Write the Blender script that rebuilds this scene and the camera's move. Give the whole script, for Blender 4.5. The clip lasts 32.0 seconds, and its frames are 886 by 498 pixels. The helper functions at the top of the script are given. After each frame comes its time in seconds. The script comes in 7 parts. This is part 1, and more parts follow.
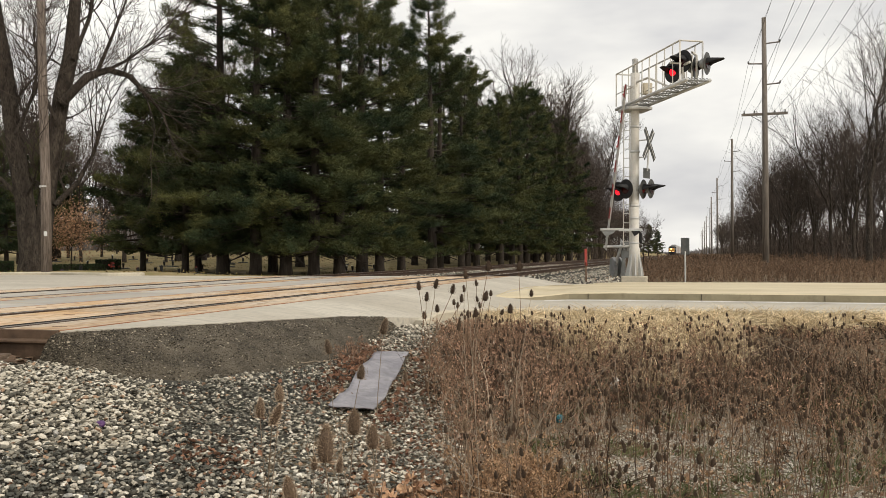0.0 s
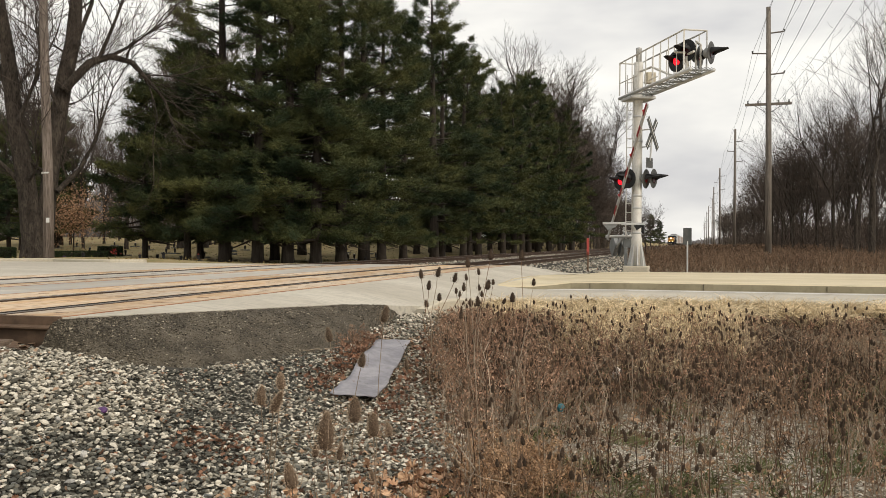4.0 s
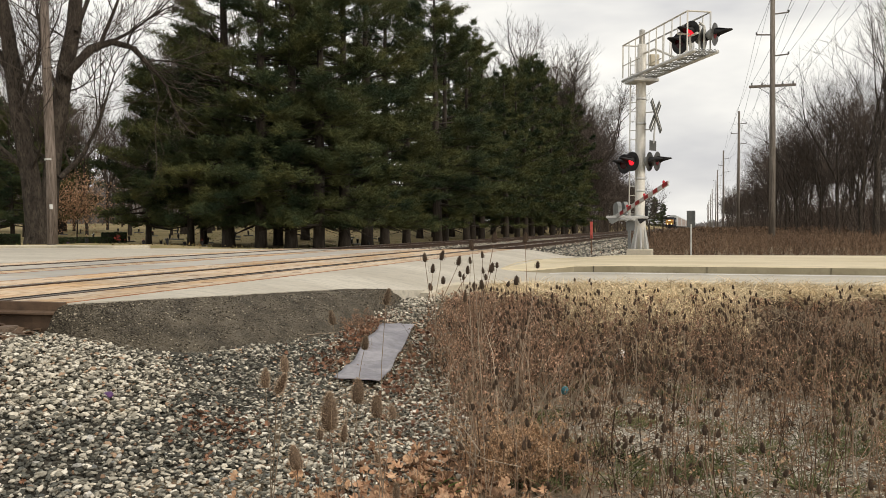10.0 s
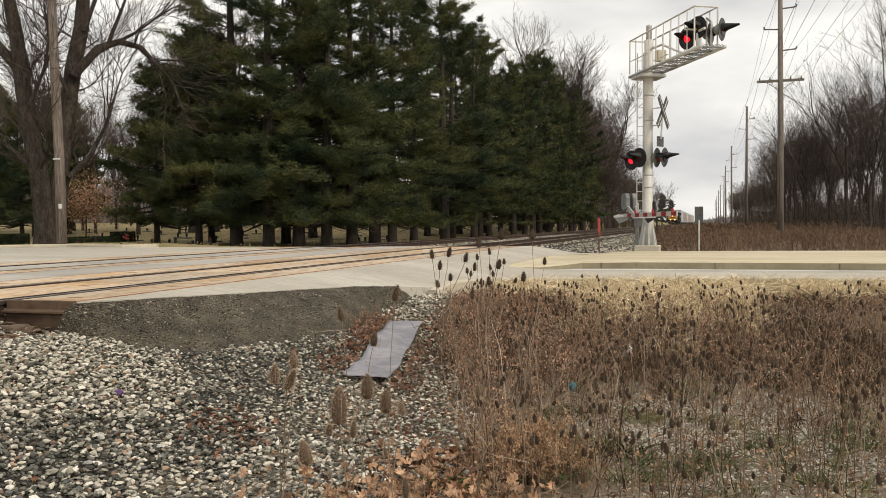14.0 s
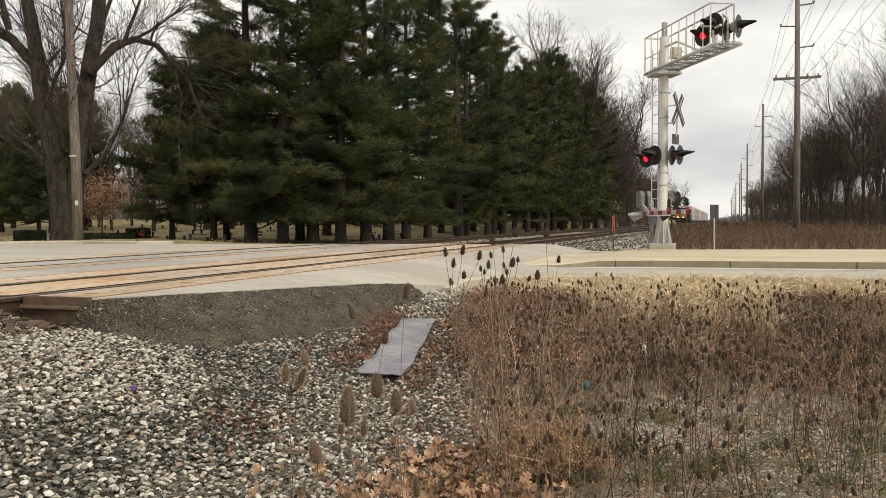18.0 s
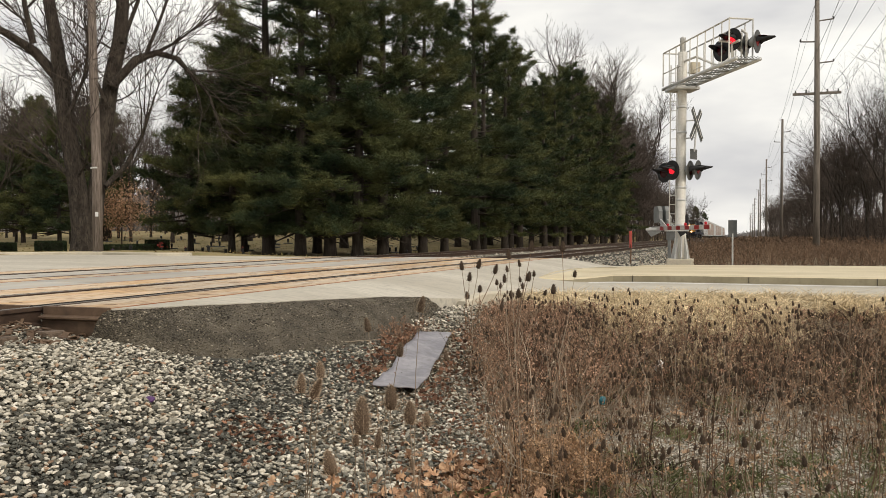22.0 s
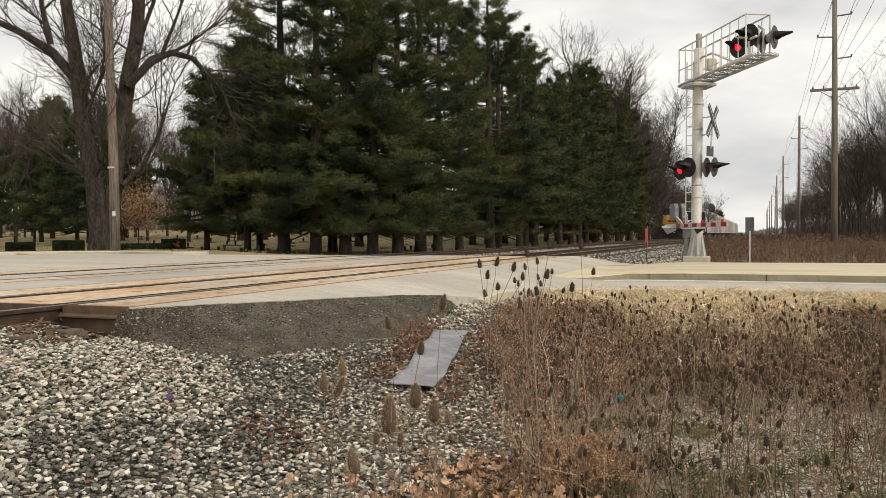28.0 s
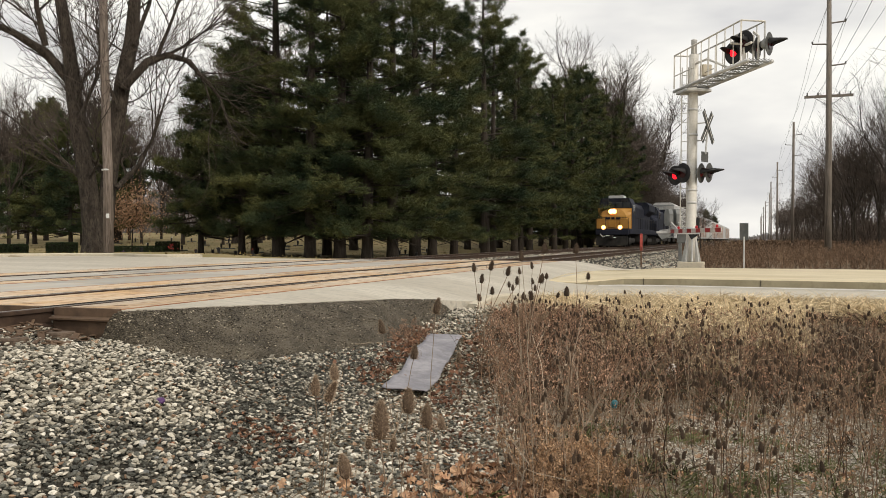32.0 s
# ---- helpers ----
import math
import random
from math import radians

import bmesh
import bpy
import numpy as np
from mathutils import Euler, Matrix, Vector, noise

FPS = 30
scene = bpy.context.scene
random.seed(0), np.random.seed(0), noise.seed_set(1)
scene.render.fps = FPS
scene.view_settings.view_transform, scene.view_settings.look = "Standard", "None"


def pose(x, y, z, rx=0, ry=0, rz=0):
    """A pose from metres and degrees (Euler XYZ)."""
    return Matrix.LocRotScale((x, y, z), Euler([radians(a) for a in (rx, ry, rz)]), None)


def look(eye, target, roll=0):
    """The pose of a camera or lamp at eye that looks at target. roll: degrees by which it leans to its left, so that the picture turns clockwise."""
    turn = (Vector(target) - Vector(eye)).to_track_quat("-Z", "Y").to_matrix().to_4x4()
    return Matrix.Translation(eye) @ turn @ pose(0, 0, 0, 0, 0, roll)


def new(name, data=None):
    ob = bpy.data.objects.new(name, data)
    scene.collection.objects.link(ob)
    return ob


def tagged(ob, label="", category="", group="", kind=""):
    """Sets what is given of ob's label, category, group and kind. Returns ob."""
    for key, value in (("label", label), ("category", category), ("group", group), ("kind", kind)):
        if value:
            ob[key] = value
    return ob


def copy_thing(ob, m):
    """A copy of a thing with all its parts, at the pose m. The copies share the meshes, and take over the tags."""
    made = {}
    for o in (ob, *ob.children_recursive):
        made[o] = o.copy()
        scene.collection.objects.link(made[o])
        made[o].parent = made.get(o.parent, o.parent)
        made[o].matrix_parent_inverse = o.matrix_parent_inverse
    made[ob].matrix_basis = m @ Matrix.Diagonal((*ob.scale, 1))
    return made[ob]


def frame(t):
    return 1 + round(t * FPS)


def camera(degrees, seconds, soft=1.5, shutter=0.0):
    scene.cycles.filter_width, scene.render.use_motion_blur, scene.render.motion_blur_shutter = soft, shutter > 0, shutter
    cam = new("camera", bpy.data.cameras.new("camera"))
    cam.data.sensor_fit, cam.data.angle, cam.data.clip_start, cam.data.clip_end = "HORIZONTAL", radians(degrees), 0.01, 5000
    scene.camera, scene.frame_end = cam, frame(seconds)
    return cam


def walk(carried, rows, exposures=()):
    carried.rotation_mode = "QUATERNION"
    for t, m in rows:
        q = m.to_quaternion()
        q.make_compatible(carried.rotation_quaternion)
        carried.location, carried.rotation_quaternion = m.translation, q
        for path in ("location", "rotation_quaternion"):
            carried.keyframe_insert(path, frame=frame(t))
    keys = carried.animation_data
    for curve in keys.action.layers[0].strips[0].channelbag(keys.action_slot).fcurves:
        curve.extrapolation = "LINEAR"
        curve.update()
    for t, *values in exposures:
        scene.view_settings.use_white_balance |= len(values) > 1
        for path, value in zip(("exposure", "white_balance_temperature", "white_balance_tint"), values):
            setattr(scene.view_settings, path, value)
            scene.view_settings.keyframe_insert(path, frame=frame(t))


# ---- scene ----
cam = camera(54.91, 32.0, soft=0.6)
PATH = [
    (0.0, 0.000, -0.000, 0.660, 90.407, 0.350, 16.502),
    (0.5, 0.003, -0.007, 0.660, 90.352, 0.248, 16.496),
    (1.0, 0.006, -0.012, 0.663, 90.212, 0.238, 16.525),
    (1.5, 0.004, -0.008, 0.663, 90.130, 0.153, 16.539),
    (2.0, -0.001, -0.003, 0.662, 90.046, 0.079, 16.587),
    (2.5, -0.003, 0.001, 0.661, 89.901, -0.030, 16.687),
    (3.0, -0.009, 0.003, 0.660, 89.763, -0.120, 16.713),
    (3.5, -0.008, 0.010, 0.659, 89.684, -0.002, 16.703),
    (5.5, 0.000, -0.005, 0.657, 89.574, -0.046, 16.426),
    (6.0, -0.003, 0.004, 0.654, 89.463, 0.010, 16.395),
    (6.5, -0.005, 0.023, 0.654, 89.241, 0.014, 16.442),
    (7.0, -0.011, 0.016, 0.656, 89.036, -0.050, 16.596),
    (7.5, -0.014, 0.004, 0.652, 88.921, -0.064, 16.712),
    (8.0, -0.015, 0.018, 0.648, 88.877, 0.121, 16.713),
    (8.5, -0.008, 0.013, 0.650, 88.858, 0.289, 16.695),
    (9.0, -0.006, 0.011, 0.651, 88.830, 0.368, 16.692),
    (9.5, -0.008, 0.021, 0.651, 88.698, 0.392, 16.778),
    (10.0, -0.009, 0.011, 0.652, 88.602, 0.359, 16.840),
    (10.5, -0.006, 0.009, 0.650, 88.569, 0.466, 16.849),
    (11.0, -0.003, 0.012, 0.650, 88.563, 0.580, 16.853),
    (11.5, -0.003, 0.018, 0.646, 88.508, 0.650, 16.892),
    (12.0, -0.005, 0.017, 0.649, 88.470, 0.711, 16.984),
    (12.5, -0.003, 0.009, 0.651, 88.442, 0.781, 17.025),
    (13.0, -0.002, 0.008, 0.647, 88.364, 0.733, 17.107),
    (13.5, -0.001, 0.002, 0.651, 88.364, 0.715, 17.227),
    (14.0, -0.003, 0.000, 0.649, 88.432, 0.680, 17.341),
    (14.5, -0.007, 0.003, 0.650, 88.522, 0.533, 17.518),
    (16.5, -0.012, 0.017, 0.648, 88.505, 0.312, 17.991),
    (17.0, -0.013, 0.026, 0.645, 88.485, 0.395, 18.019),
    (17.5, -0.009, 0.021, 0.645, 88.390, 0.502, 18.136),
    (18.0, -0.007, 0.017, 0.650, 88.271, 0.529, 18.271),
    (18.5, -0.012, 0.006, 0.649, 88.261, 0.588, 18.410),
    (19.0, -0.006, 0.009, 0.647, 88.361, 0.802, 18.546),
    (19.5, -0.004, 0.005, 0.649, 88.508, 0.891, 18.662),
    (20.0, -0.002, 0.007, 0.646, 88.585, 0.913, 18.781),
    (20.5, -0.004, 0.002, 0.647, 88.636, 0.797, 18.888),
    (21.0, 0.006, 0.003, 0.648, 88.895, 0.670, 19.043),
    (21.5, 0.008, -0.003, 0.650, 89.195, 0.439, 19.251),
    (22.0, 0.001, -0.000, 0.651, 89.189, 0.134, 19.404),
    (22.5, -0.007, 0.009, 0.648, 88.991, 0.068, 19.469),
    (23.0, -0.013, 0.030, 0.647, 88.774, 0.277, 19.532),
    (23.5, -0.008, 0.025, 0.646, 88.802, 0.508, 19.473),
    (24.0, -0.003, 0.030, 0.642, 88.979, 0.642, 19.421),
    (24.5, -0.003, 0.022, 0.644, 89.019, 0.639, 19.469),
    (25.0, -0.004, 0.018, 0.647, 89.047, 0.643, 19.635),
    (25.5, -0.009, 0.021, 0.647, 89.126, 0.632, 19.811),
    (27.5, -0.013, 0.015, 0.645, 89.101, 0.410, 20.247),
    (28.0, -0.020, 0.007, 0.648, 89.079, 0.311, 20.385),
    (28.5, -0.022, 0.013, 0.648, 89.179, 0.328, 20.465),
    (29.0, -0.022, 0.016, 0.650, 89.170, 0.376, 20.504),
    (29.5, -0.022, 0.006, 0.649, 89.372, 0.488, 20.511),
    (30.0, -0.014, 0.000, 0.651, 89.648, 0.613, 20.490),
    (30.5, -0.009, 0.003, 0.649, 89.783, 0.608, 20.526),
    (31.0, -0.009, 0.010, 0.646, 89.713, 0.325, 20.543),
    (31.5, -0.013, 0.007, 0.646, 89.518, -0.068, 20.360),
    (32.0, -0.026, 0.030, 0.645, 89.362, -0.005, 20.031),
]
walk(cam, [(t, pose(x, y, z, rx, ry, rz)) for t, x, y, z, rx, ry, rz in PATH])

# ---- world, sun, exposure ----
SUN_ELEV, SUN_AZ = 36.0, 115.0     # degrees; azimuth clockwise from +y
world = bpy.data.worlds.new("overcast_sky")
scene.world = world
world.use_nodes = True


def build_sky():
    nt = world.node_tree
    nt.nodes.clear()
    out = nt.nodes.new("ShaderNodeOutputWorld")
    bg = nt.nodes.new("ShaderNodeBackground")
    sky = nt.nodes.new("ShaderNodeTexSky")
    sky.sky_type, sky.sun_disc = "NISHITA", False
    sky.sun_elevation, sky.sun_rotation = radians(SUN_ELEV), radians(SUN_AZ)
    sky.air_density, sky.dust_density = 1.0, 3.0
    dim = nt.nodes.new("ShaderNodeVectorMath")
    dim.operation = "SCALE"
    dim.inputs[3].default_value = 0.6
    co = nt.nodes.new("ShaderNodeTexCoord")
    mp = nt.nodes.new("ShaderNodeMapping")
    mp.inputs["Scale"].default_value = (1.6, 1.6, 5.0)
    n1 = nt.nodes.new("ShaderNodeTexNoise")
    n1.inputs["Scale"].default_value = 1.7
    n1.inputs["Detail"].default_value = 5.0
    n1.inputs["Roughness"].default_value = 0.5
    ramp = nt.nodes.new("ShaderNodeValToRGB")
    ramp.color_ramp.elements[0].position, ramp.color_ramp.elements[0].color = 0.33, (5.75, 5.7, 5.78, 1)
    ramp.color_ramp.elements[1].position, ramp.color_ramp.elements[1].color = 0.60, (9.65, 9.4, 8.75, 1)
    mix = nt.nodes.new("ShaderNodeMix")
    mix.data_type = "RGBA"
    mix.inputs["Factor"].default_value = 0.93
    ln = nt.links.new
    ln(co.outputs["Generated"], mp.inputs["Vector"])
    ln(mp.outputs["Vector"], n1.inputs["Vector"])
    ln(n1.outputs["Fac"], ramp.inputs["Fac"])
    ln(sky.outputs["Color"], dim.inputs[0])
    ln(dim.outputs[0], mix.inputs["A"])
    ln(ramp.outputs["Color"], mix.inputs["B"])
    ln(mix.outputs["Result"], bg.inputs["Color"])
    bg.inputs["Strength"].default_value = 0.1
    ln(bg.outputs["Background"], out.inputs["Surface"])


build_sky()
sun_data = bpy.data.lights.new("sun", "SUN")
sun_data.energy, sun_data.angle, sun_data.color = 1.5, radians(18), (1.0, 0.89, 0.74)
sun = new("sun", sun_data)
sun.matrix_world = look((math.sin(radians(SUN_AZ)) * 50, math.cos(radians(SUN_AZ)) * 50, math.tan(radians(SUN_ELEV)) * 50), (0, 0, 0))
scene.view_settings.exposure = 0.22


# ---- materials ----
def noise_mat(name, c0, c1, scale=4.0, c2=None, scale2=40.0, rough=0.85, metal=0.0, bump=0.2, bump_scale=60.0, coords="Position",
              rand=0.0, island=False, spec=0.3, amount2=0.5, stretch=(1, 1, 1), lo=0.35, hi=0.65, relief=0.02):
    m = bpy.data.materials.new(name)
    m.use_nodes = True
    nt = m.node_tree
    ln = nt.links.new
    b = nt.nodes["Principled BSDF"]
    b.inputs["Roughness"].default_value, b.inputs["Metallic"].default_value = rough, metal
    b.inputs["Specular IOR Level"].default_value = spec
    if coords == "Position":
        vec = nt.nodes.new("ShaderNodeNewGeometry").outputs["Position"]
    else:
        vec = nt.nodes.new("ShaderNodeTexCoord").outputs["Object"]
    mp = nt.nodes.new("ShaderNodeMapping")
    mp.inputs["Scale"].default_value = stretch
    ln(vec, mp.inputs["Vector"])
    vec = mp.outputs["Vector"]

    def tex(sc, detail=4.0):
        n = nt.nodes.new("ShaderNodeTexNoise")
        n.inputs["Scale"].default_value, n.inputs["Detail"].default_value = sc, detail
        ln(vec, n.inputs["Vector"])
        return n

    def mixed(fac, a, bb):
        x = nt.nodes.new("ShaderNodeMix")
        x.data_type = "RGBA"
        ln(fac, x.inputs["Factor"])
        for sock, val in (("A", a), ("B", bb)):
            if isinstance(val, tuple):
                x.inputs[sock].default_value = (*val, 1)
            else:
                ln(val, x.inputs[sock])
        return x.outputs["Result"]

    def ramp(fac, a, bb, top=1.0):
        r = nt.nodes.new("ShaderNodeMapRange")
        r.inputs["From Min"].default_value, r.inputs["From Max"].default_value = a, bb
        r.inputs["To Max"].default_value = top
        ln(fac, r.inputs["Value"])
        return r.outputs["Result"]

    col = mixed(ramp(tex(scale).outputs["Fac"], lo, hi), c0, c1)
    if c2 is not None:
        col = mixed(ramp(tex(scale2, 3.0).outputs["Fac"], 0.45, 0.7, amount2), col, c2)
    if rand > 0 or island:
        src = nt.nodes.new("ShaderNodeNewGeometry").outputs["Random Per Island"] if island else nt.nodes.new("ShaderNodeObjectInfo").outputs["Random"]
        hs = nt.nodes.new("ShaderNodeHueSaturation")
        ln(ramp(src, 0, 1, 1.0), hs.inputs["Value"])
        rng = hs.inputs["Value"].links[0].from_node
        rng.inputs["To Min"].default_value, rng.inputs["To Max"].default_value = 1 - rand, 1 + rand
        ln(col, hs.inputs["Color"])
        col = hs.outputs["Color"]
    ln(col, b.inputs["Base Color"])
    if bump > 0:
        bp = nt.nodes.new("ShaderNodeBump")
        bp.inputs["Strength"].default_value, bp.inputs["Distance"].default_value = bump, relief
        ln(tex(bump_scale, 3.0).outputs["Fac"], bp.inputs["Height"])
        ln(bp.outputs["Normal"], b.inputs["Normal"])
    return m


def stone_mat(name, stops, rough=0.9, bump_scale=90.0):
    """Pieces of many tones: each island takes its own colour from the ramp."""
    m = noise_mat(name, (0.2, 0.2, 0.2), (0.3, 0.3, 0.3), 25.0, rough=rough, bump=0.35, bump_scale=bump_scale)
    nt = m.node_tree
    b = nt.nodes["Principled BSDF"]
    ramp = nt.nodes.new("ShaderNodeValToRGB")
    ramp.color_ramp.interpolation = "CONSTANT"
    for i, (p, c) in enumerate(stops):
        e = ramp.color_ramp.elements[i] if i < 2 else ramp.color_ramp.elements.new(p)
        e.position, e.color = p, (*c, 1)
    g = nt.nodes.new("ShaderNodeNewGeometry")
    nt.links.new(g.outputs["Random Per Island"], ramp.inputs["Fac"])
    n = nt.nodes.new("ShaderNodeTexNoise")
    n.inputs["Scale"].default_value = 40.0
    nt.links.new(g.outputs["Position"], n.inputs["Vector"])
    mx = nt.nodes.new("ShaderNodeMix")
    mx.data_type, mx.blend_type = "RGBA", "MULTIPLY"
    mx.inputs["Factor"].default_value = 0.28
    nt.links.new(ramp.outputs["Color"], mx.inputs["A"])
    nt.links.new(n.outputs["Fac"], mx.inputs["B"])
    nt.links.new(mx.outputs["Result"], b.inputs["Base Color"])
    return m


def glow_mat(name, colour, strength):
    m = bpy.data.materials.new(name)
    m.use_nodes = True
    b = m.node_tree.nodes["Principled BSDF"]
    b.inputs["Base Color"].default_value = (*colour, 1)
    b.inputs["Emission Color"].default_value = (*colour, 1)
    b.inputs["Emission Strength"].default_value = strength
    return m


M_CONCRETE = noise_mat("road_concrete", (0.44, 0.40, 0.33), (0.56, 0.52, 0.44), 0.5, (0.33, 0.31, 0.27), 16.0, rough=0.8, bump=0.2, bump_scale=60, stretch=(0.25, 1.3, 1), amount2=0.7)
M_KERB = noise_mat("kerb_concrete", (0.50, 0.45, 0.35), (0.60, 0.54, 0.43), 1.2, (0.36, 0.34, 0.29), 18.0, rough=0.85, bump=0.15)
M_CREAM = noise_mat("cream_concrete", (0.53, 0.45, 0.30), (0.64, 0.56, 0.40), 0.7, (0.42, 0.37, 0.27), 7.0, rough=0.85, bump=0.15, stretch=(0.3, 1.2, 1))
M_PANEL_TAN = noise_mat("panel_rust_tan", (0.52, 0.34, 0.18), (0.58, 0.51, 0.41), 1.3, (0.28, 0.17, 0.10), 9.0, rough=0.8, bump=0.2, rand=0.17, stretch=(1.5, 0.5, 1), amount2=0.75)
M_RUSTEDGE = noise_mat("rusted_edge_steel", (0.26, 0.10, 0.045), (0.40, 0.22, 0.12), 2.5, (0.14, 0.07, 0.04), 9.0, rough=0.85, bump=0.2)
M_PANEL_GREY = noise_mat("panel_blue_grey", (0.36, 0.355, 0.34), (0.46, 0.44, 0.40), 0.9, (0.46, 0.37, 0.26), 6.0, rough=0.8, bump=0.2, rand=0.18, stretch=(1.5, 0.4, 1), amount2=0.8)
M_WHITE_LINE = noise_mat("worn_white_paint", (0.62, 0.62, 0.60), (0.74, 0.73, 0.70), 3.0, (0.45, 0.44, 0.41), 30.0, rough=0.7, bump=0.05)
M_RUBBER = noise_mat("dark_flangeway", (0.03, 0.027, 0.024), (0.06, 0.05, 0.04), 8.0, bump=0.2)
M_ASPHALT = noise_mat("crumbled_asphalt", (0.045, 0.037, 0.026), (0.110, 0.093, 0.067), 3.5, (0.22, 0.20, 0.17), 55.0, rough=0.95, bump=1.0, bump_scale=55, amount2=0.45)
M_RAIL = noise_mat("rusted_rail_steel", (0.055, 0.035, 0.025), (0.11, 0.072, 0.05), 5.0, (0.04, 0.028, 0.022), 40.0, rough=0.75, metal=0.3, bump=0.2)
M_RAILTOP = noise_mat("polished_rail_head", (0.30, 0.28, 0.26), (0.42, 0.40, 0.38), 6.0, rough=0.35, metal=0.9, bump=0.05)
M_RAILEND = noise_mat("dark_rusted_guard", (0.085, 0.054, 0.036), (0.16, 0.105, 0.068), 3.0, (0.06, 0.04, 0.028), 14.0, rough=0.85, bump=0.25)
M_STEELBOX = noise_mat("rusty_panel_steel", (0.15, 0.092, 0.058), (0.25, 0.165, 0.105), 3.0, (0.14, 0.085, 0.055), 12.0, rough=0.85, bump=0.2)
M_TIE = noise_mat("weathered_tie_wood", (0.10, 0.072, 0.052), (0.19, 0.14, 0.105), 6.0, (0.06, 0.045, 0.035), 30.0, rough=0.95, bump=0.6, bump_scale=30, stretch=(0.3, 3, 3))
M_SOIL = noise_mat("weedy_soil", (0.20, 0.16, 0.115), (0.62, 0.555, 0.455), 2.2, (0.07, 0.055, 0.042), 40.0, rough=1.0, bump=1.0, bump_scale=60, amount2=0.95)


def add_bare_patch(m, centre, r0, r1, humus):
    """Dark humus everywhere but for one pale bare patch with a ragged rim."""
    nt = m.node_tree
    ln = nt.links.new
    b = nt.nodes["Principled BSDF"]
    pale = b.inputs["Base Color"].links[0].from_socket
    g = nt.nodes.new("ShaderNodeNewGeometry")
    away = nt.nodes.new("ShaderNodeVectorMath")
    away.operation = "DISTANCE"
    away.inputs[1].default_value = centre
    ln(g.outputs["Position"], away.inputs[0])
    n = nt.nodes.new("ShaderNodeTexNoise")
    n.inputs["Scale"].default_value, n.inputs["Detail"].default_value = 1.3, 8.0
    ln(g.outputs["Position"], n.inputs["Vector"])
    wide = nt.nodes.new("ShaderNodeMath")
    wide.operation = "MULTIPLY_ADD"
    wide.inputs[1].default_value = 3.2
    ln(n.outputs["Fac"], wide.inputs[0])
    ln(away.outputs["Value"], wide.inputs[2])
    r = nt.nodes.new("ShaderNodeMapRange")
    r.inputs["From Min"].default_value, r.inputs["From Max"].default_value = r0 + 1.6, r1 + 1.6
    ln(wide.outputs[0], r.inputs["Value"])
    fine = nt.nodes.new("ShaderNodeTexNoise")
    fine.inputs["Scale"].default_value, fine.inputs["Detail"].default_value = 30.0, 6.0
    ln(g.outputs["Position"], fine.inputs["Vector"])
    dark = nt.nodes.new("ShaderNodeMix")
    dark.data_type = "RGBA"
    dark.inputs["A"].default_value, dark.inputs["B"].default_value = (*humus[0], 1), (*humus[1], 1)
    ln(fine.outputs["Fac"], dark.inputs["Factor"])
    mx = nt.nodes.new("ShaderNodeMix")
    mx.data_type = "RGBA"
    ln(r.outputs["Result"], mx.inputs["Factor"])
    ln(pale, mx.inputs["A"])
    ln(dark.outputs["Result"], mx.inputs["B"])
    ln(mx.outputs["Result"], b.inputs["Base Color"])


add_bare_patch(M_SOIL, (0.25, 6.9, -0.88), 0.7, 2.5, ((0.05, 0.037, 0.024), (0.32, 0.25, 0.165)))
# bed kept very dark: the shade in the gaps between stones is painted in
M_GRAVELBED = noise_mat("gravel_bed_with_gap_shade", (0.030, 0.027, 0.021), (0.075, 0.068, 0.055), 4.0, (0.05, 0.047, 0.042), 35.0, rough=1.0, bump=1.0, bump_scale=28)
M_LAWN = noise_mat("winter_lawn", (0.23, 0.175, 0.082), (0.33, 0.255, 0.13), 0.25, (0.155, 0.155, 0.06), 1.3, rough=1.0, bump=0.9, bump_scale=9, amount2=0.7)
M_FIELD = noise_mat("dead_weed_field", (0.13, 0.098, 0.062), (0.20, 0.155, 0.10), 0.6, (0.09, 0.075, 0.045), 5.0, rough=1.0, bump=1.0, bump_scale=8)
M_GALV = noise_mat("galvanised_steel", (0.50, 0.50, 0.49), (0.62, 0.62, 0.60), 2.0, (0.42, 0.42, 0.41), 25.0, rough=0.5, metal=0.35, bump=0.05, coords="Object")
M_ALU = noise_mat("white_aluminium_mast", (0.60, 0.58, 0.53), (0.70, 0.68, 0.63), 1.5, (0.50, 0.47, 0.41), 20.0, rough=0.5, metal=0.1, bump=0.05, coords="Object")
M_GREYBOX = noise_mat("grey_machine_paint", (0.20, 0.21, 0.205), (0.28, 0.285, 0.28), 4.0, (0.22, 0.22, 0.21), 22.0, rough=0.6, metal=0.1, bump=0.05, coords="Object")
M_BLACK = noise_mat("black_signal_paint", (0.012, 0.012, 0.013), (0.025, 0.025, 0.027), 6.0, rough=0.55, bump=0.05, coords="Object")
M_SIGNBACK = noise_mat("grey_sign_back", (0.085, 0.088, 0.085), (0.13, 0.13, 0.125), 5.0, (0.06, 0.06, 0.055), 30.0, rough=0.5, metal=0.4, bump=0.05, coords="Object")
M_DARKSIGN = noise_mat("dark_weathered_sign", (0.05, 0.055, 0.055), (0.09, 0.092, 0.09), 5.0, rough=0.6, bump=0.05, coords="Object")
M_RED = noise_mat("reflective_red", (0.20, 0.018, 0.02), (0.27, 0.03, 0.03), 5.0, rough=0.45, bump=0.03, coords="Object")
M_WHITE = noise_mat("reflective_white", (0.72, 0.72, 0.70), (0.80, 0.80, 0.78), 5.0, rough=0.45, bump=0.03, coords="Object")
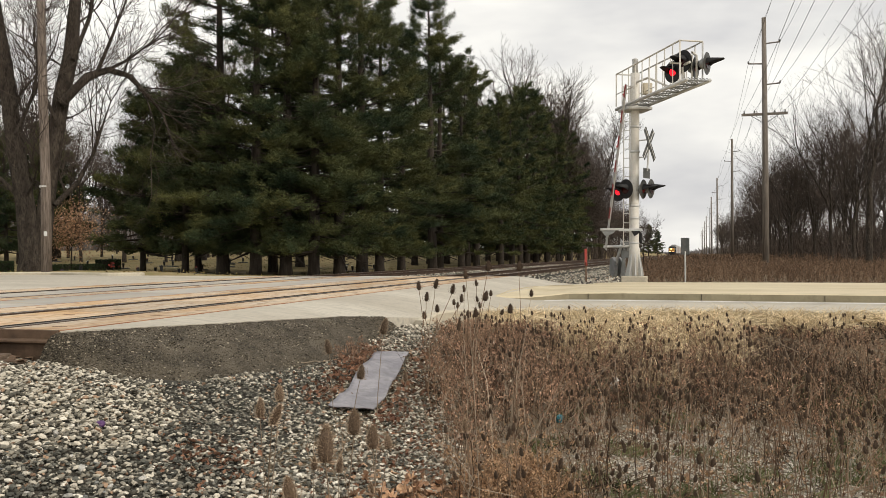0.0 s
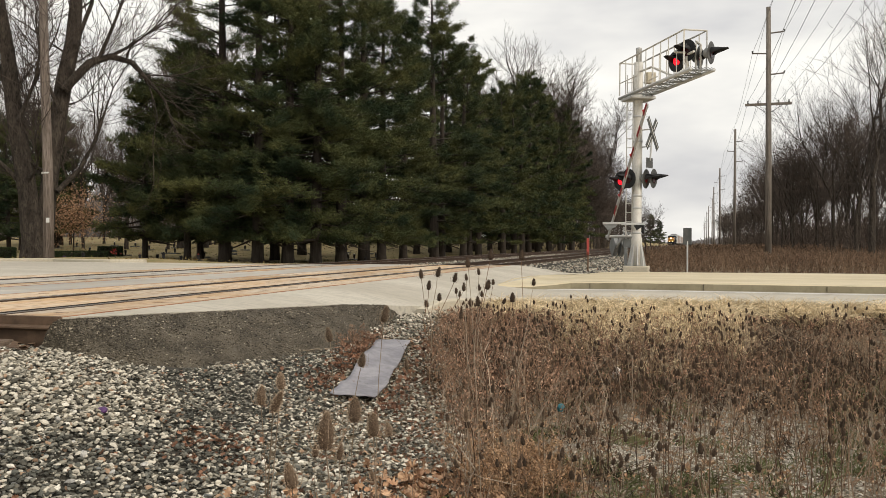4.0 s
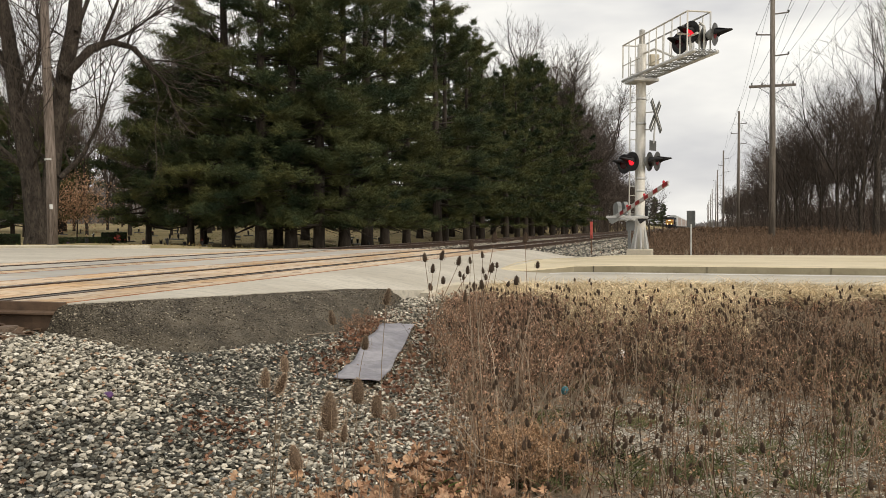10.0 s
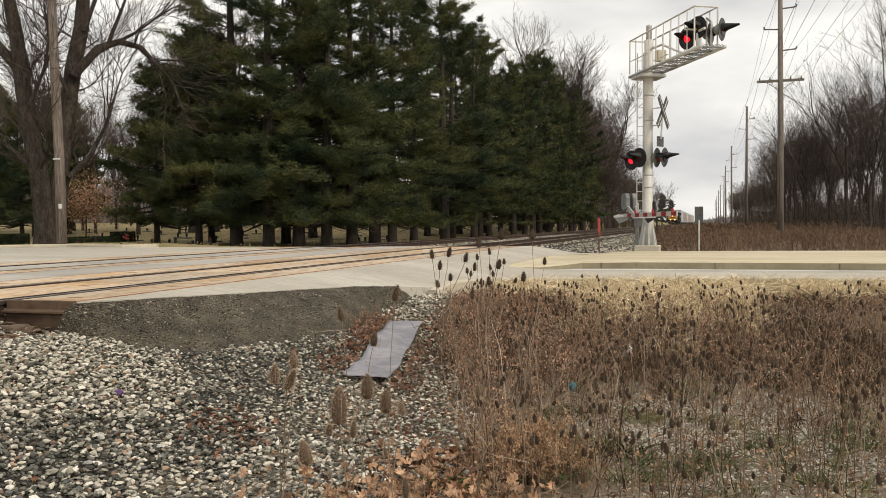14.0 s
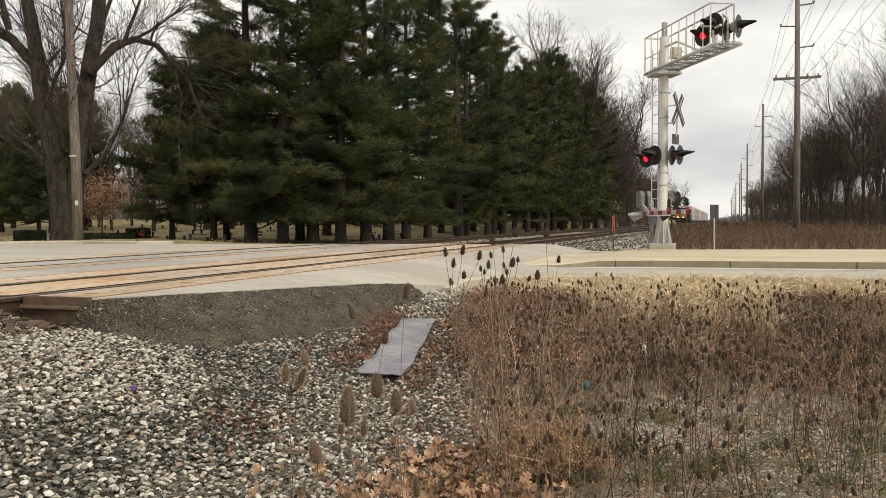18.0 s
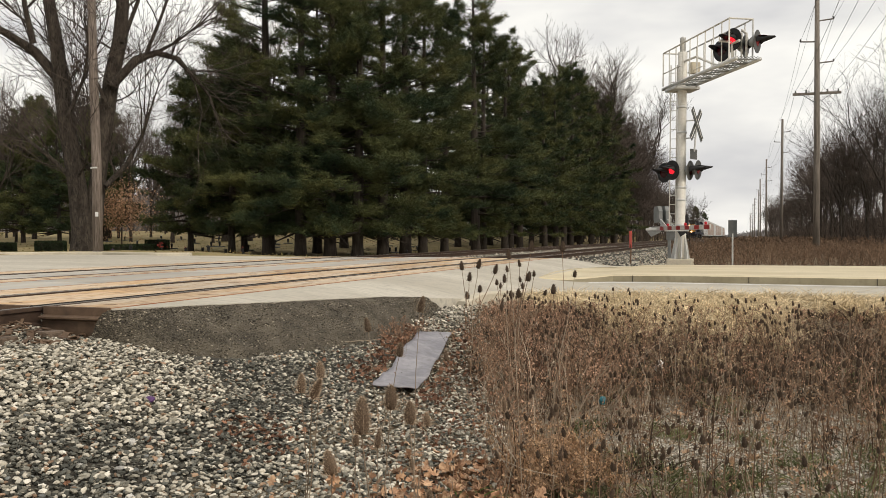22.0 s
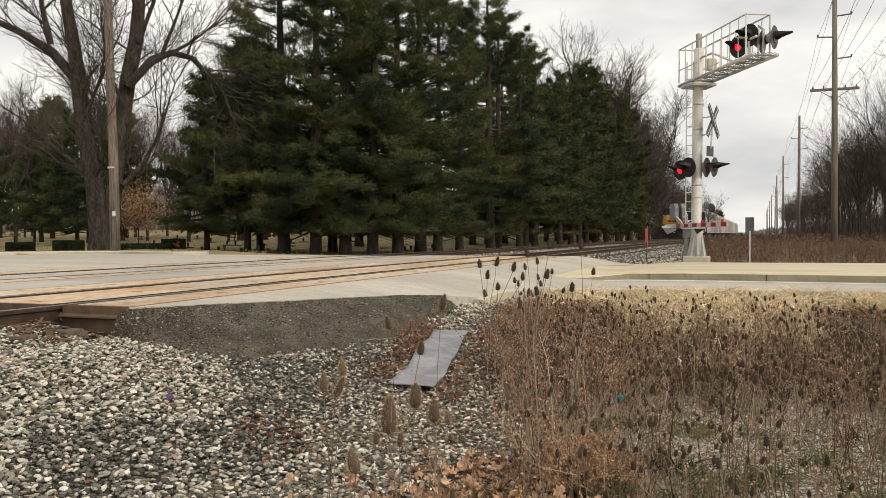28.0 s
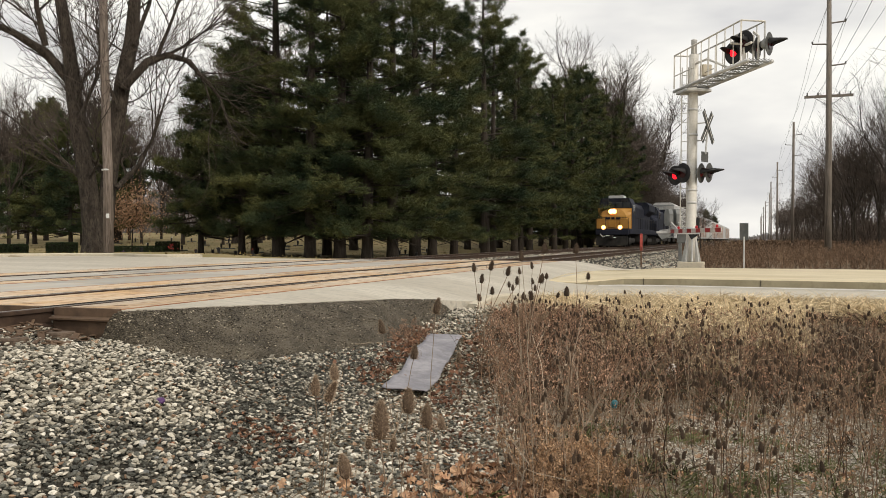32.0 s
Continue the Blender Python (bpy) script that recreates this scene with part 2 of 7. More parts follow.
M_ORANGE = noise_mat("faded_orange_marker", (0.52, 0.085, 0.07), (0.60, 0.13, 0.105), 6.0, (0.4, 0.09, 0.06), 30.0, rough=0.6, bump=0.05, coords="Object")
M_WHITE_DULL = noise_mat("dull_white_sheeting", (0.40, 0.40, 0.38), (0.50, 0.49, 0.47), 5.0, (0.30, 0.29, 0.28), 14.0, rough=0.6, bump=0.03, coords="Object")
# grey for the back flasher discs: the light they reflect is in the colour
M_DISC_SHEEN = noise_mat("grey_sheen_disc_paint", (0.06, 0.06, 0.058), (0.13, 0.13, 0.122), 4.0, (0.06, 0.06, 0.058), 12.0, rough=0.5, metal=0.3, bump=0.05, coords="Object")
M_LENS_ON = glow_mat("lit_red_lens", (1.0, 0.012, 0.025), 1.3)
# dimmed copy of the lit lens: its fall-off seen from aside is set here
M_LENS_OFFAXIS = glow_mat("red_lens_dimmed_off_axis", (0.25, 0.008, 0.012), 0.06)
# look of an unlit lens, given to the added flap
M_LENS_OFF = noise_mat("unlit_lens_flap", (0.03, 0.004, 0.005), (0.05, 0.006, 0.007), 8.0, rough=0.25, bump=0.0, coords="Object")
M_HEADLIGHT = glow_mat("lit_headlight", (1.0, 0.66, 0.32), 7.0)
# orange halo round the train's lamps, put in as a glowing surface
M_HALO = glow_mat("orange_lamp_halo", (1.0, 0.45, 0.12), 1.6)
M_ARM_LAMP = glow_mat("red_arm_lamp_lens", (0.42, 0.012, 0.02), 0.12)
M_POLE = noise_mat("weathered_pole_wood", (0.15, 0.13, 0.11), (0.25, 0.22, 0.19), 3.0, (0.08, 0.065, 0.052), 14.0, rough=0.95, bump=0.5, bump_scale=18, stretch=(4, 4, 0.25))
M_OLDPOLE = noise_mat("old_pole_wood", (0.17, 0.138, 0.116), (0.30, 0.25, 0.215), 3.0, (0.085, 0.066, 0.054), 9.0, rough=0.95, bump=1.0, bump_scale=10, stretch=(6, 6, 0.3), amount2=0.9, relief=0.06)
M_WIRE = noise_mat("grey_wire", (0.16, 0.16, 0.165), (0.22, 0.22, 0.22), 3.0, rough=0.6, bump=0.0)
M_BARK = noise_mat("grey_bark", (0.042, 0.033, 0.026), (0.092, 0.076, 0.061), 2.0, (0.020, 0.017, 0.014), 7.0, rough=1.0, bump=1.0, bump_scale=9, amount2=0.85, stretch=(2.4, 2.4, 0.9), relief=0.12)
M_TWIG = noise_mat("brown_grey_twigs", (0.060, 0.047, 0.039), (0.105, 0.084, 0.070), 0.6, rough=1.0, bump=0.0, rand=0.25)
M_PINEBARK = noise_mat("dark_pine_bark", (0.032, 0.026, 0.021), (0.065, 0.053, 0.043), 3.0, (0.018, 0.015, 0.013), 12.0, rough=1.0, bump=0.9, bump_scale=12, stretch=(3, 3, 0.6))
M_PINE = noise_mat("pine_needles", (0.017, 0.032, 0.014), (0.098, 0.112, 0.040), 0.5, (0.108, 0.102, 0.032), 0.5, rough=0.85, bump=0.0, rand=0.3, island=True, amount2=0.62)
M_HEDGE = noise_mat("dark_hedge", (0.018, 0.032, 0.014), (0.038, 0.055, 0.02), 3.0, rough=0.9, bump=0.0, rand=0.3, island=True)
M_STALK = noise_mat("dry_stalks", (0.19, 0.12, 0.077), (0.40, 0.28, 0.18), 1.5, rough=0.95, bump=0.0, rand=0.55, island=True)
M_REDWEED = noise_mat("red_brown_weeds", (0.25, 0.138, 0.09), (0.46, 0.30, 0.205), 1.2, rough=0.95, bump=0.0, rand=0.6, island=True)
M_TANGRASS = noise_mat("tan_dry_grass", (0.53, 0.42, 0.26), (0.74, 0.62, 0.42), 1.4, rough=0.9, bump=0.0, rand=0.4, island=True)
M_GREENGRASS = noise_mat("low_green_grass", (0.080, 0.095, 0.036), (0.16, 0.17, 0.075), 2.0, rough=0.9, bump=0.0, rand=0.3, island=True)
M_TEASEL = noise_mat("teasel_head_brown", (0.050, 0.033, 0.022), (0.095, 0.064, 0.043), 30.0, (0.13, 0.095, 0.066), 120.0, rough=0.95, bump=0.5, bump_scale=200, coords="Object", rand=0.25)
M_TEASEL_NEAR = noise_mat("teasel_head_warm_brown", (0.085, 0.056, 0.038), (0.15, 0.105, 0.07), 30.0, (0.24, 0.18, 0.125), 120.0, rough=0.95, bump=0.5, bump_scale=200, coords="Object", rand=0.25)
M_LEAF = noise_mat("fallen_oak_leaves", (0.24, 0.125, 0.07), (0.52, 0.345, 0.215), 14.0, (0.13, 0.07, 0.045), 45.0, rough=0.8, bump=0.2, rand=0.6, island=True)
M_BALLAST = stone_mat("ballast_stone", [(0.0, (0.10, 0.094, 0.076)), (0.12, (0.20, 0.187, 0.152)), (0.28, (0.35, 0.325, 0.265)), (0.46, (0.56, 0.515, 0.425)), (0.68, (0.74, 0.68, 0.565)), (0.89, (0.44, 0.30, 0.20)), (0.93, (0.88, 0.83, 0.72))])
M_DARKBALLAST = stone_mat("dark_ballast_stone", [(0.0, (0.080, 0.080, 0.068)), (0.26, (0.14, 0.14, 0.12)), (0.52, (0.22, 0.212, 0.178)), (0.74, (0.38, 0.355, 0.295)), (0.86, (0.25, 0.165, 0.11)), (0.91, (0.68, 0.63, 0.53))])
M_MAT = noise_mat("grey_plastic_sheet", (0.22, 0.215, 0.24), (0.34, 0.33, 0.355), 4.0, (0.17, 0.165, 0.17), 14.0, rough=0.6, bump=0.3, bump_scale=25)
M_BLUE = noise_mat("loco_dark_blue", (0.012, 0.014, 0.024), (0.024, 0.027, 0.042), 0.6, (0.03, 0.029, 0.03), 6.0, rough=0.7, bump=0.03, coords="Object", spec=0.12)
M_YELLOW = noise_mat("loco_yellow", (0.40, 0.20, 0.04), (0.48, 0.26, 0.065), 0.8, (0.40, 0.22, 0.05), 7.0, rough=0.5, bump=0.03, coords="Object")
M_LOCOGREY = noise_mat("loco_grey", (0.24, 0.25, 0.26), (0.33, 0.34, 0.35), 0.8, rough=0.6, bump=0.03, coords="Object")
M_UNDER = noise_mat("grimy_underframe", (0.018, 0.017, 0.016), (0.04, 0.037, 0.033), 2.0, rough=0.9, bump=0.1, coords="Object")
M_CAR_RUST = noise_mat("rusty_tan_railcar", (0.30, 0.22, 0.18), (0.40, 0.31, 0.26), 0.5, (0.24, 0.15, 0.11), 3.0, rough=0.75, metal=0.1, bump=0.05, coords="Object", rand=0.08)
# stained kerb face, its shade also mixed into the darker colour
M_KERBFACE = noise_mat("shaded_stained_kerb_face", (0.24, 0.21, 0.14), (0.33, 0.295, 0.205), 1.0, (0.17, 0.15, 0.10), 8.0, rough=0.9, bump=0.15)
M_CAR = noise_mat("light_grey_railcar", (0.42, 0.43, 0.43), (0.54, 0.54, 0.53), 0.5, (0.33, 0.31, 0.28), 3.0, rough=0.65, metal=0.1, bump=0.05, coords="Object", rand=0.08)
M_GLASS = noise_mat("dark_cab_glass", (0.03, 0.035, 0.04), (0.05, 0.055, 0.06), 2.0, rough=0.08, bump=0.0, coords="Object", spec=0.6)


# ---- mesh helpers ----
class Shape:
    """Vertices and faces of one mesh."""

    def __init__(self):
        self.v, self.f = [], []

    def add(self, verts, faces):
        n = len(self.v)
        self.v.extend(verts)
        self.f.extend([tuple(i + n for i in q) for q in faces])
        return self

    def box(self, x0, y0, z0, x1, y1, z1, b=0.0, m=None):
        """A box from corner to corner; b: chamfer on its long edges."""
        x0, x1, y0, y1, z0, z1 = min(x0, x1), max(x0, x1), min(y0, y1), max(y0, y1), min(z0, z1), max(z0, z1)
        b = min(b, 0.45 * (x1 - x0), 0.45 * (y1 - y0), 0.45 * (z1 - z0))
        if b <= 0:
            vs = [(x, y, z) for z in (z0, z1) for y in (y0, y1) for x in (x0, x1)]
            fs = [(0, 2, 3, 1), (4, 5, 7, 6), (0, 1, 5, 4), (1, 3, 7, 5), (3, 2, 6, 7), (2, 0, 4, 6)]
        else:
            ring = lambda ix, z: [(x0 + ix + b, y0 + ix, z), (x1 - ix - b, y0 + ix, z), (x1 - ix, y0 + ix + b, z), (x1 - ix, y1 - ix - b, z),
                                  (x1 - ix - b, y1 - ix, z), (x0 + ix + b, y1 - ix, z), (x0 + ix, y1 - ix - b, z), (x0 + ix, y0 + ix + b, z)]
            h = b * 0.9
            vs = ring(h * 0.5, z0) + ring(0, z0 + h) + ring(0, z1 - h) + ring(h * 0.5, z1)
            fs = [(7, 6, 5, 4, 3, 2, 1, 0), (24, 25, 26, 27, 28, 29, 30, 31)]
            for k in range(3):
                fs += [(k * 8 + i, k * 8 + (i + 1) % 8, k * 8 + 8 + (i + 1) % 8, k * 8 + 8 + i) for i in range(8)]
        if m is not None:
            vs = [tuple(m @ Vector(q)) for q in vs]
        return self.add(vs, fs)

    def tube(self, pts, radii, n=8, caps=True):
        """A round bar along points; radii: one, or one for each point."""
        pts = [Vector(q) for q in pts]
        if not isinstance(radii, (list, tuple)):
            radii = [radii] * len(pts)
        vs, fs = [], []
        for i, p in enumerate(pts):
            d = (pts[min(i + 1, len(pts) - 1)] - pts[max(i - 1, 0)])
            d = d.normalized() if d.length > 1e-9 else Vector((0, 0, 1))
            a = d.cross(Vector((0.31, 0.17, 0.93)) if abs(d.z) < 0.9 else Vector((1, 0, 0))).normalized()
            c = d.cross(a)
            for k in range(n):
                w = 2 * math.pi * k / n
                vs.append(tuple(p + (a * math.cos(w) + c * math.sin(w)) * radii[i]))
        for i in range(len(pts) - 1):
            fs += [(i * n + k, i * n + (k + 1) % n, (i + 1) * n + (k + 1) % n, (i + 1) * n + k) for k in range(n)]
        if caps and n > 2:
            fs += [tuple(range(n - 1, -1, -1)), tuple((len(pts) - 1) * n + k for k in range(n))]
        return self.add(vs, fs)

    def lathe(self, profile, n=14, m=None):
        """A turned form from (radius, height) pairs, about the z axis."""
        vs, fs = [], []
        for r, z in profile:
            vs += [(r * math.cos(2 * math.pi * k / n), r * math.sin(2 * math.pi * k / n), z) for k in range(n)]
        for i in range(len(profile) - 1):
            fs += [(i * n + k, i * n + (k + 1) % n, (i + 1) * n + (k + 1) % n, (i + 1) * n + k) for k in range(n)]
        fs += [tuple(range(n - 1, -1, -1)), tuple((len(profile) - 1) * n + k for k in range(n))]
        if m is not None:
            vs = [tuple(m @ Vector(q)) for q in vs]
        return self.add(vs, fs)

    def prism(self, outline, a, b, axis="y", m=None):
        """An outline of 2D points drawn out from a to b along an axis."""
        put = {"x": lambda u, w, s: (s, u, w), "y": lambda u, w, s: (u, s, w), "z": lambda u, w, s: (u, w, s)}[axis]
        n = len(outline)
        vs = [put(u, w, a) for u, w in outline] + [put(u, w, b) for u, w in outline]
        fs = [tuple(range(n - 1, -1, -1)), tuple(range(n, 2 * n))] + [(i, (i + 1) % n, n + (i + 1) % n, n + i) for i in range(n)]
        if m is not None:
            vs = [tuple(m @ Vector(q)) for q in vs]
        return self.add(vs, fs)

    def mesh(self, name, material, smooth=False):
        me = bpy.data.meshes.new(name)
        me.from_pydata(self.v, [], self.f)
        for one in (material if isinstance(material, (list, tuple)) else [material]):
            me.materials.append(one)
        if smooth:
            me.polygons.foreach_set("use_smooth", [True] * len(me.polygons))
        me.update()
        return me


def part(name, shape, material, parent=None, label="", smooth=False, m=None):
    """One mesh object under a thing or a part. shape: a Shape or a mesh."""
    me = shape.mesh(name, material, smooth) if isinstance(shape, Shape) else shape
    ob = new(name, me)
    ob.parent = parent
    if m is not None:
        ob.matrix_basis = m
    return tagged(ob, label)


def thing(name, m, label, category, group="", kind=""):
    ob = new(name)
    ob.matrix_basis = m
    return tagged(ob, label, category, group, kind)


def smooth01(a):
    a = min(1.0, max(0.0, a))
    return a * a * (3 - 2 * a)


def lerp(a, b, k):
    return a + (b - a) * k


# ---- the lie of the land ----
NEAR_TRACK, FAR_TRACK, HALF_GAUGE = -7.05, -11.75, 0.755
ROAD_NEAR, ROAD_FAR = 6.35, 25.6


def road_z(x, y):
    """Top of the road: level on the tracks, falling off to both sides."""
    if x > -5.4:
        return -0.30 * smooth01((-5.4 - x) / -2.4)
    if x < -13.6:
        return 0.05 * smooth01((-13.6 - x) / 4.0)
    return -0.07 if -13.3 < x < -5.5 else 0.0


def road_near(x):
    """The road's edge on the camera's side."""
    pts = [(-80, 6.35), (-5.45, 6.35), (-5.2, 6.75), (-5.0, 7.35), (-4.8, 8.1), (-4.6, 9.05), (-4.37, 10.15), (-4.0, 11.0), (-3.6, 11.9), (-2.8, 12.6), (-1.5, 13.0), (2, 13.2), (80, 13.6)]
    return float(np.interp(x, [p[0] for p in pts], [p[1] for p in pts]))


def road_far(x):
    pts = [(-80, 12.0), (-45, 17.0), (-26, 21.2), (-24.5, 22.6), (-23.6, 24.1), (-21.8, 24.9), (-18.5, 23.7), (-16.4, 24.3), (-14, 25.3), (-12, 25.6), (80, 25.6)]
    return float(np.interp(x, [p[0] for p in pts], [p[1] for p in pts]))


def ground_z(x, y):
    """Height of the bare ground."""
    front = -0.90 + 0.63 * smooth01((-2.0 - x) / 3.5)
    if x > -4.6:
        front = lerp(front, -0.36, smooth01((y - 7.2) / 4.6) * smooth01((x + 4.6) / 0.8))
    if x > -5.6:
        z = front if y < 16 else -0.34
    elif x > -13.4:
        z = -0.18
    else:
        away = y - road_far(x)
        lawn = lerp(0.17, -0.2, smooth01((away - 1.0) / 9.0)) if away > 0 else -0.25
        lawn += 0.024 * min(max(0.0, away - 9.0), 75.0) * smooth01((-19.0 - x) / 10.0)
        z = lerp(-0.28, lawn, smooth01((-14.5 - x) / 3.0))
    if -5.6 >= x > -6.2 and y < 16:
        z = lerp(front, -0.18, smooth01((-5.6 - x) / 0.6))
    if road_near(x) - 0.25 < y < road_far(x) + 0.2:
        z = min(z, road_z(x, y) - 0.22)
    if y > 26 and x > -5.6:
        z = -0.27 - 0.12 * smooth01((x + 5.6) / 3.0)
    z += 0.025 * noise.noise(Vector((x * 0.9, y * 0.9, 0)))
    return z


def axis_steps(stops):
    out = []
    for a, b, step in stops:
        n = max(1, int(round((b - a) / step)))
        out += [a + (b - a) * i / n for i in range(n)]
    return out + [stops[-1][1]]


def build_ground():
    xs = axis_steps([(-3000, -400, 650), (-400, -70, 55), (-70, -16, 3), (-16, 4, 0.25), (4, 16, 1.0), (16, 80, 8), (80, 400, 80), (400, 3000, 650)])
    ys = axis_steps([(-600, -40, 140), (-40, 0, 5), (0, 15, 0.25), (15, 30, 0.6), (30, 70, 4), (70, 400, 30), (400, 4000, 600)])
    nx = len(xs)
    me = bpy.data.meshes.new("ground")
    vs = [(x, y, ground_z(x, y)) for y in ys for x in xs]
    fs = [(j * nx + i, j * nx + i + 1, (j + 1) * nx + i + 1, (j + 1) * nx + i) for j in range(len(ys) - 1) for i in range(nx - 1)]
    me.from_pydata(vs, [], fs)
    for one in (M_SOIL, M_GRAVELBED, M_LAWN, M_FIELD):
        me.materials.append(one)
    kinds = []
    for q in fs:
        x, y = (vs[q[0]][0] + vs[q[2]][0]) / 2, (vs[q[0]][1] + vs[q[2]][1]) / 2
        edge = -2.9 + 0.5 * noise.noise(Vector((y * 0.7, 3, 0))) - 0.12 * max(0, y - 5)
        if -14.5 < x < -4.2 + (1.4 if y > 26 else 0) or (y < 12 and -14.5 < x < edge):
            kinds.append(1)
        elif x <= -14.5:
            kinds.append(2)
        elif y > 20:
            kinds.append(3)
        else:
            kinds.append(0)
    me.polygons.foreach_set("material_index", kinds)
    me.polygons.foreach_set("use_smooth", [True] * len(fs))
    me.update()
    tagged(new("ground", me), "open flat ground of soil, gravel and winter lawn", "ground", kind="structure")


build_ground()


def ribbon(points, profile, closed=False):
    """A kerb: a profile of (outward, up) pairs drawn along (x, y, z) points."""
    s = Shape()
    n = len(profile)
    pts = [Vector(p) for p in points]
    for i, p in enumerate(pts):
        d = pts[min(i + 1, len(pts) - 1)] - pts[max(i - 1, 0)]
        d.z = 0
        d.normalize()
        side = Vector((d.y, -d.x, 0))
        s.v += [tuple(p + side * o + Vector((0, 0, u))) for o, u in profile]
    for i in range(len(pts) - 1):
        s.f += [(i * n + k, i * n + (k + 1) % n, (i + 1) * n + (k + 1) % n, (i + 1) * n + k) for k in range(n)]
    s.f += [tuple(range(n)), tuple((len(pts) - 1) * n + k for k in reversed(range(n)))]
    return s


def build_road():
    xs = axis_steps([(-80, -20, 3), (-20, -13.34, 0.8), (-13.34, -13.28, 0.06), (-13.28, -5.52, 0.9), (-5.52, -5.46, 0.06), (-5.46, -1.5, 0.13), (-1.5, 10, 1.0), (10, 80, 7)])
    s, cols = Shape(), 16
    for x in xs:
        a, b = road_near(x), road_far(x)
        for k in range(cols + 1):
            y = lerp(a, b, k / cols)
            s.v.append((x, y, road_z(x, y)))
    w = cols + 1
    for i in range(len(xs) - 1):
        s.f += [(i * w + k, (i + 1) * w + k, (i + 1) * w + k + 1, i * w + k + 1) for k in range(cols)]
    # the slab's thickness along both edges
    for k in (0, cols):
        base = len(s.v)
        for i in range(len(xs)):
            x, y, z = s.v[i * w + k]
            s.v.append((x, y, z - 0.2))
        for i in range(len(xs) - 1):
            q = (i * w + k, (i + 1) * w + k, base + i + 1, base + i)
            s.f.append(q if k else q[::-1])
    road = part("road", s, M_CONCRETE, label="pale worn concrete road over the level crossing")
    tagged(road, "pale worn concrete road over the level crossing", "road", kind="structure")
    return road


build_road()


def build_kerbs():
    prof = [(0.0, -0.25), (0.0, 0.11), (0.03, 0.15), (0.17, 0.15), (0.19, 0.13), (0.19, -0.25)]
    pts = [(-3.8, 11.35, -0.40), (-3.68, 11.7, -0.31), (-3.45, 12.1, -0.29), (-2.8, 12.6, -0.3), (-1.5, 13.0, -0.3), (2, 13.2, -0.3), (12, 13.25, -0.3), (60, 13.4, -0.3)]
    tagged(part("kerb", ribbon([(x, y, z) for x, y, z in pts], prof), M_KERB), "pale concrete kerb along the weedy verge", "kerb", kind="structure")
    # broad raised slab beyond the near lanes, its nose ramped down by the tracks
    near = [(-3.95, 17.1), (-3.7, 17.35), (-3.4, 17.6), (-3.0, 17.9), (-2.6, 18.2), (-1.5, 18.3), (2.0, 18.05), (12, 17.55), (60, 17.3)]
    far = [(-4.1, 19.5), (-4.05, 21.5), (-3.8, 23.6), (-3.2, 24.3), (-2.0, 24.6), (2.0, 24.8), (12, 24.8), (60, 24.8)]
    outline = near + far[::-1]
    s = Shape()
    n = len(outline)
    rise = lambda x: 0.02 + 0.14 * smooth01((x + 4.0) / 1.7)
    for h, inset in ((-0.4, 0.0), (-0.03, 0.0), (0.0, 0.05)):
        for i, (x, y) in enumerate(outline):
            c = 1 if i < len(near) else -1
            s.v.append((x, y + inset * c, road_z(x, y) + h + (rise(x) if h > -0.1 else 0)))
    for k in range(2):
        s.f += [(k * n + i, k * n + (i + 1) % n, (k + 1) * n + (i + 1) % n, (k + 1) * n + i) for i in range(n)]
    # the top in strips from the near rim to the far rim
    near_y = lambda x: float(np.interp(x, [p[0] for p in near], [p[1] for p in near])) + 0.05
    far_y = lambda x: float(np.interp(x, [p[0] for p in far], [p[1] for p in far])) - 0.05
    xs = [-3.95, -3.7, -3.4, -3.0, -2.6, -2.0, -1.5, -0.5, 2.0, 7.0, 12.0, 30.0, 60.0]
    base = len(s.v)
    for x in xs:
        s.v += [(x, lerp(near_y(x), far_y(x), k / 8), road_z(x, 20) + rise(x)) for k in range(9)]
    for i in range(len(xs) - 1):
        s.f += [(base + i * 9 + k, base + (i + 1) * 9 + k, base + (i + 1) * 9 + k + 1, base + i * 9 + k + 1) for k in range(8)]
    # upright face takes the darker colour that holds its shade and stains
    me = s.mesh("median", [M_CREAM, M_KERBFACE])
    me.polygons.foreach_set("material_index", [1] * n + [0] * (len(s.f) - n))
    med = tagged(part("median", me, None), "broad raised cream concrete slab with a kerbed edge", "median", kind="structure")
    for x in (-2.2, 0.1, 2.4, 4.7, 7.0):
        y = near_y(x) - 0.058
        part("kerb_joint", Shape().box(x, y - 0.004, road_z(x, 18) + 0.0, x + 0.012, y + 0.02, road_z(x, 18) + 0.13), M_RUBBER, med, "dark joint in the kerb")
    tri = Shape()
    for x in xs:
        tri.v += [(x, near_y(x) - 0.62, road_z(x, 17) + 0.005), (x, near_y(x) - 0.36, road_z(x, 17) + 0.005)]
    tri.f += [(2 * i, 2 * i + 2, 2 * i + 3, 2 * i + 1) for i in range(3, len(xs) - 1)]
    tagged(part("edge_line", tri, M_WHITE_LINE), "worn white edge line along the raised slab", "road marking", kind="structure")
    tagged(part("far_kerb", ribbon([(60, 25.6, -0.3), (12, 25.6, -0.3), (-2, 25.6, -0.3), (-3.6, 25.7, -0.27), (-4.6, 25.9, -0.2)], [(-0.19, -0.25), (-0.19, 0.03), (-0.03, 0.045), (0, 0.03), (0, -0.25)]), M_KERB), "low concrete kerb on the far side of the road", "kerb", kind="structure")
    left = [(-45, 17.0), (-26, 21.2), (-24.5, 22.6), (-23.6, 24.1), (-22.7, 24.7), (-21.8, 24.9), (-18.5, 23.7), (-17.4, 24.0)]
